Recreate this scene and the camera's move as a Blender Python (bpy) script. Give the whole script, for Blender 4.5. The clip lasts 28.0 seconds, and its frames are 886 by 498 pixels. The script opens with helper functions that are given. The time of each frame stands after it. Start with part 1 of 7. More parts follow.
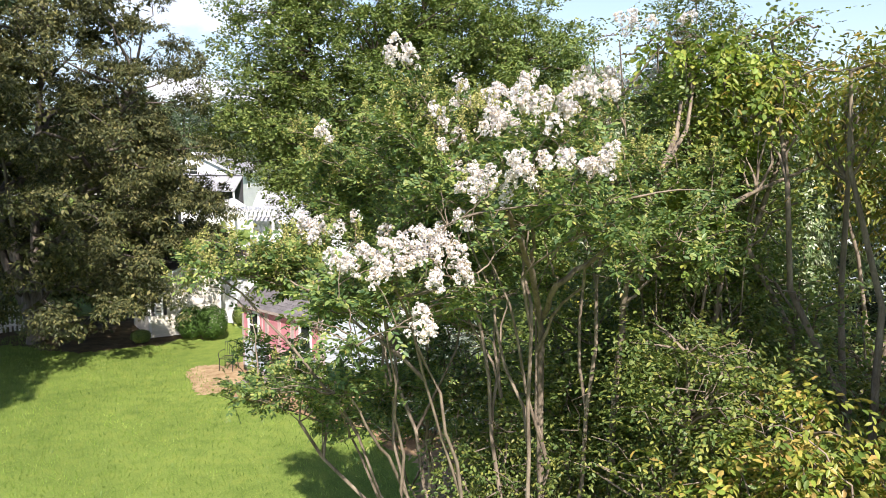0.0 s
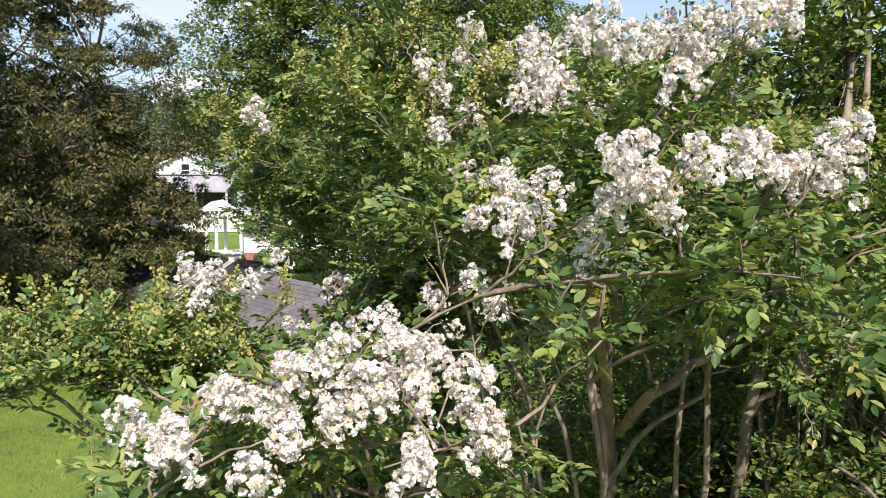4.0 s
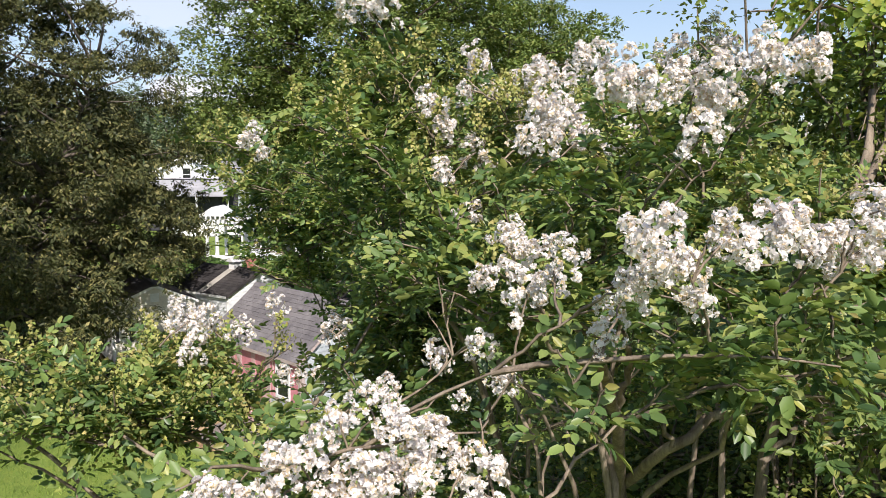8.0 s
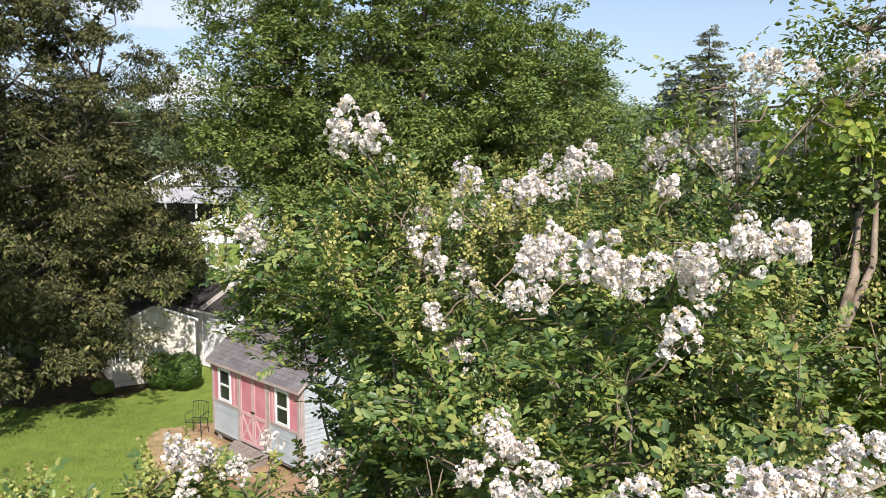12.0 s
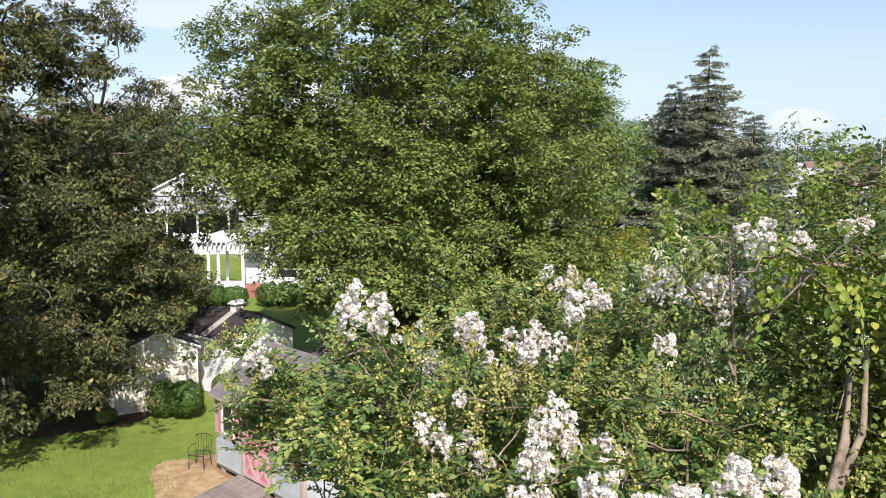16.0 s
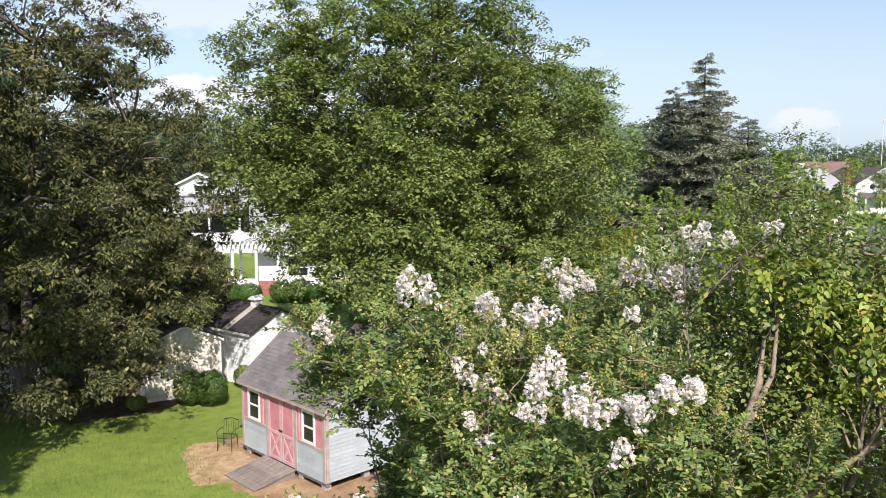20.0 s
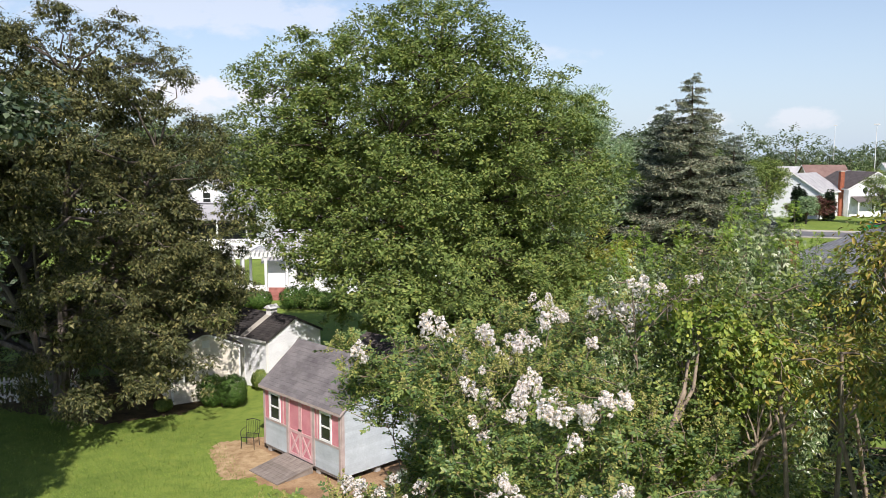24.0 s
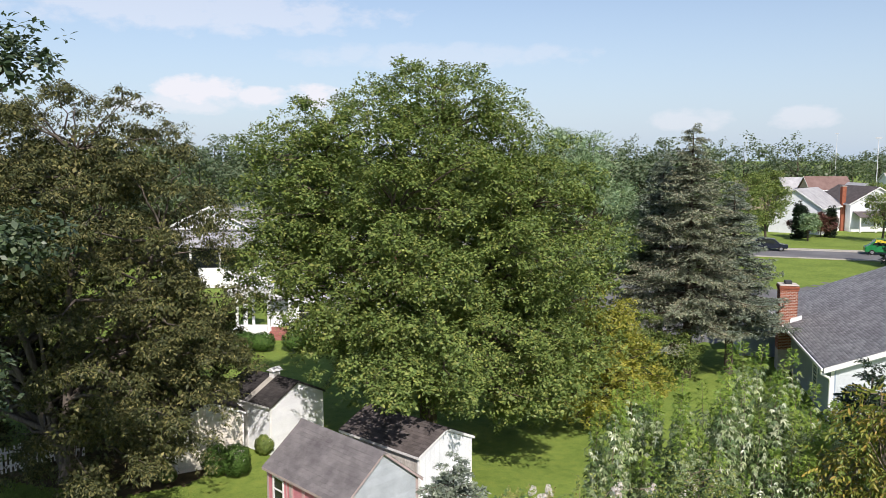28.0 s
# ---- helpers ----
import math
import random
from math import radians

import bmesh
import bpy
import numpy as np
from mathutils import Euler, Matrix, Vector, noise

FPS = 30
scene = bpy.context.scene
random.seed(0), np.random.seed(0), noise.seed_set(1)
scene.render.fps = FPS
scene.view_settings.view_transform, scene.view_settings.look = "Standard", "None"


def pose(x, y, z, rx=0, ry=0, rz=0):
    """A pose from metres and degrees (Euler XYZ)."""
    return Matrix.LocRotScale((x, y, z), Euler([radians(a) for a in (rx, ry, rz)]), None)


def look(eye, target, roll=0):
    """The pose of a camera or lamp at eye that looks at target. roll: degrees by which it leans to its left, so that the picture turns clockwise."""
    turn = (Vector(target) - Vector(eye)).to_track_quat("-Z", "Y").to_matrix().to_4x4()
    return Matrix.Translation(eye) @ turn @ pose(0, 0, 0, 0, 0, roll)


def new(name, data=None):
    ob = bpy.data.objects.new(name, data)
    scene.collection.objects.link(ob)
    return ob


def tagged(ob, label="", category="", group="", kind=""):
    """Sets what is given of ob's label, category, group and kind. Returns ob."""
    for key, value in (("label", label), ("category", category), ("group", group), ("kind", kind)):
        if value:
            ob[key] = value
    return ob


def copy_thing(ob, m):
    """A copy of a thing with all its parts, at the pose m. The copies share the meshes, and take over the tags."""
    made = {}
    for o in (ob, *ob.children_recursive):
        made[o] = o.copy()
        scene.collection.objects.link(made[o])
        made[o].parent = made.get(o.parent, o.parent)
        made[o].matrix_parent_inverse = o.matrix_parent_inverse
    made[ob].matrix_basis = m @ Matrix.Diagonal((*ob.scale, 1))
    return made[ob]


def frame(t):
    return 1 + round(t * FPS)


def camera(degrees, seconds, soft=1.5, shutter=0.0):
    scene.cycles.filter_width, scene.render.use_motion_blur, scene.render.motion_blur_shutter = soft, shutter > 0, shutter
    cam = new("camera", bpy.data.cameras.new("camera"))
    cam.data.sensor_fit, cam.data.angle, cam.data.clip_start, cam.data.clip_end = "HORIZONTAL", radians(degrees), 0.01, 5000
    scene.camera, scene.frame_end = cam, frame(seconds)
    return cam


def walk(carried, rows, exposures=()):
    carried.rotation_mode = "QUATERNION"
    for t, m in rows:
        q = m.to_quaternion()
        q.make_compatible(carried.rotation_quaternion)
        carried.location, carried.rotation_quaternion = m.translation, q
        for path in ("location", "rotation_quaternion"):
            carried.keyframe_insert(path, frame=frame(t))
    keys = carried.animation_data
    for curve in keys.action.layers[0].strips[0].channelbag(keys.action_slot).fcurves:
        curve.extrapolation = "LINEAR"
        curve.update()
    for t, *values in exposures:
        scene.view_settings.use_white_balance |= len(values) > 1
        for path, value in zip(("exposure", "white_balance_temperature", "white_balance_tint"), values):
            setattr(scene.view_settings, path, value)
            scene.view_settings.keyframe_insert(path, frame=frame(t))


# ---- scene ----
cam = camera(57.7, 28.0, soft=0.7)
PATH = [
    (0, (22.987, -13.570, 7.004), (21.576, -12.171, 6.778), 0.00),
    (0.5, (22.738, -13.296, 7.005), (21.328, -11.897, 6.778), 0.00),
    (1, (22.466, -12.987, 7.008), (21.054, -11.589, 6.780), 0.03),
    (1.5, (22.164, -12.650, 7.013), (20.750, -11.255, 6.785), 0.05),
    (2, (21.831, -12.310, 7.017), (20.416, -10.917, 6.790), 0.03),
    (2.5, (21.473, -11.981, 7.015), (20.058, -10.587, 6.788), 0.00),
    (3, (21.107, -11.653, 7.008), (19.692, -10.259, 6.782), 0.03),
    (3.5, (20.749, -11.317, 7.001), (19.334, -9.922, 6.773), 0.10),
    (5.5, (20.342, -10.861, 6.970), (18.926, -9.467, 6.745), -0.10),
    (6, (20.333, -10.851, 6.983), (18.917, -9.457, 6.755), 0.03),
    (6.5, (20.319, -10.867, 6.997), (18.904, -9.471, 6.768), 0.12),
    (7, (20.311, -10.902, 7.032), (18.897, -9.505, 6.809), 0.12),
    (7.5, (20.322, -10.930, 7.101), (18.908, -9.533, 6.879), 0.12),
    (8, (20.352, -10.937, 7.177), (18.933, -9.543, 6.956), 0.17),
    (8.5, (20.378, -10.941, 7.256), (18.956, -9.552, 7.036), 0.18),
    (9, (20.381, -10.958, 7.344), (18.963, -9.566, 7.122), 0.15),
    (9.5, (20.383, -10.964, 7.428), (18.966, -9.570, 7.207), 0.15),
    (10, (20.397, -10.945, 7.516), (18.974, -9.557, 7.295), 0.10),
    (10.5, (20.402, -10.926, 7.616), (18.977, -9.541, 7.393), 0.05),
    (11, (20.391, -10.920, 7.708), (18.969, -9.532, 7.485), 0.05),
    (11.5, (20.377, -10.914, 7.795), (18.957, -9.523, 7.572), 0.08),
    (12, (20.377, -10.898, 7.888), (18.959, -9.506, 7.665), 0.10),
    (12.5, (20.404, -10.878, 7.982), (18.985, -9.487, 7.759), 0.00),
    (14.5, (20.422, -10.944, 8.476), (19.004, -9.552, 8.253), 0.10),
    (15, (20.402, -10.953, 8.608), (18.984, -9.560, 8.386), 0.10),
    (15.5, (20.394, -10.954, 8.750), (18.975, -9.562, 8.528), 0.10),
    (16, (20.396, -10.955, 8.880), (18.977, -9.563, 8.658), 0.10),
    (16.5, (20.392, -10.947, 8.956), (18.973, -9.556, 8.734), 0.10),
    (17, (20.358, -10.934, 8.993), (18.938, -9.543, 8.771), 0.10),
    (17.5, (20.341, -10.978, 9.027), (18.921, -9.588, 8.805), 0.10),
    (18, (20.442, -11.134, 9.048), (19.021, -9.744, 8.825), 0.10),
    (18.5, (20.648, -11.375, 9.055), (19.226, -9.986, 8.832), 0.10),
    (19, (20.911, -11.672, 9.058), (19.488, -10.285, 8.835), 0.10),
    (19.5, (21.223, -12.015, 9.055), (19.799, -10.628, 8.832), 0.10),
    (20, (21.581, -12.391, 9.046), (20.156, -11.005, 8.823), 0.10),
    (20.5, (21.983, -12.800, 9.030), (20.558, -11.415, 8.807), 0.10),
    (22.5, (23.203, -14.139, 9.037), (21.780, -12.751, 8.814), 0.10),
    (23, (23.247, -14.104, 9.291), (21.823, -12.718, 9.068), 0.10),
    (23.5, (23.227, -14.121, 9.562), (21.803, -12.735, 9.339), 0.08),
    (24, (23.202, -14.124, 9.849), (21.777, -12.738, 9.626), 0.03),
    (24.5, (23.215, -14.088, 10.145), (21.788, -12.704, 9.921), 0.03),
    (25, (23.227, -14.052, 10.455), (21.798, -12.669, 10.231), 0.08),
    (25.5, (23.210, -14.032, 10.791), (21.781, -12.651, 10.566), 0.10),
    (26, (23.174, -14.031, 11.150), (21.745, -12.650, 10.925), 0.10),
    (26.5, (23.146, -14.028, 11.527), (21.718, -12.647, 11.303), 0.08),
    (27, (23.134, -14.013, 11.918), (21.705, -12.632, 11.693), 0.03),
    (27.5, (23.125, -14.014, 12.315), (21.697, -12.633, 12.090), -0.03),
    (28, (23.125, -14.037, 12.711), (21.697, -12.655, 12.486), -0.10),
]
walk(cam, [(t, look(eye, target, roll)) for t, eye, target, roll in PATH],
     exposures=[(0.0, 0.81, 6500, 18), (3.0, 0.56, 6500, 17), (6.0, 0.36, 6500, 17), (11.0, 0.38, 6500, 17), (17.0, 0.48, 6500, 18), (20.0, 0.44, 6500, 18), (28.0, 0.18, 6500, 17)])

# ---- world, sun, exposure ----
SUN_AZ = Vector((0.85, -0.52, 0.0)).normalized()
SUN_EL = radians(42)
sun_way = Vector((SUN_AZ.x * math.cos(SUN_EL), SUN_AZ.y * math.cos(SUN_EL), math.sin(SUN_EL)))
sun = new("sun", bpy.data.lights.new("sun", "SUN"))
sun.data.energy, sun.data.angle, sun.data.color = 5.0, radians(0.6), (1.0, 0.95, 0.86)
sun.matrix_world = look((0, 0, 60), Vector((0, 0, 60)) - sun_way)

world = bpy.data.worlds.new("sky")
scene.world = world
world.use_nodes = True
wn, wl = world.node_tree.nodes, world.node_tree.links
wn.clear()
w_out = wn.new("ShaderNodeOutputWorld")
w_bg = wn.new("ShaderNodeBackground")
w_sky = wn.new("ShaderNodeTexSky")
w_sky.sky_type = "NISHITA"
w_sky.sun_disc = False
w_sky.sun_elevation = SUN_EL
w_sky.sun_rotation = math.atan2(sun_way.x, sun_way.y)
w_sky.air_density, w_sky.dust_density, w_sky.ozone_density = 1.0, 0.8, 1.4
w_bg.inputs["Strength"].default_value = 0.114
w_tc = wn.new("ShaderNodeTexCoord")


def w_math(op, a, b=None, c=None, clamp=False):
    n = wn.new("ShaderNodeMath")
    n.operation, n.use_clamp = op, clamp
    for k, v in enumerate((a, b, c)):
        if v is None:
            continue
        if isinstance(v, (int, float)):
            n.inputs[k].default_value = v
        else:
            wl.new(v, n.inputs[k])
    return n.outputs[0]


w_sep = wn.new("ShaderNodeSeparateXYZ")
wl.new(w_tc.outputs["Generated"], w_sep.inputs[0])
w_scale = wn.new("ShaderNodeMapping")
w_scale.inputs["Scale"].default_value = (14, 14, 26)
wl.new(w_tc.outputs["Generated"], w_scale.inputs[0])
w_puff = wn.new("ShaderNodeTexNoise")
w_puff.inputs["Scale"].default_value, w_puff.inputs["Detail"].default_value, w_puff.inputs["Roughness"].default_value = 2.2, 8, 0.6
wl.new(w_scale.outputs[0], w_puff.inputs["Vector"])
ragged = w_math("MULTIPLY", w_math("SUBTRACT", w_puff.outputs[0], 0.5), 2.6)


def heap(turn, lift, wide, high, thick):
    """A heap of cumulus, turn degrees right of the walk's heading and lift degrees up."""
    a = radians(134.0 - turn)
    c = Vector((math.cos(a), math.sin(a), math.tan(radians(lift))))
    along = wn.new("ShaderNodeVectorMath")
    along.operation = "DOT_PRODUCT"
    wl.new(w_tc.outputs["Generated"], along.inputs[0])
    along.inputs[1].default_value = (math.sin(a), -math.cos(a), 0)
    ahead = wn.new("ShaderNodeVectorMath")
    ahead.operation = "DOT_PRODUCT"
    wl.new(w_tc.outputs["Generated"], ahead.inputs[0])
    ahead.inputs[1].default_value = (c.x, c.y, 0)
    u = w_math("DIVIDE", along.outputs["Value"], math.tan(radians(wide)))
    v = w_math("DIVIDE", w_math("SUBTRACT", w_sep.outputs[2], c.z), math.tan(radians(high)))
    far = w_math("ADD", w_math("MULTIPLY", u, u), w_math("MULTIPLY", v, v))
    body = w_math("ADD", w_math("SUBTRACT", 0.9, far), ragged)
    body = w_math("MULTIPLY", body, w_math("GREATER_THAN", ahead.outputs["Value"], 0.3))
    return w_math("MULTIPLY", w_math("MULTIPLY", body, 1.5, clamp=True), thick)


cloud = None
for spec in ((-18.5, 4.6, 3.2, 1.1, 0.85), (-14.5, 4.2, 2.0, 0.8, 0.8), (-10.8, 4.3, 2.0, 1.1, 0.85), (-20.0, 3.6, 6.0, 0.7, 0.5), (22.0, 2.6, 2.5, 0.9, 0.4), (15.0, 2.5, 3.0, 0.9, 0.35), (30.0, 2.4, 2.5, 0.7, 0.35), (-70, 5, 9, 1.6, 0.7), (75, 5, 9, 1.6, 0.7), (-18, 9.5, 14, 1.6, 0.4), (-2, 7.0, 12, 1.0, 0.25), (-30, 12, 10, 2.2, 0.35)):
    h = heap(*spec)
    cloud = h if cloud is None else w_math("MAXIMUM", cloud, h)
haze = w_math("MULTIPLY", w_math("SUBTRACT", 1.0, w_math("MULTIPLY", w_sep.outputs[2], 3.6), clamp=True), 0.8)
w_haze = wn.new("ShaderNodeMix")
w_haze.data_type = "RGBA"
wl.new(haze, w_haze.inputs[0])
wl.new(w_sky.outputs[0], w_haze.inputs[6])
w_haze.inputs[7].default_value = (4.05, 5.3, 6.5, 1)
w_mix = wn.new("ShaderNodeMix")
w_mix.data_type = "RGBA"
wl.new(cloud, w_mix.inputs[0])
wl.new(w_haze.outputs[2], w_mix.inputs[6])
w_mix.inputs[7].default_value = (7.0, 7.1, 7.3, 1)
wl.new(w_mix.outputs[2], w_bg.inputs[0])
wl.new(w_bg.outputs[0], w_out.inputs[0])


# ---- materials ----
def material(name, rough=0.8, metal=0.0, spec=0.3):
    m = bpy.data.materials.new(name)
    m.use_nodes = True
    b = m.node_tree.nodes["Principled BSDF"]
    b.inputs["Roughness"].default_value = rough
    b.inputs["Metallic"].default_value = metal
    b.inputs["Specular IOR Level"].default_value = spec
    return m, m.node_tree.nodes, m.node_tree.links, b


def ramp(nodes, links, source, stops):
    r = nodes.new("ShaderNodeValToRGB")
    el = r.color_ramp.elements
    while len(el) < len(stops):
        el.new(0.5)
    for e, (p, c) in zip(el, stops):
        e.position, e.color = p, (*c, 1)
    links.new(source, r.inputs[0])
    return r.outputs[0]


def noise_node(nodes, links, scale, detail=4, rough=0.55, space="Object", stretch=None):
    tc = nodes.new("ShaderNodeTexCoord")
    n = nodes.new("ShaderNodeTexNoise")
    n.inputs["Scale"].default_value, n.inputs["Detail"].default_value, n.inputs["Roughness"].default_value = scale, detail, rough
    if stretch:
        mp = nodes.new("ShaderNodeMapping")
        mp.inputs["Scale"].default_value = stretch
        links.new(tc.outputs[space], mp.inputs[0])
        links.new(mp.outputs[0], n.inputs["Vector"])
    else:
        links.new(tc.outputs[space], n.inputs["Vector"])
    return n.outputs[0]


def mix_rgb(nodes, links, fac, a, b, mode="MIX"):
    n = nodes.new("ShaderNodeMix")
    n.data_type, n.blend_type = "RGBA", mode
    for k, v in ((0, fac), (6, a), (7, b)):
        if isinstance(v, (int, float)):
            n.inputs[k].default_value = v
        elif isinstance(v, tuple):
            n.inputs[k].default_value = (*v, 1)
        else:
            links.new(v, n.inputs[k])
    return n.outputs[2]


def bump(nodes, links, b, source, strength=0.3, distance=0.02):
    n = nodes.new("ShaderNodeBump")
    n.inputs["Strength"].default_value, n.inputs["Distance"].default_value = strength, distance
    links.new(source, n.inputs["Height"])
    links.new(n.outputs[0], b.inputs["Normal"])


def surface(name, dark, light, scale=6.0, rough=0.8, spec=0.3, fine=60.0, bump_by=0.2, vary=0.0, stretch=None, metal=0.0):
    """A surface with stains at one scale, grain at another, and, by vary, a change from piece to piece."""
    m, n, l, b = material(name, rough, metal, spec)
    big = noise_node(n, l, scale, 5, 0.6, stretch=stretch)
    small = noise_node(n, l, fine, 3, 0.6, stretch=stretch)
    col = ramp(n, l, big, [(0.3, dark), (0.7, light)])
    grain = ramp(n, l, small, [(0.3, (0.82, 0.82, 0.82)), (0.7, (1.08, 1.08, 1.08))])
    col = mix_rgb(n, l, 1.0, col, grain, "MULTIPLY")
    if vary:
        oi = n.new("ShaderNodeObjectInfo")
        tone = ramp(n, l, oi.outputs["Random"], [(0.0, (1 - vary,) * 3), (1.0, (1 + vary,) * 3)])
        col = mix_rgb(n, l, 1.0, col, tone, "MULTIPLY")
    l.new(col, b.inputs["Base Color"])
    bump(n, l, b, small, bump_by, 0.01)
    return m


def leaf_material(name, tones, through_tone, rough=0.42, share=0.35, spec=0.35, patch=1.2, even=0.0, drifting=True):
    """Leaves: a tone for each leaf, drift from bough to bough, light that shines through."""
    mid = [sum(c[k] for c in tones) / len(tones) for k in range(3)]
    tones = [tuple(c[k] * (1 - even) + mid[k] * even for k in range(3)) for c in tones]
    m, n, l, b = material(name, rough, 0.0, spec)
    geo = n.new("ShaderNodeNewGeometry")
    steps = [(k / (len(tones) - 1), c) for k, c in enumerate(tones)]
    col = ramp(n, l, geo.outputs["Random Per Island"], steps)
    if drifting:
        drift = ramp(n, l, noise_node(n, l, patch, 2), [(0.3, (0.72, 0.75, 0.7)), (0.7, (1.2, 1.18, 1.1))])
        col = mix_rgb(n, l, 1.0, col, drift, "MULTIPLY")
        tuft = ramp(n, l, noise_node(n, l, patch * 3.3, 1), [(0.33, (0.78, 0.8, 0.8)), (0.68, (1.2, 1.16, 1.05))])
        col = mix_rgb(n, l, 1.0, col, tuft, "MULTIPLY")
    l.new(col, b.inputs["Base Color"])
    tr = n.new("ShaderNodeBsdfTranslucent")
    tcol = mix_rgb(n, l, 1.0, col, through_tone, "MULTIPLY")
    l.new(tcol, tr.inputs[0])
    mx = n.new("ShaderNodeMixShader")
    mx.inputs[0].default_value = share
    l.new(b.outputs[0], mx.inputs[1])
    l.new(tr.outputs[0], mx.inputs[2])
    l.new(mx.outputs[0], n["Material Output"].inputs[0])
    return m


THRU = (1.2, 1.25, 0.65)
M_OAK = leaf_material("oak_leaf", [(0.066, 0.118, 0.036), (0.116, 0.186, 0.055), (0.190, 0.258, 0.078), (0.312, 0.325, 0.102)], THRU, share=0.2, even=0.3, spec=0.22, rough=0.5)
M_BRONZE = leaf_material("bronze_leaf", [(0.030, 0.042, 0.020), (0.052, 0.066, 0.029), (0.106, 0.114, 0.046), (0.240, 0.220, 0.098)], (1.6, 1.5, 0.7), share=0.07, even=0.2, spec=0.2, rough=0.5)
M_CRAPE = leaf_material("crape_leaf", [(0.059, 0.114, 0.047), (0.114, 0.191, 0.065), (0.188, 0.270, 0.088), (0.319, 0.348, 0.114)], THRU, share=0.26, rough=0.4, spec=0.36, patch=1.6)
M_TIP = leaf_material("young_leaf", [(0.165, 0.220, 0.058), (0.220, 0.270, 0.072), (0.297, 0.300, 0.085), (0.297, 0.240, 0.091)], THRU, share=0.25, patch=2.5)
M_SHOOT = leaf_material("shoot_leaf", [(0.15, 0.26, 0.05), (0.22, 0.33, 0.07), (0.30, 0.39, 0.09)], THRU, patch=2.5)
M_VINE = leaf_material("vine_leaf", [(0.080, 0.135, 0.043), (0.130, 0.196, 0.060), (0.204, 0.265, 0.076), (0.345, 0.350, 0.094)], THRU, share=0.27, patch=1.4, even=0.15)
M_THICK = leaf_material("thicket_leaf", [(0.069, 0.118, 0.041), (0.114, 0.170, 0.051), (0.190, 0.240, 0.065), (0.302, 0.303, 0.089)], THRU, share=0.24, rough=0.42, spec=0.32, patch=1.2)
M_YELLOW = leaf_material("yellowing_leaf", [(0.115, 0.198, 0.043), (0.230, 0.297, 0.057), (0.380, 0.374, 0.086), (0.437, 0.275, 0.100)], THRU, share=0.28, patch=1.6)
M_SILVER = leaf_material("silver_maple_leaf", [(0.070, 0.122, 0.050), (0.115, 0.185, 0.075), (0.175, 0.255, 0.110), (0.255, 0.330, 0.170), (0.370, 0.430, 0.280), (0.520, 0.560, 0.440)], (1.3, 1.4, 0.8), rough=0.34, spec=0.5, share=0.2)
M_PINNATE = leaf_material("pinnate_leaf", [(0.105, 0.175, 0.036), (0.170, 0.230, 0.046), (0.280, 0.275, 0.060), (0.400, 0.275, 0.075)], THRU, share=0.25, patch=1.3, even=0.15)
M_BRIGHT_VINE = leaf_material("bright_vine_leaf", [(0.170, 0.275, 0.063), (0.255, 0.361, 0.084), (0.357, 0.427, 0.098), (0.425, 0.437, 0.112)], THRU, share=0.4, patch=2.0)
M_SPRUCE = leaf_material("spruce_needle", [(0.105, 0.138, 0.105), (0.170, 0.212, 0.168), (0.250, 0.300, 0.262), (0.355, 0.400, 0.365)], (1.0, 1.1, 0.9), share=0.1, rough=0.55)
M_GREY_SPRUCE = leaf_material("grey_spruce_needle", [(0.130, 0.155, 0.112), (0.215, 0.248, 0.185), (0.310, 0.345, 0.280), (0.360, 0.325, 0.240)], (1.0, 1.0, 0.8), share=0.1, rough=0.6)
M_PINE = leaf_material("pine_needle", [(0.117, 0.192, 0.118), (0.186, 0.289, 0.176), (0.281, 0.382, 0.234), (0.374, 0.459, 0.322)], (1.3, 1.4, 0.8), share=0.25)
M_DARK = leaf_material("dark_conifer", [(0.015, 0.028, 0.018), (0.025, 0.045, 0.025), (0.04, 0.065, 0.035)], (1, 1, 0.8), share=0.1)
M_LINDEN = leaf_material("linden_leaf", [(0.038, 0.064, 0.034), (0.060, 0.094, 0.053), (0.090, 0.128, 0.075), (0.190, 0.225, 0.170)], (1.3, 1.4, 0.9), rough=0.42, spec=0.4, share=0.2)
M_GOLD = leaf_material("golden_shrub", [(0.195, 0.220, 0.045), (0.320, 0.320, 0.070), (0.440, 0.400, 0.085), (0.225, 0.300, 0.070)], THRU, patch=0.8)
M_FAR = leaf_material("far_leaf", [(0.071, 0.112, 0.063), (0.110, 0.159, 0.095), (0.160, 0.207, 0.127), (0.201, 0.223, 0.158)], (1.4, 1.5, 0.8), share=0.2, patch=0.12)
M_BOX = leaf_material("boxwood_leaf", [(0.045, 0.100, 0.027), (0.075, 0.146, 0.036), (0.120, 0.199, 0.054)], THRU, share=0.15, spec=0.12, rough=0.6, even=0.7)
M_PETAL = leaf_material("crape_petal", [(0.86, 0.83, 0.80), (0.91, 0.89, 0.87), (0.92, 0.90, 0.89), (0.92, 0.90, 0.89), (0.91, 0.88, 0.86), (0.90, 0.87, 0.84), (0.88, 0.83, 0.77), (0.78, 0.66, 0.50), (0.55, 0.44, 0.22)], (1.05, 1.03, 1.04), rough=0.8, share=0.45, spec=0.1, drifting=False)
M_BUD = leaf_material("crape_bud", [(0.24, 0.30, 0.08), (0.36, 0.39, 0.12), (0.46, 0.44, 0.17), (0.40, 0.33, 0.14)], (1.2, 1.2, 0.7), rough=0.6, share=0.15)
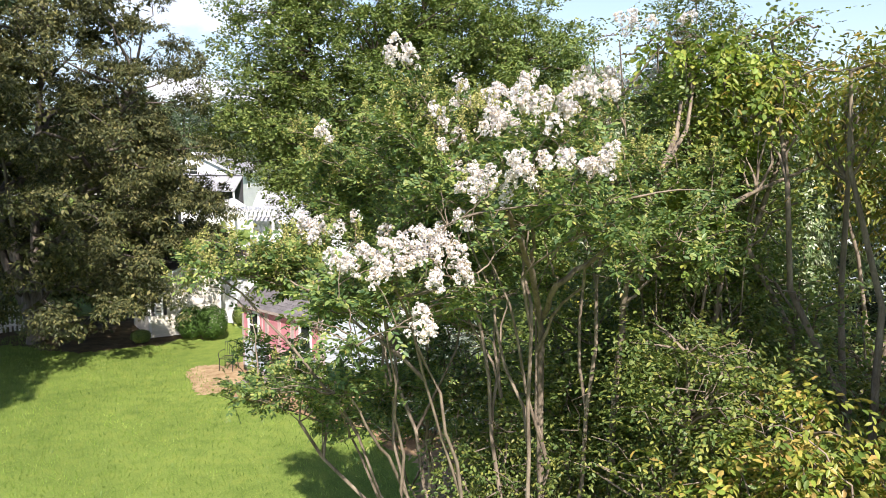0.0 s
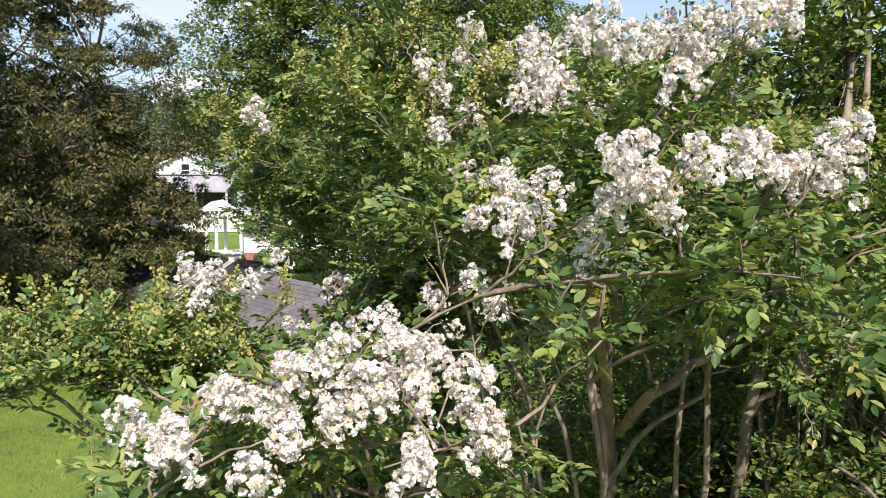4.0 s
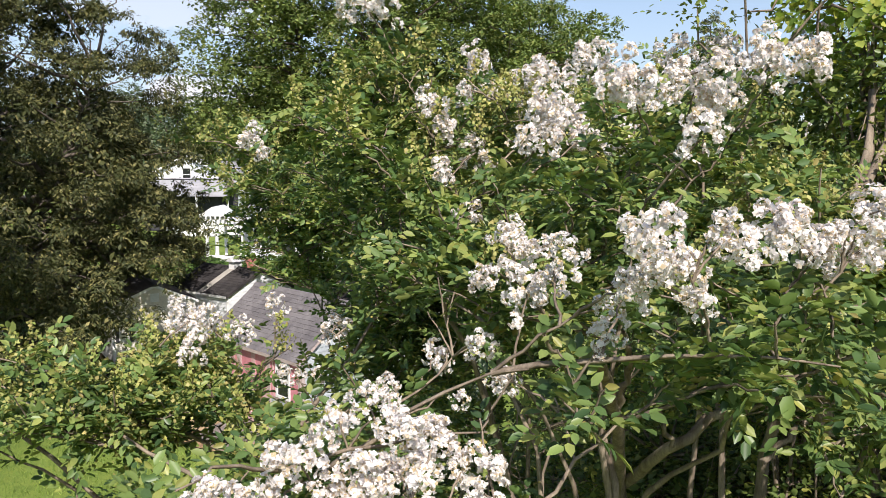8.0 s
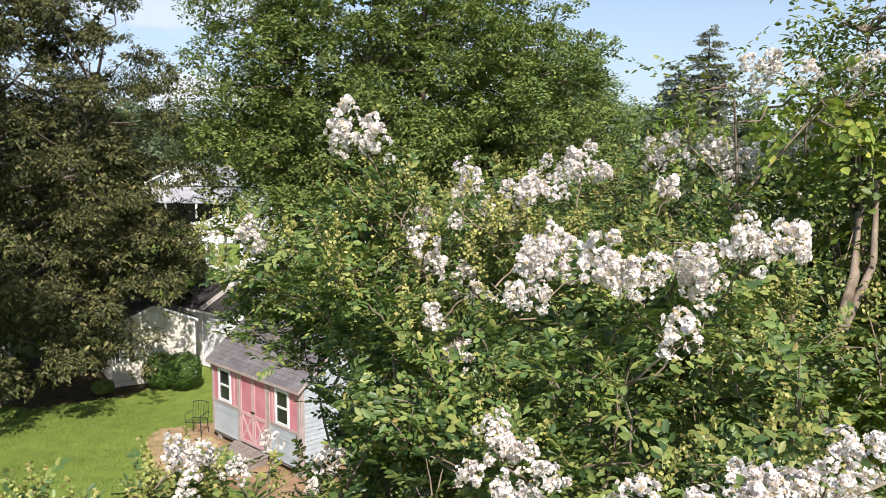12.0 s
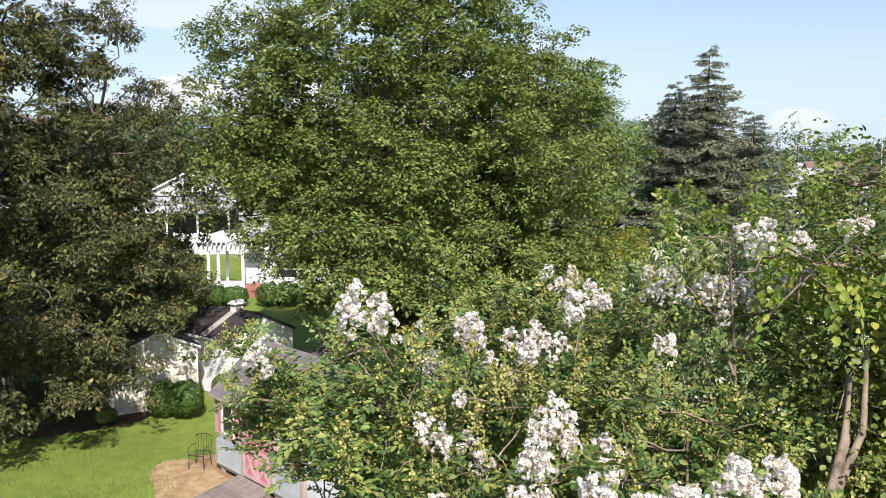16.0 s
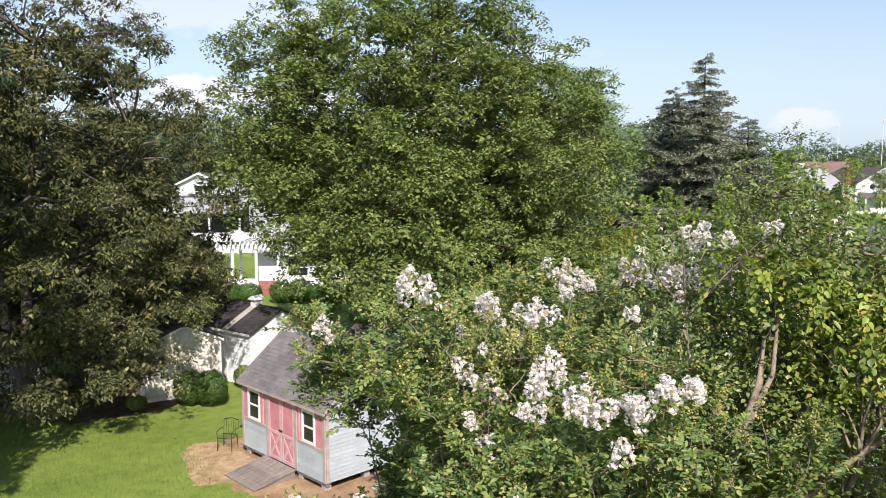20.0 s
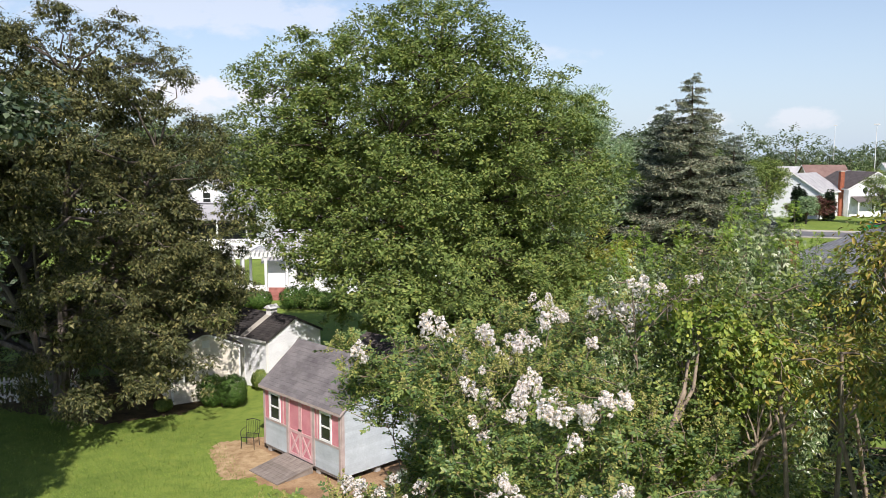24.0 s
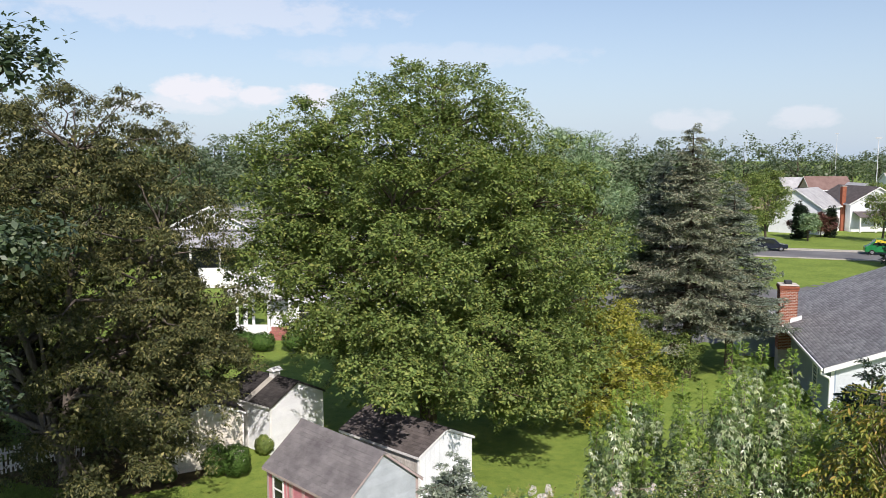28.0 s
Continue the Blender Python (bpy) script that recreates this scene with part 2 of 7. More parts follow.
M_GRASS = leaf_material("grass_blade", [(0.126, 0.213, 0.041), (0.171, 0.272, 0.054), (0.225, 0.320, 0.068), (0.288, 0.349, 0.108)], THRU, rough=0.5, share=0.35, patch=0.5)

M_STEM_BARK = surface("stem_bark", (0.075, 0.062, 0.052), (0.20, 0.17, 0.145), 3.0, 0.95, 0.1, 30, 0.7, stretch=(4, 4, 0.7))
M_RED_VINE = surface("red_vine", (0.12, 0.06, 0.045), (0.26, 0.15, 0.11), 8.0, 0.9, 0.1, 40, 0.3)
M_BARK = surface("bark", (0.06, 0.045, 0.035), (0.16, 0.13, 0.10), 3.0, 0.95, 0.1, 30, 0.8, stretch=(4, 4, 0.7))
M_CRAPE_BARK = surface("crape_bark", (0.12, 0.092, 0.068), (0.33, 0.27, 0.20), 5.0, 0.8, 0.2, 40, 0.3, stretch=(3, 3, 0.6))
M_DEAD = surface("dead_twig", (0.16, 0.12, 0.09), (0.34, 0.28, 0.22), 8.0, 0.9, 0.1, 40, 0.3)
M_PINK = surface("pink_paint", (0.53, 0.19, 0.23), (0.65, 0.28, 0.31), 2.2, 0.7, 0.25, 50, 0.15, vary=0.06)
M_PALE_PINK = surface("pale_pink_paint", (0.56, 0.34, 0.34), (0.68, 0.46, 0.45), 3.0, 0.7, 0.25, 50, 0.15)
M_DUSTY = surface("dusty_trim", (0.36, 0.29, 0.27), (0.50, 0.42, 0.39), 3.0, 0.8, 0.2, 50, 0.2)
M_GREY_BOARD = surface("grey_siding", (0.36, 0.40, 0.42), (0.48, 0.53, 0.55), 1.6, 0.75, 0.25, 40, 0.15, vary=0.07)
M_WHITE_BOARD = surface("white_siding", (0.72, 0.74, 0.77), (0.82, 0.84, 0.86), 1.2, 0.6, 0.3, 30, 0.1, vary=0.03)
M_CREAM_BOARD = surface("cream_siding", (0.62, 0.575, 0.49), (0.74, 0.69, 0.60), 1.2, 0.6, 0.3, 30, 0.1, vary=0.04)
M_WHITE = surface("white_paint", (0.74, 0.74, 0.72), (0.83, 0.83, 0.82), 2.0, 0.55, 0.35, 40, 0.08)
M_WEATHERED = surface("weathered_white_boards", (0.42, 0.38, 0.34), (0.72, 0.69, 0.65), 4.0, 0.85, 0.2, 30, 0.3, vary=0.08, stretch=(1, 1, 0.25))
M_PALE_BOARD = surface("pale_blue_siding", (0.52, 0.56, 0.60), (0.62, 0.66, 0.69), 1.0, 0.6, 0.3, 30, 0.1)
# darker, bluer copy of the pale siding: shade put into the colour
M_SHADED_BOARD = surface("shaded_siding", (0.27, 0.33, 0.42), (0.35, 0.42, 0.51), 1.0, 0.6, 0.3, 30, 0.1)
M_SHINGLE = surface("grey_shingle", (0.13, 0.12, 0.125), (0.23, 0.215, 0.215), 1.4, 0.95, 0.15, 130, 0.5, vary=0.09)
M_DARK_SHINGLE = surface("dark_shingle", (0.035, 0.033, 0.034), (0.075, 0.068, 0.066), 1.6, 0.95, 0.15, 130, 0.5, vary=0.2)
M_BROWN_SHINGLE = surface("brown_grey_shingle", (0.075, 0.066, 0.064), (0.14, 0.12, 0.115), 1.6, 0.95, 0.15, 130, 0.5, vary=0.2)
M_HOUSE_SHINGLE = surface("house_shingle", (0.30, 0.30, 0.305), (0.44, 0.44, 0.445), 0.9, 0.95, 0.15, 110, 0.5, vary=0.12)
M_RED_SHINGLE = surface("red_brown_shingle", (0.17, 0.11, 0.095), (0.24, 0.16, 0.14), 0.9, 0.95, 0.15, 60, 0.4)
M_BRICK = surface("red_brick", (0.22, 0.07, 0.042), (0.38, 0.14, 0.08), 5.0, 0.9, 0.2, 60, 0.4, vary=0.25)
M_MORTAR = surface("mortar", (0.46, 0.42, 0.37), (0.62, 0.57, 0.51), 6.0, 0.95, 0.1, 60, 0.3)
M_BLOCK = surface("concrete", (0.30, 0.29, 0.27), (0.46, 0.45, 0.42), 3.0, 0.95, 0.15, 60, 0.3)
M_PLANK = surface("weathered_plank", (0.17, 0.145, 0.125), (0.30, 0.265, 0.235), 3.0, 0.9, 0.15, 40, 0.4, vary=0.12, stretch=(6, 1, 1))
M_IRON = surface("black_iron", (0.015, 0.015, 0.015), (0.04, 0.038, 0.035), 10, 0.5, 0.4, 60, 0.2)
M_ASPHALT = surface("asphalt", (0.12, 0.12, 0.125), (0.20, 0.20, 0.205), 0.25, 0.95, 0.2, 40, 0.3)
M_KERB = surface("kerb", (0.36, 0.34, 0.30), (0.52, 0.49, 0.44), 0.8, 0.95, 0.2, 30, 0.2)
M_REDSTEP = surface("red_step", (0.26, 0.105, 0.085), (0.38, 0.17, 0.14), 4.0, 0.85, 0.2, 40, 0.2)
M_TAN = surface("tan_siding", (0.42, 0.34, 0.26), (0.52, 0.43, 0.33), 0.7, 0.7, 0.3, 20, 0.1)
# for shutters and doors, and as painted shade on the veranda's back wall
M_DARKSHADE = surface("dark_shutter_and_shade", (0.03, 0.03, 0.035), (0.06, 0.06, 0.065), 4, 0.6, 0.3, 30, 0.1)
M_STRAW = surface("straw_patch", (0.26, 0.17, 0.09), (0.52, 0.39, 0.23), 2.6, 0.95, 0.1, 30, 0.5)
M_GUTTER = surface("white_metal", (0.70, 0.71, 0.72), (0.80, 0.80, 0.80), 3.0, 0.4, 0.4, 30, 0.05)
M_NAVY = surface("navy_car_paint", (0.012, 0.016, 0.03), (0.02, 0.026, 0.045), 2.0, 0.2, 0.6, 30, 0.02)
M_GREEN_CAR = surface("green_van_paint", (0.01, 0.16, 0.045), (0.02, 0.22, 0.07), 2.0, 0.25, 0.6, 30, 0.02)
M_YELLOW_CAR = surface("yellow_van_paint", (0.55, 0.42, 0.03), (0.65, 0.52, 0.06), 2.0, 0.25, 0.6, 30, 0.02)
M_TYRE = surface("tyre", (0.015, 0.015, 0.015), (0.03, 0.03, 0.03), 8, 0.9, 0.2, 60, 0.2)
M_RIM = surface("alloy", (0.45, 0.45, 0.46), (0.6, 0.6, 0.62), 6, 0.3, 0.5, 40, 0.05, metal=0.8)


def glass_material():
    m, n, l, b = material("window_glass", 0.06, 0.0, 0.6)
    col = ramp(n, l, noise_node(n, l, 2.0, 2), [(0.3, (0.012, 0.014, 0.015)), (0.7, (0.03, 0.034, 0.036))])
    l.new(col, b.inputs["Base Color"])
    return m


M_GLASS = glass_material()


def lawn_material():
    m, n, l, b = material("lawn", 0.95, 0.0, 0.1)
    big = noise_node(n, l, 0.22, 5, 0.6)
    mid = noise_node(n, l, 2.2, 4, 0.65)
    fine = noise_node(n, l, 26.0, 4, 0.7)
    c1 = ramp(n, l, big, [(0.32, (0.135, 0.20, 0.042)), (0.68, (0.20, 0.275, 0.060))])
    c2 = ramp(n, l, mid, [(0.3, (0.75, 0.8, 0.75)), (0.5, (1.0, 1.0, 1.0)), (0.75, (1.28, 1.12, 1.1))])
    c3 = ramp(n, l, fine, [(0.3, (0.62, 0.66, 0.6)), (0.7, (1.3, 1.25, 1.2))])
    col = mix_rgb(n, l, 1.0, mix_rgb(n, l, 1.0, c1, c2, "MULTIPLY"), c3, "MULTIPLY")
    l.new(col, b.inputs["Base Color"])
    bump(n, l, b, fine, 0.6, 0.03)
    return m


def earth_material():
    m, n, l, b = material("bare_earth", 0.95, 0.0, 0.1)
    big = noise_node(n, l, 0.9, 5, 0.65)
    fine = noise_node(n, l, 18.0, 4, 0.7)
    c1 = ramp(n, l, big, [(0.3, (0.19, 0.12, 0.07)), (0.5, (0.34, 0.225, 0.13)), (0.7, (0.46, 0.33, 0.20))])
    c3 = ramp(n, l, fine, [(0.3, (0.7, 0.68, 0.66)), (0.7, (1.2, 1.2, 1.2))])
    l.new(mix_rgb(n, l, 1.0, c1, c3, "MULTIPLY"), b.inputs["Base Color"])
    bump(n, l, b, fine, 0.7, 0.03)
    return m


M_LAWN, M_EARTH = lawn_material(), earth_material()


# ---- building helpers ----
def part(name, bm, mat, parent, label=""):
    me = bpy.data.meshes.new(name)
    bm.to_mesh(me)
    bm.free()
    me.materials.append(mat)
    ob = new(name, me)
    ob.parent = parent
    return tagged(ob, label)


def raw(name, verts, faces, mat, parent=None, label="", smooth=False):
    me = bpy.data.meshes.new(name)
    me.from_pydata([tuple(v) for v in verts], [], faces)
    me.materials.append(mat)
    if smooth:
        me.polygons.foreach_set("use_smooth", [True] * len(me.polygons))
    me.update()
    ob = new(name, me)
    ob.parent = parent
    return tagged(ob, label)


def quads(name, V, per, mat, parent=None, faces_of=((0, 1, 2, 3),)):
    """A mesh of many alike small pieces: V is (n, per, 3), faces_of the four-cornered faces of one piece."""
    n = V.shape[0]
    me = bpy.data.meshes.new(name)
    F = np.array(faces_of, dtype=np.int64)
    idx = (np.arange(n)[:, None, None] * per + F[None]).reshape(-1, 4)
    me.vertices.add(n * per)
    me.vertices.foreach_set("co", V.reshape(-1).astype(np.float32))
    me.loops.add(idx.size)
    me.loops.foreach_set("vertex_index", idx.reshape(-1).astype(np.int32))
    me.polygons.add(len(idx))
    me.polygons.foreach_set("loop_start", (np.arange(len(idx)) * 4).astype(np.int32))
    me.materials.append(mat)
    me.update(calc_edges=True)
    ob = new(name, me)
    ob.parent = parent
    return ob


def shared(name, data, parent, m):
    ob = new(name, data)
    ob.parent = parent
    ob.matrix_basis = m
    return ob


def empty(name, m, label, category, group="", kind=""):
    ob = new(name)
    ob.empty_display_size = 0.2
    ob.matrix_basis = m
    return tagged(ob, label, category, group, kind)


def bm_box(bm, x0, x1, y0, y1, z0, z1, bevel=0.0):
    vs = bmesh.ops.create_cube(bm, size=1.0, matrix=Matrix.LocRotScale(((x0 + x1) / 2, (y0 + y1) / 2, (z0 + z1) / 2), None, (abs(x1 - x0), abs(y1 - y0), abs(z1 - z0))))["verts"]
    if bevel:
        es = {e for v in vs for e in v.link_edges}
        bmesh.ops.bevel(bm, geom=list(es), offset=bevel, segments=1, affect="EDGES")
    return bm


def box(x0, x1, y0, y1, z0, z1, bevel=0.0):
    return bm_box(bmesh.new(), x0, x1, y0, y1, z0, z1, bevel)


def prism(points, y0, y1, axis="y"):
    """A polygon in the x-z plane (or y-z for axis x) pulled along the axis."""
    bm = bmesh.new()
    def at(a, b, d):
        return (a, d, b) if axis == "y" else (d, a, b) if axis == "x" else (a, b, d)
    lo = [bm.verts.new(at(a, b, y0)) for a, b in points]
    hi = [bm.verts.new(at(a, b, y1)) for a, b in points]
    n = len(points)
    bm.faces.new(lo)
    bm.faces.new(hi[::-1])
    for k in range(n):
        bm.faces.new((lo[k], hi[k], hi[(k + 1) % n], lo[(k + 1) % n]))
    bmesh.ops.recalc_face_normals(bm, faces=bm.faces[:])
    return bm


def tube_arrays(pts, radii, sides=6):
    """Rings round a line of points; returns verts and four-cornered faces."""
    pts = np.asarray(pts, float)
    n = len(pts)
    d = np.gradient(pts, axis=0)
    d /= np.linalg.norm(d, axis=1)[:, None] + 1e-9
    ref = np.where(np.abs(d[:, 2:3]) > 0.9, np.array([[1.0, 0, 0]]), np.array([[0, 0, 1.0]]))
    a = np.cross(d, ref)
    a /= np.linalg.norm(a, axis=1)[:, None] + 1e-9
    b = np.cross(d, a)
    th = np.linspace(0, 2 * np.pi, sides, endpoint=False)
    r = np.asarray(radii, float)[:, None, None]
    V = pts[:, None] + r * (np.cos(th)[None, :, None] * a[:, None] + np.sin(th)[None, :, None] * b[:, None])
    F = []
    for i in range(n - 1):
        for k in range(sides):
            F.append((i * sides + k, i * sides + (k + 1) % sides, (i + 1) * sides + (k + 1) % sides, (i + 1) * sides + k))
    return V.reshape(-1, 3), F


def tubes(name, lines, mat, parent, label=""):
    """Many tapered limbs as one mesh: lines of (points, radii, sides)."""
    Vs, Fs, k = [], [], 0
    for pts, radii, sides in lines:
        V, F = tube_arrays(pts, radii, sides)
        Vs.append(V)
        Fs += [tuple(i + k for i in f) for f in F]
        k += len(V)
    return raw(name, np.concatenate(Vs), Fs, mat, parent, label, smooth=True)


def bend(rng, a, b, n=6, sag=0.1, wob=0.04):
    """A limb's line from a to b: it leaves upwards, then bows out, with small kinks."""
    a, b = np.asarray(a, float), np.asarray(b, float)
    s = np.linspace(0, 1, n)[:, None]
    L = np.linalg.norm(b - a)
    p = a + (b - a) * s
    p[:, 2] += (4 * s * (1 - s))[:, 0] * sag * L
    p[1:-1] += rng.normal(0, wob * L, (n - 2, 3))
    return p


def unit(v):
    return v / (np.linalg.norm(v, axis=-1, keepdims=True) + 1e-9)


def leaf_quads(rng, P, N, size, width=0.5, fold=0.25):
    """Kite leaves at P that face N: (n, 4, 3)."""
    n = len(P)
    t = unit(np.cross(N, rng.normal(size=(n, 3))))
    s = np.cross(N, t)
    L = (np.asarray(size) * rng.uniform(0.7, 1.25, n))[:, None]
    W = L * width * 0.5
    mid = P + t * L * 0.45
    return np.stack([P, mid + s * W + N * W * fold, P + t * L - N * L * 0.1, mid - s * W + N * W * fold], 1)


def leaf_ovals(rng, P, T, N, size, width=0.5, fold=0.25):
    """Six-cornered folded leaves at P along T: (n, 6, 3), two faces each."""
    n = len(P)
    s = unit(np.cross(T, N))
    N = np.cross(s, T)
    L = (np.asarray(size) * rng.uniform(0.7, 1.2, n))[:, None]
    W = L * width * 0.5
    return np.stack([P, P + T * L * 0.3 + s * W * 0.9 + N * W * fold, P + T * L * 0.68 + s * W * 0.85 + N * W * fold - N * L * 0.04, P + T * L - N * L * 0.12,
                     P + T * L * 0.68 - s * W * 0.85 + N * W * fold - N * L * 0.04, P + T * L * 0.3 - s * W * 0.9 + N * W * fold], 1)


OVAL = ((0, 1, 2, 3), (0, 3, 4, 5))


def leaf_kites(rng, P, T, N, size, width=0.45, fold=0.2):
    """Four-cornered leaves at P along T, facing N: (n, 4, 3)."""
    s = unit(np.cross(T, N))
    N = np.cross(s, T)
    L = (np.asarray(size) * rng.uniform(0.7, 1.25, len(P)))[:, None]
    W = L * width * 0.5
    mid = P + T * L * 0.48 + N * W * fold
    return np.stack([P, mid + s * W, P + T * L - N * L * 0.08, mid - s * W], 1)


def tuft_crown(rng, C, R, out, tufts, per, leaf, width=0.45, droop=0.25, flat=0.7, inner=14):
    """A crown of lumps at C: each carries tufts of leaves that radiate from the twigs' ends, round a leafy core."""
    k = len(C)
    d = unit(rng.normal(size=(k, tufts, 3)) + out[:, None] * 0.55 + np.array([0, 0, 0.5]))
    S = (C[:, None] + d * (rng.uniform(0.7, 1.1, (k, tufts, 1)) * R[:, None, None]) * np.array([1, 1, flat])).reshape(-1, 3)
    D = np.repeat(d.reshape(-1, 3), per, axis=0)
    n = len(D)
    az = rng.uniform(0, 2 * np.pi, n)
    T = unit(np.stack([np.cos(az), np.sin(az), rng.normal(-droop, 0.5, n)], 1) + D * 0.35)
    P = np.repeat(S, per, axis=0) + T * (leaf * rng.uniform(0.0, 0.7, n))[:, None] + rng.normal(size=(n, 3)) * leaf * 0.3
    N = unit(np.array([0, 0, 0.65]) + D * 0.75 + T * 0.2 + rng.normal(size=(n, 3)) * 0.28)
    V = leaf_kites(rng, P, T, N, np.full(n, leaf), width)
    P = np.repeat(C, inner, axis=0) + rng.normal(size=(k * inner, 3)) * np.repeat(R, inner)[:, None] * np.array([0.34, 0.34, 0.24])
    N = unit(rng.normal(size=P.shape))
    return np.concatenate([V, leaf_quads(rng, P, N, np.full(len(P), leaf * 1.3), 0.6)])


def spray_leaves(rng, A, D, L, m, droop=0.25):
    """Leafy sprays: from A along D for the length L, m leaves each in two rows. Returns places, directions and facings."""
    n = len(A)
    up = np.array([0, 0, 1.0])
    side = unit(np.cross(D, up + rng.normal(size=(n, 3)) * 0.35))
    face = np.cross(side, D)
    face *= np.where(face[:, 2:3] < 0, -1.0, 1.0)
    s = ((np.arange(m) + 0.6) / m)[None] + rng.uniform(-0.5, 0.5, (n, m)) / m
    sg = np.where(np.arange(m) % 2 == 0, 1.0, -1.0)[None, :, None] * np.ones((n, 1, 1))
    P = A[:, None] + D[:, None] * (L[:, None] * s)[..., None] - up * (droop * L[:, None] * s * s)[..., None]
    T = unit(side[:, None] * sg * 0.85 + D[:, None] * (0.35 + 0.9 * s[..., None]) - up * (0.1 + droop * 0.8) + rng.normal(size=(n, m, 3)) * 0.18)
    N = unit(face[:, None] + rng.normal(size=(n, m, 3)) * 0.24)
    return P.reshape(-1, 3), T.reshape(-1, 3), N.reshape(-1, 3)


def shell(rng, ellipsoids, count, inner=0.55, lower=-0.55):
    """Clump centres spread over the outer part of some ellipsoids ((centre), (radii))."""
    w = np.array([r[0] * r[1] + r[1] * r[2] + r[0] * r[2] for _, r in ellipsoids])
    got = []
    for k in rng.choice(len(ellipsoids), count, p=w / w.sum()):
        c, r = ellipsoids[k]
        while True:
            d = unit(rng.normal(size=3))
            if d[2] > lower:
                break
        got.append(np.array(c) + d * np.array(r) * rng.uniform(inner, 1.0))
    return np.array(got)


def spaced(P, n):
    """n of the places P, each as far from the others as can be."""
    got = [0]
    d = np.linalg.norm(P - P[0], axis=1)
    for _ in range(n - 1):
        k = int(np.argmax(d))
        got.append(k)
        d = np.minimum(d, np.linalg.norm(P - P[k], axis=1))
    return P[got]


def tree(name, label, base, trunk_r, fork, crown, clumps, sprigs, per, leaf, mat, seed, bark=None, clump_r=1.0, width=0.55, inner=0.5, lower=-0.6, flat=0.65,
         lean=(0, 0), category="tree", group="", droop=0.25, limbs_every=1, fill=0, core=10):
    """A broad tree: a tapered trunk, limbs to each clump, and a crown of leaves."""
    rng = np.random.default_rng(seed)
    root = empty(name, pose(base[0], base[1], 0), label, category, group)
    top = max(c[2] + r[2] * 0.6 for c, r in crown)
    cx = np.mean([c[0] for c, r in crown])
    cy = np.mean([c[1] for c, r in crown])
    line = bend(rng, (0, 0, -0.15), (cx * 0.7 + lean[0], cy * 0.7 + lean[1], top), 9, 0.0, 0.008)
    frac = np.linspace(0, 1, 9)
    rad = trunk_r * (1 - frac) ** 0.8 + 0.03
    rad[0] *= 1.35
    tubes("trunk", [(line, rad, 10)], bark or M_BARK, root)
    C = shell(rng, crown, clumps, inner, lower)
    R = clump_r * rng.uniform(0.65, 1.3, len(C))
    lines = []
    for c in C[::limbs_every]:
        h = min(max(c[2] * rng.uniform(0.45, 0.8), fork), top * 0.95)
        a = np.array([np.interp(h, line[:, 2], line[:, k]) for k in range(3)])
        L = np.linalg.norm(c - a)
        r0 = min(0.02 * L + 0.012, np.interp(h, line[:, 2], rad) * 0.7)
        lines.append((bend(rng, a, c, 5, 0.06, 0.03), np.linspace(r0, 0.012, 5), 4))
    tagged(tubes("branching", lines, bark or M_BARK, root), kind="stuff")
    out = unit((C - np.array([cx, cy, np.mean(C[:, 2])])) * np.array([1, 1, 0.5]))
    V = tuft_crown(rng, C, R, out, sprigs, per, leaf, width, droop, flat, core)
    if fill:
        # the shaded inside of the crown
        C = shell(rng, crown, fill, 0.15, -1.0)
        C = C[np.max([np.sum(((C - np.array(c)) / np.array(r)) ** 2, axis=1) < 0.62 for c, r in crown], axis=0)]
        V = np.concatenate([V, tuft_crown(rng, C, np.full(len(C), clump_r), unit(rng.normal(size=C.shape)), 9, 7, leaf * 1.35, width * 1.2, droop, flat, 6)])
    tagged(quads("crown", V, 4, mat, root), kind="stuff")
    return root


AHEAD, ASIDE = np.array([-0.7186, 0.6954, 0.0]), np.array([0.6954, 0.7186, 0.0])


def lumps(rows):
    """Ellipsoids (aside, ahead, up, radius, half height), turned from the garden's long axis into x and y."""
    return [(tuple(ASIDE * a + AHEAD * b + np.array([0, 0, z])), (r, r, h)) for a, b, z, r, h in rows]


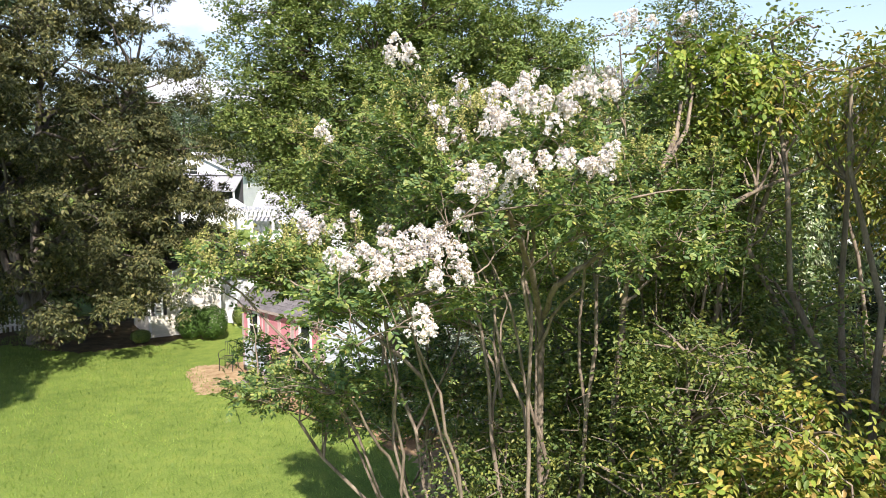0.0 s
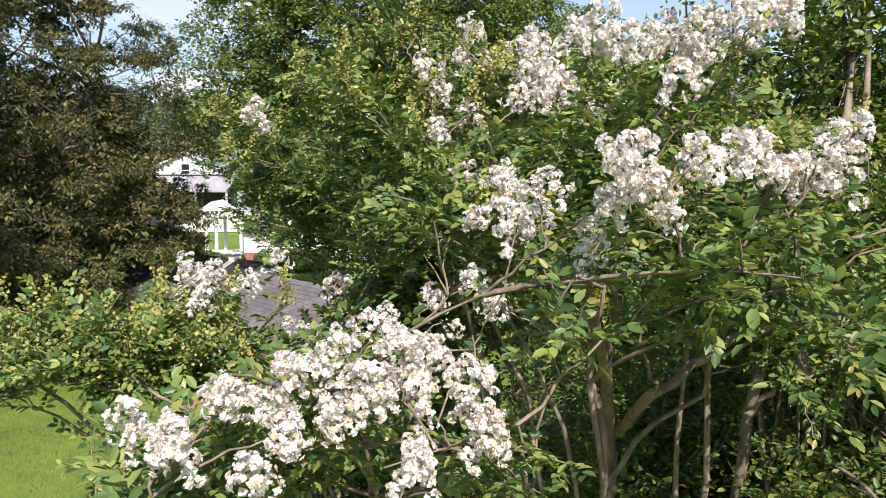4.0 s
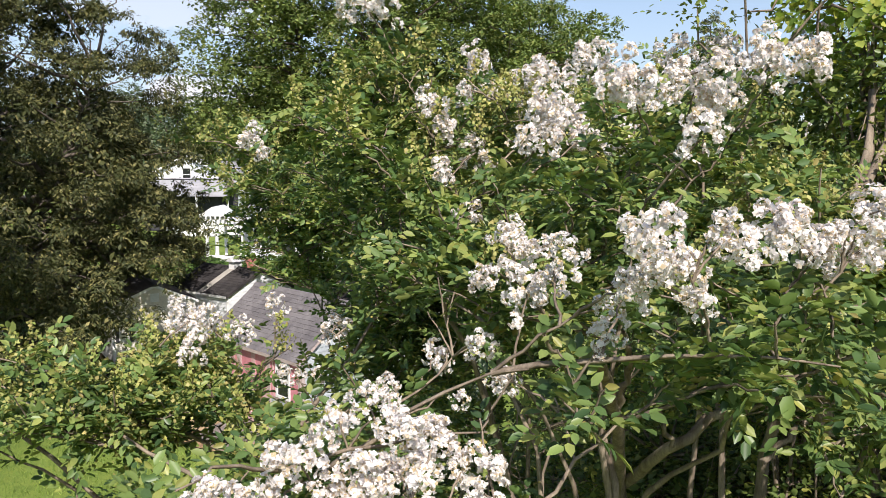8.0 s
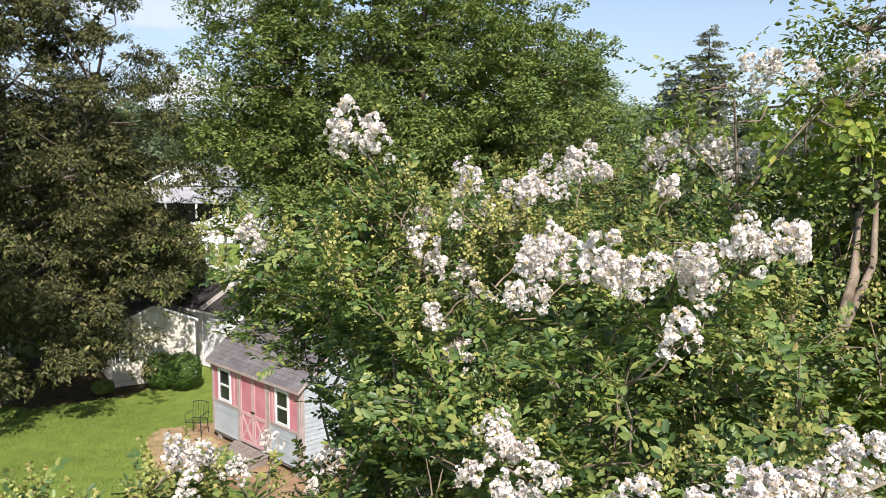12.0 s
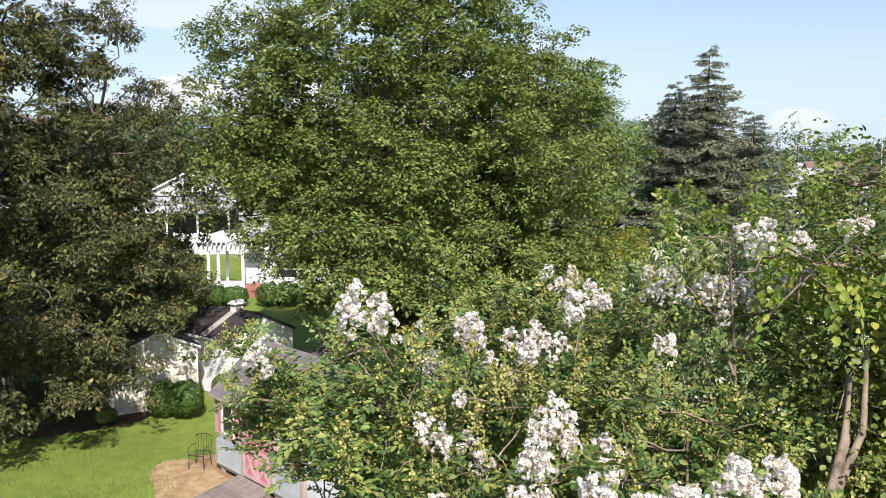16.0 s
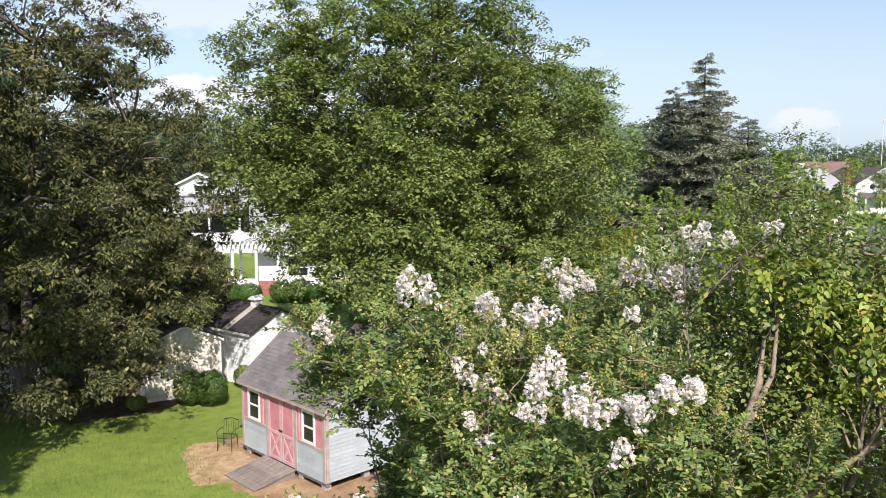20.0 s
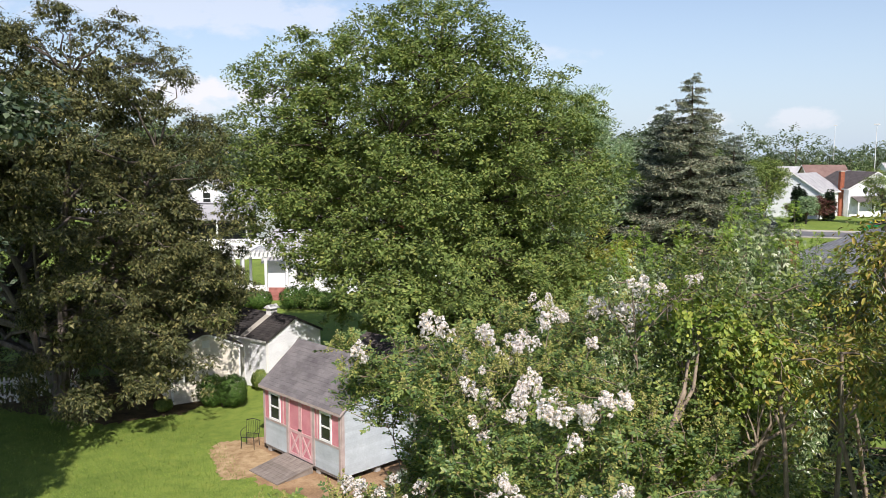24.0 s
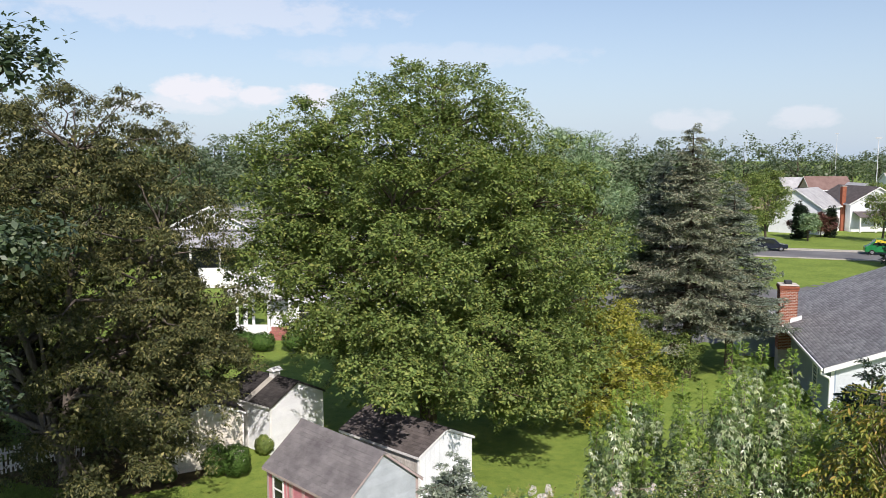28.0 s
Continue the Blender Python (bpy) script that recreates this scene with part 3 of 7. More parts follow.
def lobed_tree(name, label, base, stems, crown, boughs, bough_r, per_bough, clump_r, tufts, per, leaf, width, mat, seed, bark, droop=0.2, plate=0.5, fill=300, keep=None, lower=-0.6, inner=0.7, fill_leaf=1.5, deep=0.5):
    """A great tree: stems that fork from the foot, limbs to flat leafy boughs with hollows between them, and a shaded inside."""
    rng = np.random.default_rng(seed)
    root = empty(name, pose(base[0], base[1], 0), label, "tree")
    wood = []
    for pts, r in stems:
        p = np.array(pts, float)
        s = np.linspace(0, 1, len(p))
        u = np.linspace(0, 1, 12)
        line = np.stack([np.interp(u, s, p[:, k]) for k in range(3)], 1)
        line[1:-1] = (line[:-2] + line[2:] + 2 * line[1:-1]) / 4 + rng.normal(0, 0.04, (10, 3))
        wood.append(line)
        tubes("trunk", [(line, r * (1 - u * 0.86) * np.where(u == 0, 1.35, 1.0), 10)], bark, root)
    wood = np.concatenate([w[3:] for w in wood])
    B = spaced(shell(rng, crown, boughs * 6, inner, lower), boughs)
    if keep:
        B = B[keep(B)]
    mid = np.array([np.mean([c[0] for c, r in crown]), np.mean([c[1] for c, r in crown]), np.mean(B[:, 2]) - 2.0])
    lines = []
    for b in B:
        d = np.linalg.norm(wood - b, axis=1) + np.where(wood[:, 2] > b[2], 3.0, 0.0)
        a = wood[np.argmin(d)]
        L = np.linalg.norm(b - a)
        lines.append((bend(rng, a, b, 6, 0.05, 0.03), np.linspace(0.015 * L + 0.02, 0.012, 6), 5))
    # each bough: clumps on a flat, outward-leaning fan
    out = unit((B - mid) * np.array([1, 1, 0.55]))
    n = len(B) * per_bough
    o = np.repeat(out, per_bough, axis=0)
    size = np.repeat(bough_r * rng.uniform(0.6, 1.35, len(B)), per_bough)[:, None]
    d = unit(rng.normal(size=(n, 3))) * rng.uniform(0.2, 1.0, (n, 1)) * size * np.array([1.0, 1.0, plate])
    C = np.repeat(B, per_bough, axis=0) + d + o * rng.uniform(0.0, 0.5, (n, 1)) * size
    C[:, 2] -= droop * 0.5 * np.linalg.norm(d[:, :2], axis=1) ** 2 / bough_r
    for c, b in zip(C[::3], np.repeat(B, per_bough, axis=0)[::3]):
        lines.append((bend(rng, b, c, 4, 0.05, 0.04), np.linspace(0.014, 0.005, 4), 3))
    tagged(tubes("branching", lines, bark, root), kind="stuff")
    if keep:
        ok = keep(C)
        C, o = C[ok], o[ok]
    V = tuft_crown(rng, C, clump_r * rng.uniform(0.6, 1.35, len(C)), o, tufts, per, leaf, width, droop, 0.65, 5)
    C = shell(rng, crown, fill, 0.1, -1.0)
    C = C[np.max([np.sum(((C - np.array(c)) / np.array(r)) ** 2, axis=1) < deep for c, r in crown], axis=0)]
    if keep:
        C = C[keep(C)]
    V = np.concatenate([V, tuft_crown(rng, C, np.full(len(C), 0.8), unit(rng.normal(size=C.shape)), 9, 7, leaf * fill_leaf, width * 1.3, droop, 0.8, 6)])
    tagged(quads("crown", V, 4, mat, root), kind="stuff")
    return root


def conifer(name, label, base, height, radius, mat, seed, first=1.5, whorls=26, trunk_r=0.22, needles=70, leaf=0.16, droop=0.25, category="tree", group="", jag=0.25, power=0.85):
    """A spruce: whorls of drooping boughs with sprays of needles."""
    rng = np.random.default_rng(seed)
    root = empty(name, pose(base[0], base[1], 0), label, category, group)
    tubes("trunk", [([(0, 0, -0.1), (0, 0, height * 0.5), (0, 0, height * 0.97)], [trunk_r, trunk_r * 0.55, 0.02], 8)], M_BARK, root)
    lines, V = [], []
    up = np.array([0, 0, 1.0])
    for z in first + (height * 0.99 - first) * np.linspace(0, 1, whorls) ** 0.82:
        f = (height - z) / (height - first)
        nb = int(5 + 3.5 * f ** 0.6)
        turn = rng.uniform(0, 2 * np.pi)
        for k in range(nb):
            az = turn + 2 * np.pi * k / nb + rng.uniform(-0.3, 0.3)
            L = radius * f ** power * rng.uniform(1 - jag * 1.9, 1 + jag * 0.6) + 0.22
            d = np.array([math.cos(az), math.sin(az), 0])
            side = np.array([-d[1], d[0], 0])
            zz = z + rng.uniform(-0.5, 0.3)
            s = np.linspace(0, 1, 7)
            pts = np.outer(s, d) * L
            pts[:, 2] = zz + L * (0.14 * s - droop * 1.5 * s * s + droop * 0.95 * s ** 4)
            if f > 0.06:
                lines.append((pts, np.linspace(0.035 * f + 0.012, 0.008, 7), 4))
            # a flat fan of twigs on both sides of the bough, each thick with needles
            m = max(6, int(L * 5.2))
            u = np.repeat((np.arange(m) + rng.uniform(0, 1, m)) / m * 0.82 + 0.18, 2)
            sg = np.tile([-1.0, 1.0], m)
            reach = (0.36 * L * (1.04 - u) + 0.2) * rng.uniform(0.6, 1.1, 2 * m) * np.clip(u * 2.2, 0.35, 1)
            way = unit(np.outer(np.ones(2 * m), d) * rng.uniform(0.55, 0.95, (2 * m, 1)) + np.outer(sg, side) * rng.uniform(0.7, 1.0, (2 * m, 1)) - up * rng.uniform(0.1, 0.55, (2 * m, 1)) * (0.4 + droop))
            foot = np.outer(u, d) * L
            foot[:, 2] = np.interp(u, s, pts[:, 2])
            q = max(3, int(needles * 0.11))
            v = rng.uniform(0.05, 1.0, (2 * m, q))
            P = foot[:, None] + way[:, None] * (reach[:, None] * v)[..., None] + rng.normal(0, 0.025, (2 * m, q, 3))
            P[..., 2] -= 0.25 * reach[:, None] * v * v
            T = unit(way[:, None] + rng.normal(0, 0.42, (2 * m, q, 3)) + up * 0.12)
            Nn = unit(up + rng.normal(0, 0.4, (2 * m, q, 3)))
            S = unit(np.cross(T, Nn))
            Ln = leaf * min(1.0, 0.5 + 2.5 * f) * rng.uniform(0.6, 1.3, (2 * m, q, 1))
            W = Ln * 0.2
            V.append(np.stack([P, P + T * Ln * 0.5 + S * W, P + T * Ln, P + T * Ln * 0.5 - S * W], 2).reshape(-1, 4, 3))
    tagged(tubes("branching", lines, M_BARK, root), kind="stuff")
    tagged(quads("needle_crown", np.concatenate(V), 4, mat, root), kind="stuff")
    return root


# ---- ground, beds, road ----
def inside(px, py, outline):
    hit = np.zeros(px.shape, bool)
    n = len(outline)
    for k in range(n):
        (x0, y0), (x1, y1) = outline[k], outline[(k + 1) % n]
        if y0 == y1:
            continue
        cross = ((y0 > py) != (y1 > py)) & (px < (x1 - x0) * (py - y0) / (y1 - y0) + x0)
        hit ^= cross
    return hit


def sheet(name, outline, z, mat, label, category="ground", kind="structure", step=0.16, jitter=0.3, seed=1):
    """A flat bed with a ragged outline, a little proud of the ground."""
    rng = np.random.default_rng(seed)
    o = np.array(outline, float)
    xs = np.arange(o[:, 0].min() - step, o[:, 0].max() + step, step)
    ys = np.arange(o[:, 1].min() - step, o[:, 1].max() + step, step)
    X, Y = np.meshgrid(xs, ys)
    X, Y = X + rng.normal(0, jitter * step, X.shape), Y + rng.normal(0, jitter * step, Y.shape)
    cx = (X[:-1, :-1] + X[1:, 1:]) / 2
    cy = (Y[:-1, :-1] + Y[1:, 1:]) / 2
    wob = 0.8 * step * np.sin(cx * 2.3 + seed) + 0.7 * step * np.sin(cy * 3.1 + cx)
    keep = inside(cx + wob + rng.normal(0, 0.35 * step, cx.shape), cy + wob, [tuple(p) for p in o])
    jj, ii = np.nonzero(keep)
    w = len(xs)
    used, faces = {}, []
    verts = []
    for a, b in zip(jj, ii):
        q = []
        for c, d in ((a, b), (a, b + 1), (a + 1, b + 1), (a + 1, b)):
            if (c, d) not in used:
                used[(c, d)] = len(verts)
                verts.append((X[c, d], Y[c, d], z))
            q.append(used[(c, d)])
        faces.append(q)
    return tagged(raw(name, verts, faces, mat), label, category, "", kind)


def ground_sheet():
    edges = [-2600, -900, -300, -120, -60, -30, -15, 0, 15, 30, 60, 120, 300, 900, 2600]
    verts = [(x, y, 0.0) for y in edges for x in edges]
    n = len(edges)
    faces = [(j * n + i, j * n + i + 1, (j + 1) * n + i + 1, (j + 1) * n + i) for j in range(n - 1) for i in range(n - 1)]
    return tagged(raw("ground", verts, faces, M_LAWN), "mown green lawn with lighter and darker patches", "ground", "", "structure")


ground_sheet()
sheet("soil_bed", [(-1.4, -0.95), (0.2, -1.35), (2.2, -1.75), (4.2, -1.35), (6.2, -1.0), (8.3, -1.1), (10.4, -1.9), (12.6, -3.4), (14.6, -6.0), (16.5, -9.0), (20, -9.6), (26, -8.0), (26, 4), (16, 5), (9, 3.2), (4.4, 3.2), (-0.4, 1.2), (-1.6, 0.1)],
      0.004, M_EARTH, "bare brown earth and mulch under the shrubs and round the shed")
sheet("straw_patch", [(-1.7, -0.8), (-0.6, -1.65), (0.7, -2.2), (1.6, -2.3), (1.9, -1.5), (1.35, -0.6), (0.3, -0.12), (-0.9, -0.1), (-1.5, -0.3)], 0.008, M_STRAW, "pale straw scattered over bare earth", step=0.1, seed=4)
# litter toned very dark: part of the tree's shade is in its colour
sheet("shaded_litter", [(-13, -6), (-6.6, -3.0), (-5.6, -0.2), (-6.3, 2.2), (-12, 2.0), (-14, -2)], 0.004, surface("litter", (0.06, 0.045, 0.028), (0.14, 0.11, 0.06), 2.0, 0.95, 0.1, 25, 0.5), "leaf litter under the dense tree, toned dark for its shade", seed=7)

ROAD, ACROSS = Vector((0.91, 0.414, 0)), Vector((-0.414, 0.91, 0))


def strip(name, d0, d1, z, mat, label, a=-160, b=160, height=0.0):
    vs = []
    for s, d in ((a, d0), (b, d0), (b, d1), (a, d1)):
        p = ROAD * s + ACROSS * d
        vs.append((p.x, p.y))
    bm = prism(vs, z - 0.02 - height, z, "z")
    return tagged(part(name, bm, mat, None), label, "road", "", "structure")


strip("road", 88.4, 97.6, 0.02, M_ASPHALT, "grey asphalt street through the houses")
strip("kerb", 97.6, 97.9, 0.14, M_KERB, "pale concrete kerb of the street", height=0.1)
strip("kerb_near", 88.1, 88.4, 0.14, M_KERB, "pale concrete kerb of the street", height=0.1)
strip("pavement", 99.3, 100.4, 0.03, M_KERB, "narrow concrete footway beside the street")
sheet("driveway", [(-1.0, 40.6), (-4.6, 34.6), (-13, 38.6), (-21, 46), (-30, 55), (-27, 62), (-14, 58), (-7.5, 66), (-6, 81), (-3.6, 81), (-3.2, 66), (-5, 52)], 0.012, M_ASPHALT, "grey asphalt driveway behind the spruces", "road", jitter=0.02, step=0.8)


def grass(count=55000):
    rng = np.random.default_rng(5)
    x = rng.uniform(-11, 15, count)
    y = rng.uniform(-15, 0.5, count)
    edge = np.interp(x, [-12, -1.4, 0.2, 2.2, 4.2, 6.2, 8.3, 10.4, 12.6, 14.6, 16], [0.5, -0.95, -1.35, -1.75, -1.35, -1.0, -1.1, -1.9, -3.4, -6.0, -8.5])
    keep = (y < edge + rng.normal(0, 0.12, count)) & (y > -14.5 + 0.2 * np.abs(x)) & ~((x < -5.8) & (y > -3.2))
    x, y = x[keep], y[keep]
    n = len(x)
    h = rng.uniform(0.035, 0.075, n)
    az = rng.uniform(0, 2 * np.pi, n)
    w = rng.uniform(0.006, 0.012, n)
    lean = rng.normal(0, 0.03, (n, 2))
    b = np.stack([x, y, np.full(n, 0.0)], 1)
    s = np.stack([np.cos(az) * w, np.sin(az) * w, np.zeros(n)], 1)
    t = b + np.stack([lean[:, 0], lean[:, 1], h], 1)
    return tagged(quads("grass", np.stack([b - s, b + s, t + s * 0.3, t - s * 0.3], 1), 4, M_GRASS), "short green blades of mown grass", "grass", "", "stuff")


grass()


# ---- sheds ----
def boards(parent, mat, x0, x1, z0, z1, step, place, gable=None, name="board"):
    """Lap boards on a wall: place maps (along, up, out) to the local frame; gable gives the half-span at a height."""
    z = z0
    while z < z1 - 0.01:
        h = min(step, z1 - z)
        a0, a1 = (x0, x1)
        if gable:
            a0, a1 = gable(z)
            b0, b1 = gable(z + h)
        else:
            b0, b1 = a0, a1
        if a1 - a0 > 0.03:
            bm = bmesh.new()
            lo = [(a0, z, 0.022), (a1, z, 0.022), (a1, z, 0.0), (a0, z, 0.0)]
            hi = [(b0, z + h, 0.006), (b1, z + h, 0.006), (b1, z + h, 0.0), (b0, z + h, 0.0)]
            L = [bm.verts.new(place(*p)) for p in lo]
            H = [bm.verts.new(place(*p)) for p in hi]
            for q in ((L[0], L[1], H[1], H[0]), (L[1], L[2], H[2], H[1]), (L[3], L[0], H[0], H[3]), (L[0], L[3], L[2], L[1]), (H[0], H[1], H[2], H[3])):
                try:
                    bm.faces.new(q)
                except ValueError:
                    pass
            bmesh.ops.recalc_face_normals(bm, faces=bm.faces[:])
            part(name, bm, mat, parent)
        z += h


def slope_shingles(parent, mat, x0, x1, y0, z0, y1, z1, tab, course, seed, pieces=True, over=0.0):
    """Shingles on a slope that rises from (y0, z0) to (y1, z1), each a thin wedge."""
    rng = np.random.default_rng(seed)
    L = math.hypot(y1 - y0, z1 - z0)
    u = np.array([0, (y1 - y0) / L, (z1 - z0) / L])
    nrm = np.array([0, -(z1 - z0) / L, (y1 - y0) / L])
    if nrm[2] < 0:
        nrm = -nrm
    rows = int(round(L / course))
    course = L / rows
    V = []
    for r in range(rows):
        x = x0 - (tab / 2 if r % 2 else 0)
        while x < x1 - 0.02:
            a, b = max(x, x0), min(x + tab - 0.012, x1)
            if b - a > 0.03:
                s0 = r * course - (over if r == 0 else 0)
                lift = rng.uniform(0.008, 0.016)
                o = np.array([0, y0, z0])
                p = [o + np.array([a, 0, 0]) + u * s0 + nrm * 0.002, o + np.array([b, 0, 0]) + u * s0 + nrm * 0.002, o + np.array([b, 0, 0]) + u * s0 + nrm * lift, o + np.array([a, 0, 0]) + u * s0 + nrm * lift,
                     o + np.array([a, 0, 0]) + u * (s0 + course * 1.02) + nrm * 0.003, o + np.array([b, 0, 0]) + u * (s0 + course * 1.02) + nrm * 0.003]
                if pieces:
                    ob = raw("shingle", p, [(0, 1, 2, 3), (3, 2, 5, 4), (0, 3, 4), (1, 5, 2)], mat, parent)
                else:
                    V.append(p)
            x += tab
    if V:
        ob = quads("shingles", np.array(V), 6, mat, parent, ((0, 1, 2, 3), (3, 2, 5, 4)))
        tagged(ob, kind="stuff")


def window_part(parent, place, x0, x1, z0, z1, mat=None, label="white framed sash window", rail=True, trim=0.07):
    """A sash window on a wall: frame bars, a rail and dark panes."""
    mat = mat or M_WHITE
    w = part("window", frame_bm(place, x0, x1, z0, z1, trim, 0.045), mat, parent, label)
    zm = (z0 + z1) / 2
    spans = [(z0 + trim, zm - 0.02), (zm + 0.02, z1 - trim)] if rail else [(z0 + trim, z1 - trim)]
    for a, b in spans:
        part("pane", place_box(place, x0 + trim, x1 - trim, a, b, 0.004, 0.012), M_GLASS, w)
    if rail:
        part("rail", place_box(place, x0 + trim, x1 - trim, zm - 0.025, zm + 0.025, 0.0, 0.035), mat, w)
    return w


def place_box(place, x0, x1, z0, z1, o0, o1):
    bm = bmesh.new()
    vs = [bm.verts.new(place(x, z, o)) for x in (x0, x1) for z in (z0, z1) for o in (o0, o1)]
    for q in ((0, 1, 3, 2), (4, 6, 7, 5), (0, 4, 5, 1), (2, 3, 7, 6), (0, 2, 6, 4), (1, 5, 7, 3)):
        bm.faces.new([vs[k] for k in q])
    bmesh.ops.recalc_face_normals(bm, faces=bm.faces[:])
    return bm


def frame_bm(place, x0, x1, z0, z1, t, depth):
    bm = bmesh.new()
    for a, b, c, d in ((x0, x0 + t, z0, z1), (x1 - t, x1, z0, z1), (x0 + t, x1 - t, z0, z0 + t), (x0 + t, x1 - t, z1 - t, z1)):
        vs = [bm.verts.new(place(x, z, o)) for x in (a, b) for z in (c, d) for o in (0.0, depth)]
        for q in ((0, 1, 3, 2), (4, 6, 7, 5), (0, 4, 5, 1), (2, 3, 7, 6), (0, 2, 6, 4), (1, 5, 7, 3)):
            bm.faces.new([vs[k] for k in q])
    bmesh.ops.recalc_face_normals(bm, faces=bm.faces[:])
    return bm


def shed_shell(root, L, D, floor, eave, ridge, wall_mat, roof_mat, over=0.15, rake=0.12, thick=0.06):
    """Walls as one hollow body with gables, and two roof slabs. Local: front wall on y = 0, x from 0 to L."""
    wt = 0.09
    for name, bm in (("front_wall", box(0, L, 0, wt, floor, eave)), ("back_wall", box(0, L, D - wt, D, floor, eave)),
                     ("side_wall", prism([(wt, floor), (D - wt, floor), (D - wt, eave), (D / 2, ridge - 0.08), (wt, eave)], L - wt, L, "x")),
                     ("side_wall", prism([(wt, floor), (D - wt, floor), (D - wt, eave), (D / 2, ridge - 0.08), (wt, eave)], 0, wt, "x"))):
        part(name, bm, wall_mat, root)
    k = (ridge - eave) / (D / 2)
    for s in (0, 1):
        y0 = -over if s == 0 else D + over
        z0 = eave - k * over + 0.02
        part("roof_deck", prism([(y0, z0), (D / 2, ridge + 0.02), (D / 2, ridge - thick + 0.02), (y0, z0 - thick)], -rake, L + rake, "x"), roof_mat, root, "shingled roof slope")
    return k


def pink_shed():
    L, D, fl, ev, rg = 4.30, 3.0, 0.25, 2.36, 3.56
    root = empty("garden_shed", pose(0, 0, 0), "pink and grey wooden shed with shingled roof and double doors", "shed")
    k = shed_shell(root, L, D, fl, ev, rg, M_GREY_BOARD, M_SHINGLE, over=0.13, rake=0.1)
    front = lambda x, z, o: (x, -o, z)
    right = lambda y, z, o: (L + o, y, z)
    left = lambda y, z, o: (-o, D - y, z)
    belt = 1.16
    for a, b in ((0.10, 1.38), (2.96, L - 0.1)):
        boards(root, M_GREY_BOARD, a, b, fl, belt - 0.05, 0.115, front)
    # upper pink panels with battens
    for a, b in ((0.10, 0.36), (1.03, 1.38), (2.96, 3.22), (3.85, L - 0.1)):
        part("panel", place_box(front, a, b, belt + 0.02, ev - 0.16, 0.0, 0.014), M_PINK, root, "pink vertical boards")
    for a, b in ((0.36, 1.03), (3.22, 3.85)):
        part("panel", place_box(front, a, b, 2.125, ev - 0.16, 0.0, 0.014), M_PINK, root, "pink vertical boards")
    for x in (0.0, L - 0.1):
        part("corner_trim", place_box(front, x, x + 0.1, fl, ev - 0.02, 0.0, 0.032), M_DUSTY, root)
    for x in (1.16, 3.06):
        part("batten", place_box(front, x, x + 0.06, belt + 0.02, ev - 0.16, 0.014, 0.028), M_PALE_PINK, root)
    for a, b in ((0.10, 1.38), (2.96, L - 0.1)):
        part("belt_trim", place_box(front, a, b, belt - 0.05, belt + 0.02, 0.0, 0.03), M_DUSTY, root)
    part("frieze", place_box(front, 0.1, L - 0.1, ev - 0.16, ev - 0.02, 0.0, 0.026), M_DUSTY, root)
    part("fascia", box(-0.1, L + 0.1, -0.155, -0.13, ev - k * 0.13 - 0.06, ev - k * 0.13 + 0.03), M_DUSTY, root)
    window_part(root, front, 0.36, 1.03, 1.19, 2.125)
    window_part(root, front, 3.22, 3.85, 1.19, 2.125)
    # double doors
    for x in (1.38, 2.84):
        part("door_post", place_box(front, x, x + 0.12, fl, ev - 0.16, 0.0, 0.04), M_DUSTY, root)
    for a, b in ((1.505, 2.165), (2.175, 2.835)):
        d = part("door", place_box(front, a, b, fl + 0.04, ev - 0.17, 0.0, 0.02), M_PINK, root, "pink plank door with crossed braces")
        for z in (fl + 0.04, belt - 0.1):
            part("brace", place_box(front, a, b, z, z + 0.09, 0.02, 0.036), M_PALE_PINK, d)
        for x in (a, b - 0.08):
            part("stile", place_box(front, x, x + 0.08, fl + 0.04, ev - 0.17, 0.02, 0.034), M_PALE_PINK, d)
        x0, x1, z0, z1 = a + 0.08, b - 0.08, fl + 0.13, belt - 0.1
        for p, q in (((x0, z0), (x1, z1)), ((x0, z1), (x1, z0))):
            dx, dz = q[0] - p[0], q[1] - p[1]
            m = math.hypot(dx, dz)
            nx, nz = -dz / m * 0.04, dx / m * 0.04
            o = 0.03 if dz > 0 else 0.034
            bm = bmesh.new()
            lo = [bm.verts.new(front(u, w, 0.02)) for u, w in ((p[0] - nx, p[1] - nz), (q[0] - nx, q[1] - nz), (q[0] + nx, q[1] + nz), (p[0] + nx, p[1] + nz))]
            hi = [bm.verts.new(front(u, w, o)) for u, w in ((p[0] - nx, p[1] - nz), (q[0] - nx, q[1] - nz), (q[0] + nx, q[1] + nz), (p[0] + nx, p[1] + nz))]
            bm.faces.new(hi)
            for j in range(4):
                bm.faces.new((lo[j], lo[(j + 1) % 4], hi[(j + 1) % 4], hi[j]))
            bmesh.ops.recalc_face_normals(bm, faces=bm.faces[:])
            part("cross_brace", bm, M_PALE_PINK, d)
    part("latch", place_box(front, 2.08, 2.26, 1.2, 1.24, 0.034, 0.06), M_IRON, root, "dark iron door latch")
    # gables
    span = lambda z: (0.1, D - 0.1) if z <= ev else (max(0.0, (z - ev) / k) + 0.02, D - max(0.0, (z - ev) / k) - 0.02)
    boards(root, M_GREY_BOARD, 0.1, D - 0.1, fl, rg - 0.1, 0.115, right, span)
    boards(root, M_GREY_BOARD, 0.1, D - 0.1, fl, ev, 0.115, left)
    for y in (0.0, D - 0.1):
        part("corner_trim", place_box(right, y, y + 0.1, fl, ev, 0.0, 0.032), M_DUSTY, root)
    for y0, y1 in ((-0.13, D / 2), (D + 0.13, D / 2)):
        z0 = ev - k * 0.13
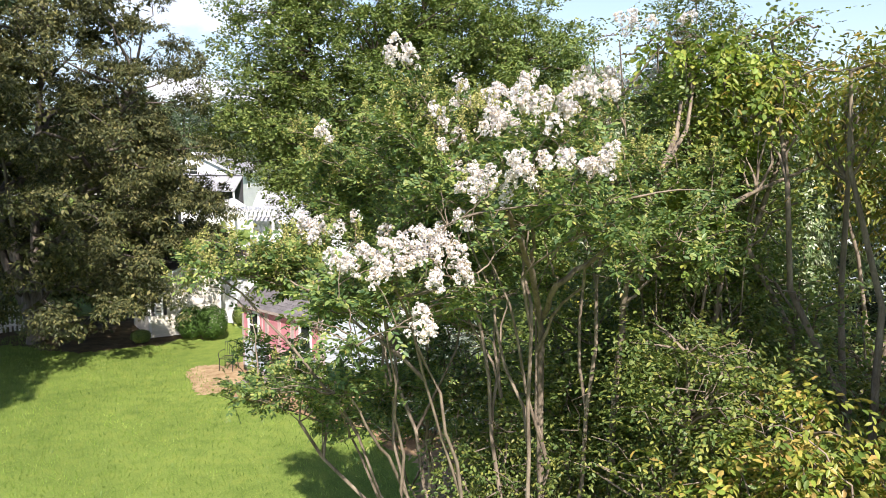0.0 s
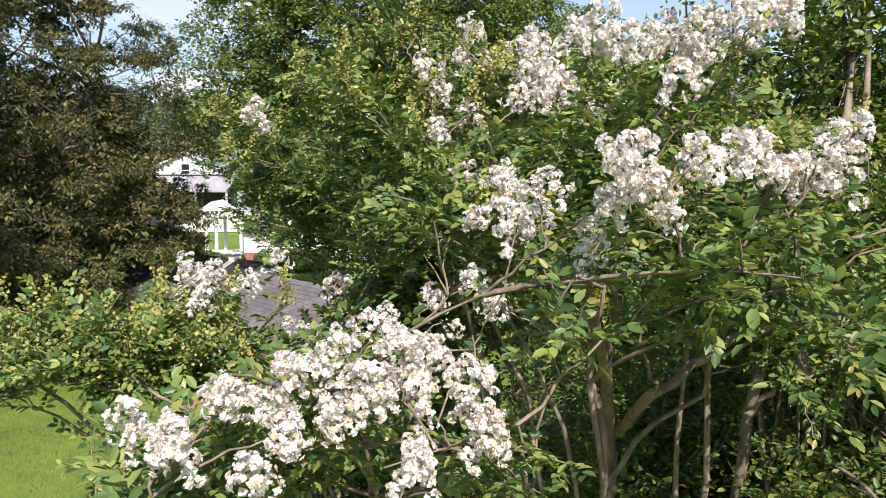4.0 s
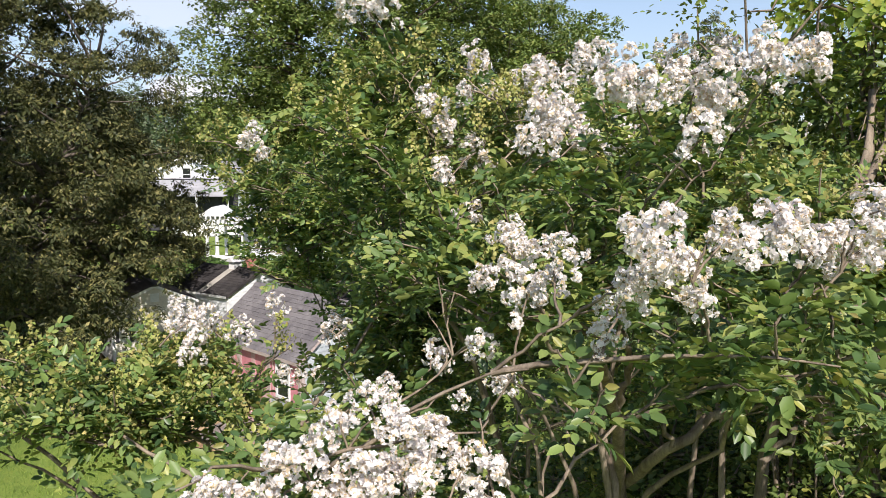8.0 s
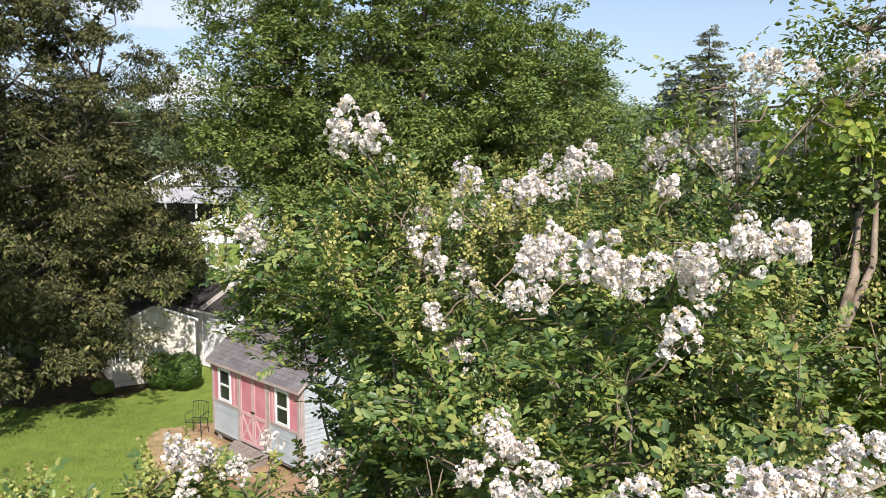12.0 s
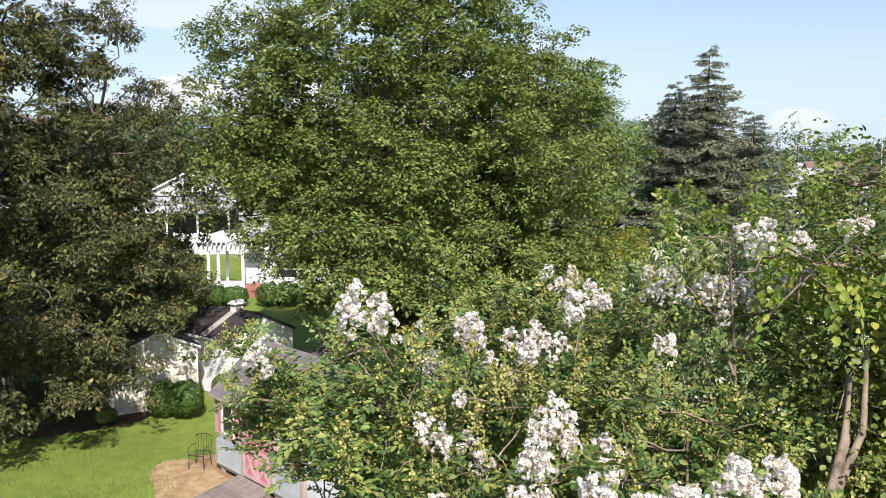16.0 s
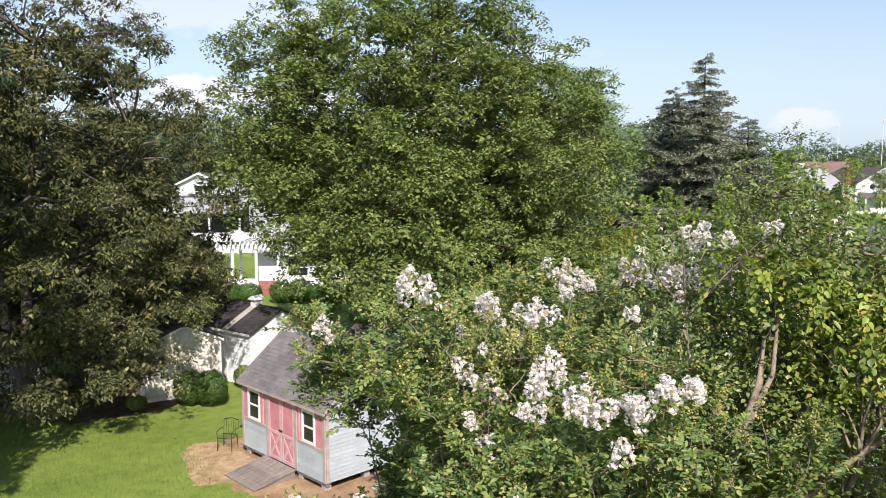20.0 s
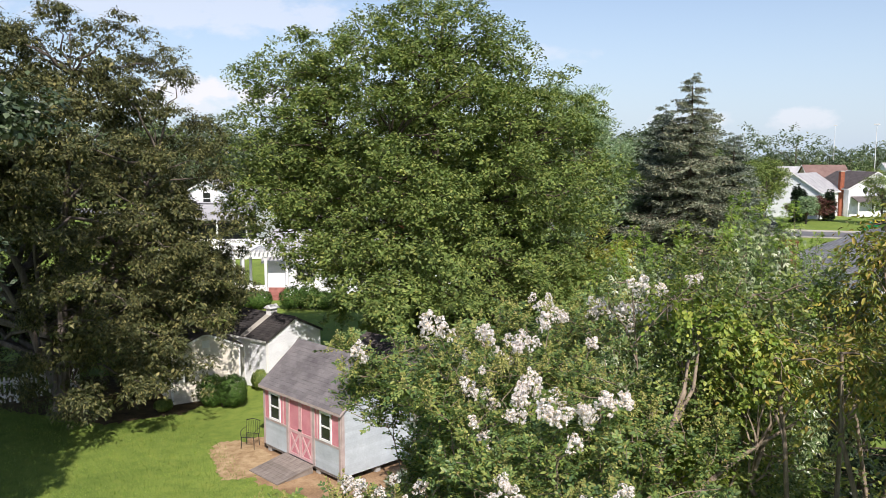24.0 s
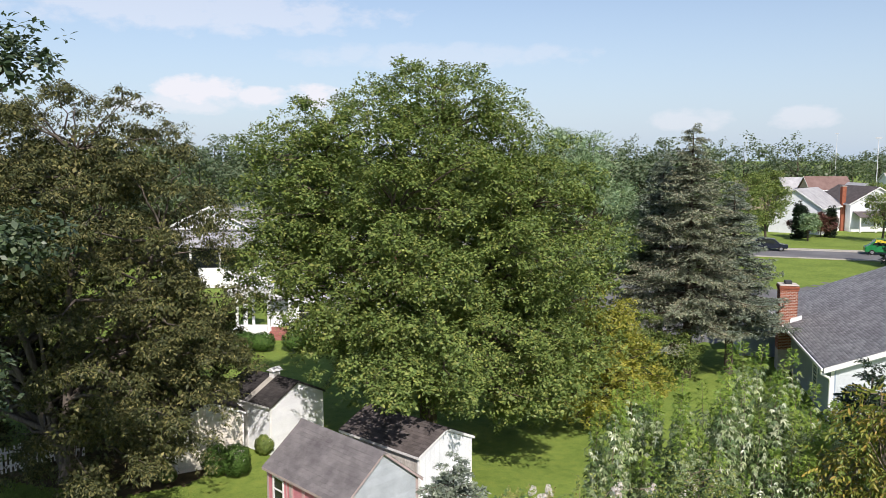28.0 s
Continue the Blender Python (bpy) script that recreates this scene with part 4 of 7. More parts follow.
        part("rake_trim", prism([(y0, z0 - 0.07), (y1, rg - 0.06), (y1, rg + 0.03), (y0, z0 + 0.03)], L + 0.1, L + 0.125, "x"), M_DUSTY, root)
    ez = ev - k * 0.13 + 0.022
    slope_shingles(root, M_SHINGLE, -0.11, L + 0.13, -0.15, ez, D / 2, rg + 0.022, 0.31, 0.145, 3)
    slope_shingles(root, M_SHINGLE, -0.11, L + 0.13, D + 0.15, ez, D / 2, rg + 0.022, 0.31, 0.145, 4, pieces=False)
    part("ridge_cap", prism([(D / 2 - 0.13, rg - 0.06), (D / 2, rg + 0.05), (D / 2 + 0.13, rg - 0.06)], -0.12, L + 0.135, "x"), M_SHINGLE, root)
    for x in (0.1, 1.3, 2.9, 4.0):
        for y in (0.05, 1.4, 2.7):
            part("pier", box(x, x + 0.2, y, y + 0.2, 0.0, fl, 0.008), M_BLOCK, root, "grey concrete block")
    for y in (0.02, 2.84):
        part("skid", box(0.02, L - 0.02, y, y + 0.12, fl - 0.1, fl - 0.002), M_PLANK, root)
    # a weathered ramp
    ramp_root = empty("ramp", pose(0, 0, 0), "weathered plank ramp up to the shed doors", "ramp")
    n = 9
    for j in range(n):
        y0, y1 = -0.06 - j * 0.15, -0.06 - (j + 1) * 0.15 + 0.008
        za, zb = 0.27 - 0.23 * j / n, 0.27 - 0.23 * (j + 1) / n
        part("plank", prism([(y0, za), (y1, zb), (y1, zb - 0.035), (y0, za - 0.035)], 1.32, 2.92, "x"), M_PLANK, ramp_root)
    for x in (1.36, 2.1, 2.84):
        part("stringer", prism([(-0.06, 0.23), (-1.40, 0.008), (-0.06, 0.008)], x, x + 0.04, "x"), M_PLANK, ramp_root)


pink_shed()


def small_shed(name, label, m, L, D, ev, rg, wall, roof, seed, board=0.13, cap=False, right_boards=True, tab=0.31):
    """Origin at the near front corner: x runs from -L to 0, the gable stands on x = 0."""
    root = empty(name, m, label, "shed")
    sub = pose(-L, 0, 0)
    k = shed_shell(root, L, D, 0.02, ev, rg, wall, roof, over=0.1, rake=0.06)
    front = lambda x, z, o: (x, -o, z)
    right = lambda y, z, o: (L + o, y, z)
    boards(root, wall, 0.06, L - 0.06, 0.03, ev - 0.06, board, front)
    span = lambda z: (0.06, D - 0.06) if z <= ev else ((z - ev) / k + 0.03, D - (z - ev) / k - 0.03)
    if right_boards:
        boards(root, wall, 0.06, D - 0.06, 0.03, rg - 0.12, board, right, span)
    for place in (lambda x, z, o: front(x, z, o), ):
        for x in (0.0, L - 0.06):
            part("corner_trim", place_box(place, x, x + 0.06, 0.02, ev - 0.02, 0.0, 0.03), M_WHITE, root)
    for y in (0.0, D - 0.06):
        part("corner_trim", place_box(right, y, y + 0.06, 0.02, ev - 0.02, 0.0, 0.03), M_WHITE, root)
    z0 = ev - k * 0.1
    part("fascia", box(-0.06, L + 0.06, -0.125, -0.10, z0 - 0.07, z0 + 0.02), M_WHITE, root)
    for y0 in (-0.1, D + 0.1):
        part("rake_trim", prism([(y0, z0 - 0.08), (D / 2, rg - 0.07), (D / 2, rg + 0.025), (y0, z0 + 0.02)], L + 0.06, L + 0.085, "x"), M_DARK_SHINGLE if cap else M_WHITE, root)
    slope_shingles(root, roof, -0.08, L + 0.09, -0.12, z0 + 0.022, D / 2, rg + 0.022, tab, 0.15, seed)
    slope_shingles(root, roof, -0.08, L + 0.09, D + 0.12, z0 + 0.022, D / 2, rg + 0.022, tab, 0.15, seed + 1, pieces=False)
    part("ridge_cap", prism([(D / 2 - 0.12, rg - 0.03), (D / 2, rg + 0.055), (D / 2 + 0.12, rg - 0.03)], -0.09, L + 0.1, "x"), roof, root)
    root.matrix_basis = m @ sub
    return root, front, right


white_shed, wf, wr = small_shed("storage_shed", "white sided shed with dark shingled roof and roof vent", pose(-6.0, 3.85, 0, 0, 0, 8.6), 3.35, 3.1, 2.20, 2.95, M_WHITE_BOARD, M_DARK_SHINGLE, 20, cap=True)
part("vent_box", box(1.75, 2.05, 1.35, 1.75, 2.85, 3.22, 0.01), M_WHITE, white_shed, "white roof vent box")
part("vent_cap", prism([(1.66, 3.2), (1.9, 3.36), (2.14, 3.2)], 1.27, 1.83), M_GUTTER, white_shed)
part("patch", prism([(-0.1, 2.192), (1.5, 2.972), (1.5, 2.985), (-0.1, 2.205)], 1.72, 2.05, "x"), M_KERB, white_shed, "pale worn strip down the roof")
part("door", place_box(wf, 0.9, 1.9, 0.05, 1.85, 0.022, 0.04), M_WHITE, white_shed, "white shed door")

cream, cf, cr = small_shed("cream_shed", "cream sided shed with a shuttered window under the tree", pose(-6.84, -0.04, 0, 0, 0, -12.8), 2.9, 2.8, 2.18, 2.78, M_CREAM_BOARD, M_BROWN_SHINGLE, 30)
window_part(cream, cr, 0.19, 0.52, 0.9, 1.7, label="white framed window with dark shutters")
for y in (0.07, 0.53):
    part("shutter", place_box(cr, y, y + 0.12, 0.88, 1.72, 0.02, 0.045), M_DARKSHADE, cream, "dark slatted shutter")
part("gable_vent", place_box(cr, 1.25, 1.55, 2.2, 2.5, 0.02, 0.04), M_WHITE, cream, "small white gable vent")

brown, bf, br = small_shed("old_shed", "weathered white shed with brown-grey roof beneath the oak", pose(3.28, 4.0, 0, 0, 0, 3.0), 4.1, 2.75, 2.50, 3.12, M_WEATHERED, M_BROWN_SHINGLE, 40, board=0.16, right_boards=False)
for j in range(11):
    y = 0.06 + j * 0.24
    h = 2.5 + (min(y, 2.75 - y - 0.22)) * 0.45 - 0.05
    part("board", place_box(br, y, y + 0.232, 0.03, max(h, 2.45), 0.0, 0.018), M_WHITE_BOARD, brown, "white vertical board")
part("gable_trim", prism([(-0.08, 2.38), (1.375, 3.0), (1.375, 3.08), (-0.08, 2.46)], 4.12, 4.14, "x"), M_WHITE, brown)


def wire_chair():
    root = empty("garden_chair", pose(-0.55, -0.25, 0, 0, 0, 35), "black wire garden chair beside the pink shed", "chair")
    for x in (-0.24, 0.24):
        for y in (-0.22, 0.22):
            tubes("leg", [([(x, y, 0.008), (x * 0.92, y * 0.92, 0.42)], [0.012, 0.012], 6)], M_IRON, root)
    seat = [([(-0.24 + 0.06 * k, -0.23, 0.42), (-0.24 + 0.06 * k, 0.23, 0.42)], [0.006, 0.006], 4) for k in range(9)]
    seat += [([(-0.24, y, 0.42), (0.24, y, 0.42)], [0.012, 0.012], 5) for y in (-0.23, 0.23)]
    tubes("seat", seat, M_IRON, root)
    back = [([(-0.24 + 0.08 * k, 0.23, 0.42), (-0.24 + 0.08 * k, 0.3, 0.86)], [0.006, 0.006], 4) for k in range(7)]
    back += [([(-0.25, 0.3, 0.86), (0, 0.31, 0.92), (0.25, 0.3, 0.86)], [0.014, 0.014, 0.014], 5)]
    tubes("backrest", back, M_IRON, root)
    for s in (-1, 1):
        tubes("armrest", [([(0.25 * s, 0.26, 0.62), (0.26 * s, 0.0, 0.64), (0.25 * s, -0.22, 0.60), (0.23 * s, -0.22, 0.42)], [0.011] * 4, 5)], M_IRON, root)


wire_chair()


def picket_fence():
    root = empty("picket_fence", pose(-11.7, -14.0, 0), "white painted picket fence with pointed pickets", "fence")
    for y in np.arange(0, 12.6, 2.4):
        part("post", box(0.03, 0.13, y, y + 0.1, 0.0, 1.18, 0.01), M_WHITE, root)
    for z in (0.28, 0.86):
        part("rail", box(0.0, 0.03, 0, 12.1, z, z + 0.09), M_WHITE, root)
    me = prism([(0.0, 0.06), (0.085, 0.06), (0.085, 1.05), (0.0425, 1.15), (0.0, 1.05)], -0.02, 0.0, "x")
    first = part("picket", me, M_WHITE, root)
    for y in np.arange(0.17, 12.0, 0.17):
        shared("picket", first.data, root, pose(0, y, 0))


picket_fence()


# ---- houses ----
def house(name, label, m, W, L, eave, ridge, wall, roof, windows=(), right_windows=(), chimney=None, over=0.35, door=None, left_wall=None, shut=None):
    """A gabled house. Local: gable wall of width W on y = 0 (facing -y), ridge along +y for L metres, x from -W/2 to W/2."""
    root = empty(name, m, label, "house")
    h = W / 2
    part("wall", prism([(-h, 0.0), (h, 0.0), (h, eave), (0, ridge - 0.12), (-h, eave)], 0.0, 0.2), wall, root)
    part("wall", prism([(-h, 0.0), (h, 0.0), (h, eave), (0, ridge - 0.12), (-h, eave)], L - 0.2, L), wall, root)
    for s in (-1, 1):
        part("wall", box(s * h, s * (h - 0.2), 0.2, L - 0.2, 0.0, eave), (left_wall or wall) if s < 0 else wall, root)
    k = (ridge - eave) / h
    for s in (-1, 1):
        e = (s * (h + over), eave - k * over)
        part("roof", prism([e, (0, ridge), (0, ridge - 0.14), (e[0], e[1] - 0.14)], -over, L + over), roof, root, "shingled roof slope")
        part("fascia", box(s * (h + over), s * (h + over + 0.1), -over, L + over, e[1] - 0.2, e[1] - 0.02), M_GUTTER, root, "white gutter")
        part("rake_trim", prism([(e[0], e[1] - 0.22), (0, ridge - 0.2), (0, ridge - 0.01), (e[0], e[1] - 0.01)], -over - 0.04, -over), M_WHITE, root)
    front = lambda x, z, o: (x, -o, z)
    right = lambda y, z, o: (h + o, y, z)
    for x, z, w, hh in windows:
        window_part(root, front, x, x + w, z, z + hh, trim=0.09)
        if shut:
            for a in (x - 0.42, x + w + 0.04):
                part("shutter", place_box(front, a, a + 0.38, z, z + hh, 0.0, 0.05), shut, root, "dark shutter")
    for y, z, w, hh in right_windows:
        window_part(root, right, y, y + w, z, z + hh, trim=0.09)
    if door:
        part("door", place_box(front, door, door + 0.95, 0.1, 2.15, 0.0, 0.06), M_DARKSHADE, root, "dark front door")
    if chimney:
        x, y, w, top = chimney
        ch = part("chimney", box(x - w / 2, x + w / 2, y - w / 2, y + w / 2, 0.0, top), M_BRICK, root, "red brick chimney")
        part("chimney_cap", box(x - w / 2 - 0.06, x + w / 2 + 0.06, y - w / 2 - 0.06, y + w / 2 + 0.06, top, top + 0.12), M_MORTAR, ch)
    return root


# the near house: its long eave wall coloured darker for its shade, a gable end of white boards, a brick chimney on the
# eave
def near_house():
    ang = math.degrees(math.atan2(0.84, -0.543)) - 90
    root = empty("bungalow", pose(8.95, 24.75, 0, 0, 0, ang), "pale sided bungalow with grey shingled roof and brick chimney", "house")
    # local: y runs along the eave away, x runs in under the roof
    Ln, run, ez, k, ov = 17.6, 9.0, 2.8, 0.37, 0.45
    part("wall", box(ov, ov + 0.2, ov, Ln - 0.4, 0.0, ez + 0.1), M_SHADED_BOARD, root, "boarded wall with its shade in the blue-grey colour")
    part("gable_wall", prism([(ov + 0.2, 0.0), (2 * run - ov, 0.0), (2 * run - ov, ez + 0.1), (run, ez + k * run - 0.2), (ov + 0.2, ez + k * ov)], ov, ov + 0.2), M_PALE_BOARD, root)
    part("gable_wall", prism([(ov + 0.2, 0.0), (2 * run - ov, 0.0), (2 * run - ov, ez + 0.1), (run, ez + k * run - 0.2), (ov + 0.2, ez + k * ov)], Ln - 0.6, Ln - 0.4), M_PALE_BOARD, root)
    part("wall", box(2 * run - ov - 0.2, 2 * run - ov, ov + 0.2, Ln - 0.6, 0.0, ez + 0.1), M_SHADED_BOARD, root)
    face = lambda x, z, o: (x, ov - o, z)
    boards(root, M_PALE_BOARD, ov + 0.3, run, 0.2, ez + k * run - 0.4, 0.2, face, lambda z: (max(ov + 0.3, (z - ez) / k + 0.25), 2 * run - max(ov + 0.3, (z - ez) / k + 0.25)))
    side = lambda y, z, o: (ov - o, y, z)
    boards(root, M_SHADED_BOARD, ov + 0.1, Ln - 0.5, 0.2, ez, 0.2, side)
    for s in (0, 1):
        x0 = 0.0 if s == 0 else 2 * run
        part("roof_deck", prism([(x0, ez), (run, ez + k * run), (run, ez + k * run - 0.12), (x0, ez - 0.12)], 0.0, Ln), M_HOUSE_SHINGLE, root, "grey shingled roof slope")
        part("rake_trim", prism([(x0, ez - 0.26), (run, ez + k * run - 0.24), (run, ez + k * run - 0.005), (x0, ez - 0.005)], -0.04, 0.0), M_WHITE, root)
    # shingle courses, laid over the slope that faces the gardens
    rng = np.random.default_rng(8)
    L = run * math.hypot(1, k)
    u, nrm = np.array([1, 0, k]) / math.hypot(1, k), np.array([-k, 0, 1]) / math.hypot(1, k)
    V = []
    course, tab = 0.15, 0.33
    for r in range(int(L / course)):
        y = -rng.uniform(0, tab)
        while y < Ln:
            a, b = max(y, -0.03), min(y + tab - 0.015, Ln)
            o = np.array([-0.03, 0, ez])
            s0, lift = r * course, rng.uniform(0.006, 0.010)
            if b - a > 0.05:
                q = [o + u * s0 + nrm * 0.003, o + u * s0 + nrm * lift, o + u * (s0 + course * 1.03) + nrm * 0.005]
                V.append([q[0] + (0, a, 0), q[0] + (0, b, 0), q[1] + (0, b, 0), q[1] + (0, a, 0), q[2] + (0, a, 0), q[2] + (0, b, 0)])
            y += tab
    me, n, l, bs = material("house_tabs", 0.95, 0.0, 0.15)
    geo = n.new("ShaderNodeNewGeometry")
    col = ramp(n, l, geo.outputs["Random Per Island"], [(0.0, (0.29, 0.285, 0.285)), (0.6, (0.37, 0.365, 0.365)), (1.0, (0.44, 0.435, 0.43))])
    col = mix_rgb(n, l, 1.0, col, ramp(n, l, noise_node(n, l, 0.5, 4), [(0.3, (0.85, 0.85, 0.85)), (0.7, (1.15, 1.15, 1.15))]), "MULTIPLY")
    l.new(col, bs.inputs["Base Color"])
    tagged(quads("shingles", np.array(V), 6, me, root, ((0, 1, 2, 3), (3, 2, 5, 4))), kind="stuff")
    gut = part("gutter", box(-0.14, -0.03, 0.0, Ln, ez - 0.16, ez - 0.02, 0.02), M_GUTTER, root, "white eave gutter")
    tubes("downpipe", [([(-0.1, 0.12, ez - 0.1), (-0.1, 0.12, ez - 0.3), (0.32, 0.34, ez - 0.55), (0.38, 0.36, ez - 0.7), (0.38, 0.36, 0.05)], [0.07] * 5, 6)], M_GUTTER, root)
    part("corner_trim", box(ov - 0.03, ov + 0.12, ov - 0.03, ov, 0.1, ez - 0.1), M_WHITE, root)
    window_part(root, side, 3.2, 4.3, 0.9, 2.1, trim=0.09)
    # chimney, brick by brick
    cx0, cx1, cy0, cy1, top = -0.3, 0.7, 10.2, 11.2, 5.1
    ch = part("chimney", box(cx0 + 0.015, cx1 - 0.015, cy0 + 0.015, cy1 - 0.015, 0.0, top), M_MORTAR, root, "red brick chimney with corbelled top")
    bl, bh, jt = 0.205, 0.068, 0.026
    faces = ((lambda a, z, o: (cx0 + a, cy0 + 0.015 - o, z), cx1 - cx0, 1.3), (lambda a, z, o: (cx0 + 0.015 - o, cy1 - a, z), cy1 - cy0, 1.3))
    for place, span_w, z_from in faces:
        z, r = z_from, 0
        while z < top - 0.26:
            a = -(bl / 2 if r % 2 else 0.0)
            while a < span_w - 0.02:
                a0, a1 = max(a, 0.0), min(a + bl, span_w)
                if a1 - a0 > 0.04:
                    part("brick", place_box(place, a0, a1, z, z + bh, -0.004, 0.014), M_BRICK, ch)
                a += bl + jt
            z += bh + jt
            r += 1
    for j, g in enumerate((0.03, 0.06, 0.06)):
        part("corbel", box(cx0 - g, cx1 + g, cy0 - g, cy1 + g, top - 0.24 + j * 0.09, top - 0.165 + j * 0.09, 0.006), M_BRICK, ch)
    part("cap", box(cx0 - 0.04, cx1 + 0.04, cy0 - 0.04, cy1 + 0.04, top + 0.035, top + 0.1, 0.02), M_MORTAR, ch, "mortar chimney cap")
    part("flue", box(cx0 + 0.3, cx1 - 0.3, cy0 + 0.3, cy1 - 0.3, top + 0.1, top + 0.32, 0.03), M_DARKSHADE, ch, "dark clay flue")
    part("flashing", prism([(0.3, 2.93), (0.95, 3.17), (0.95, 3.42), (0.3, 3.18)], cy0 - 0.06, cy0 - 0.02), M_GUTTER, root, "pale metal flashing")
    # a lower wing past the chimney
    part("wing_wall", box(-2.0, ov, 13.6, 17.0, 0.0, 2.1), M_SHADED_BOARD, root)
    part("wing_roof", prism([(-2.5, 1.95), (ov, 2.5), (ov, 2.4), (-2.5, 1.85)], 13.2, 17.4), M_DARK_SHINGLE, root, "dark low porch roof")
    part("wing_trim", box(-2.6, -2.5, 13.2, 17.4, 1.82, 2.0), M_WHITE, root)


near_house()

house("white_house", "big white sided house across the street", pose(-32.7, 122.2, 0, 0, 0, 4), 8.6, 11, 4.6, 7.5, M_WHITE_BOARD, M_HOUSE_SHINGLE)
porch_house = house("porch_house", "white two-storey house with porch and brick chimney", pose(-24.1, 135.4, 0, 0, 0, 50), 9.6, 12, 5.0, 7.7, M_WHITE_BOARD, M_BROWN_SHINGLE,
      windows=((0.6, 3.5, 1.1, 1.5), (2.9, 3.5, 1.1, 1.5)), chimney=(-5.1, 1.9, 0.7, 7.7), door=-0.5, left_wall=M_WHITE_BOARD)
part("porch_roof", prism([(-2.4, 2.7), (0.0, 3.5), (0.0, 3.4), (-2.4, 2.58)], -4.4, 4.4, "x"), M_BROWN_SHINGLE, porch_house, "sloping porch roof")
for x in (-4.3, -1.5, 1.4, 4.2):
    part("porch_post", box(x - 0.09, x + 0.09, -2.35, -2.17, 0.0, 2.65), M_WHITE, porch_house)
part("porch_rail", box(-4.3, 4.2, -2.3, -2.22, 0.25, 1.05), M_WHITE, porch_house, "white porch railing")
bm = bmesh.new()
bmesh.ops.create_cone(bm, cap_ends=True, segments=16, radius1=0.45, radius2=0.45, depth=0.08, matrix=pose(-1.9, -0.03, 4.5, 90))
part("round_window", bm, M_GLASS, porch_house, "small round window")
house("gabled_house", "white gabled house with dark shutters far off", pose(-34.8, 162.8, 0, 0, 0, 40), 8.4, 10, 5.0, 7.4, M_WHITE_BOARD, M_HOUSE_SHINGLE, windows=((-3.0, 3.4, 0.9, 1.5), (-0.4, 3.4, 0.9, 1.5), (2.2, 3.4, 0.9, 1.5)), shut=M_DARKSHADE)
house("tan_house", "tan sided house with red-brown roof far off", pose(-49.0, 166.6, 0, 0, 0, -50), 7.5, 8.5, 6.0, 8.6, M_TAN, M_RED_SHINGLE, windows=((-2.0, 3.6, 0.9, 1.4), (1.2, 3.6, 0.9, 1.4)))
house("grey_house", "white house with grey roof far off", pose(-56, 170.0, 0, 0, 0, -46), 9.0, 12, 5.4, 8.2, M_WHITE_BOARD, M_HOUSE_SHINGLE, windows=((-2.0, 3.2, 0.9, 1.4), (1.2, 3.2, 0.9, 1.4)))
house("dormer_house", "white house with dark windows at the wood's edge", pose(-42, 196.0, 0, 0, 0, -40), 9.0, 14, 5.6, 9.0, M_WHITE_BOARD, M_HOUSE_SHINGLE, right_windows=((2, 3.6, 1.0, 1.6), (6, 3.6, 1.0, 1.6), (10, 3.6, 1.0, 1.6)))
house("garage", "low grey-roofed garage between the houses", pose(-26.5, 137, 0, 0, 0, 40), 7.0, 8, 2.6, 5.4, M_WHITE_BOARD, M_HOUSE_SHINGLE)
house("brick_house", "low house with brown roof further along the street", pose(-72, 178.0, 0, 0, 0, -46), 9.0, 14, 4.4, 7.2, M_TAN, M_BROWN_SHINGLE)
house("left_house", "white two-storey house with grey roof behind the garden", pose(-56.5, 28.1, 0, 0, 0, 40), 8.0, 14, 5.7, 7.6, M_WHITE_BOARD, M_HOUSE_SHINGLE,
      windows=((-0.6, 4.9, 1.0, 1.4), (1.6, 3.3, 1.0, 1.4)), right_windows=((1.5, 3.6, 1.0, 1.4), (5.0, 3.6, 1.0, 1.4)))


def lean_to():
    root = empty("veranda", pose(-54.5, 27.3, 0, 0, 0, 40), "grey-roofed veranda on the white house", "porch")
    part("roof", prism([(-3.0, 3.7), (0.0, 5.3), (0.0, 5.2), (-3.0, 3.6)], -4.6, 5.0, "x"), M_HOUSE_SHINGLE, root)
    for x in (-4.5, -1.4, 1.7, 4.8):
        part("post", box(x, x + 0.16, -2.9, -2.74, 0.0, 3.62), M_WHITE, root)
    # near-black back wall: the shade under the roof is put into its colour
    part("back_wall", box(-4.6, 5.0, -0.4, -0.3, 0.0, 5.2), M_DARKSHADE, root, "back wall coloured near-black for the veranda's shade")


lean_to()


def pergola_house():
    root = house("back_house", "white one-storey house with grey roof and brick chimney", pose(-29.5, 19.5, 0, 0, 0, -45), 7.0, 15, 2.75, 4.5, M_WHITE_BOARD, M_HOUSE_SHINGLE, windows=(), right_windows=((2.0, 0.9, 1.5, 1.3), (6.2, 0.9, 1.2, 1.3), (10.2, 0.9, 1.2, 1.3)), chimney=(2.6, 9.5, 0.9, 5.8))
    return root


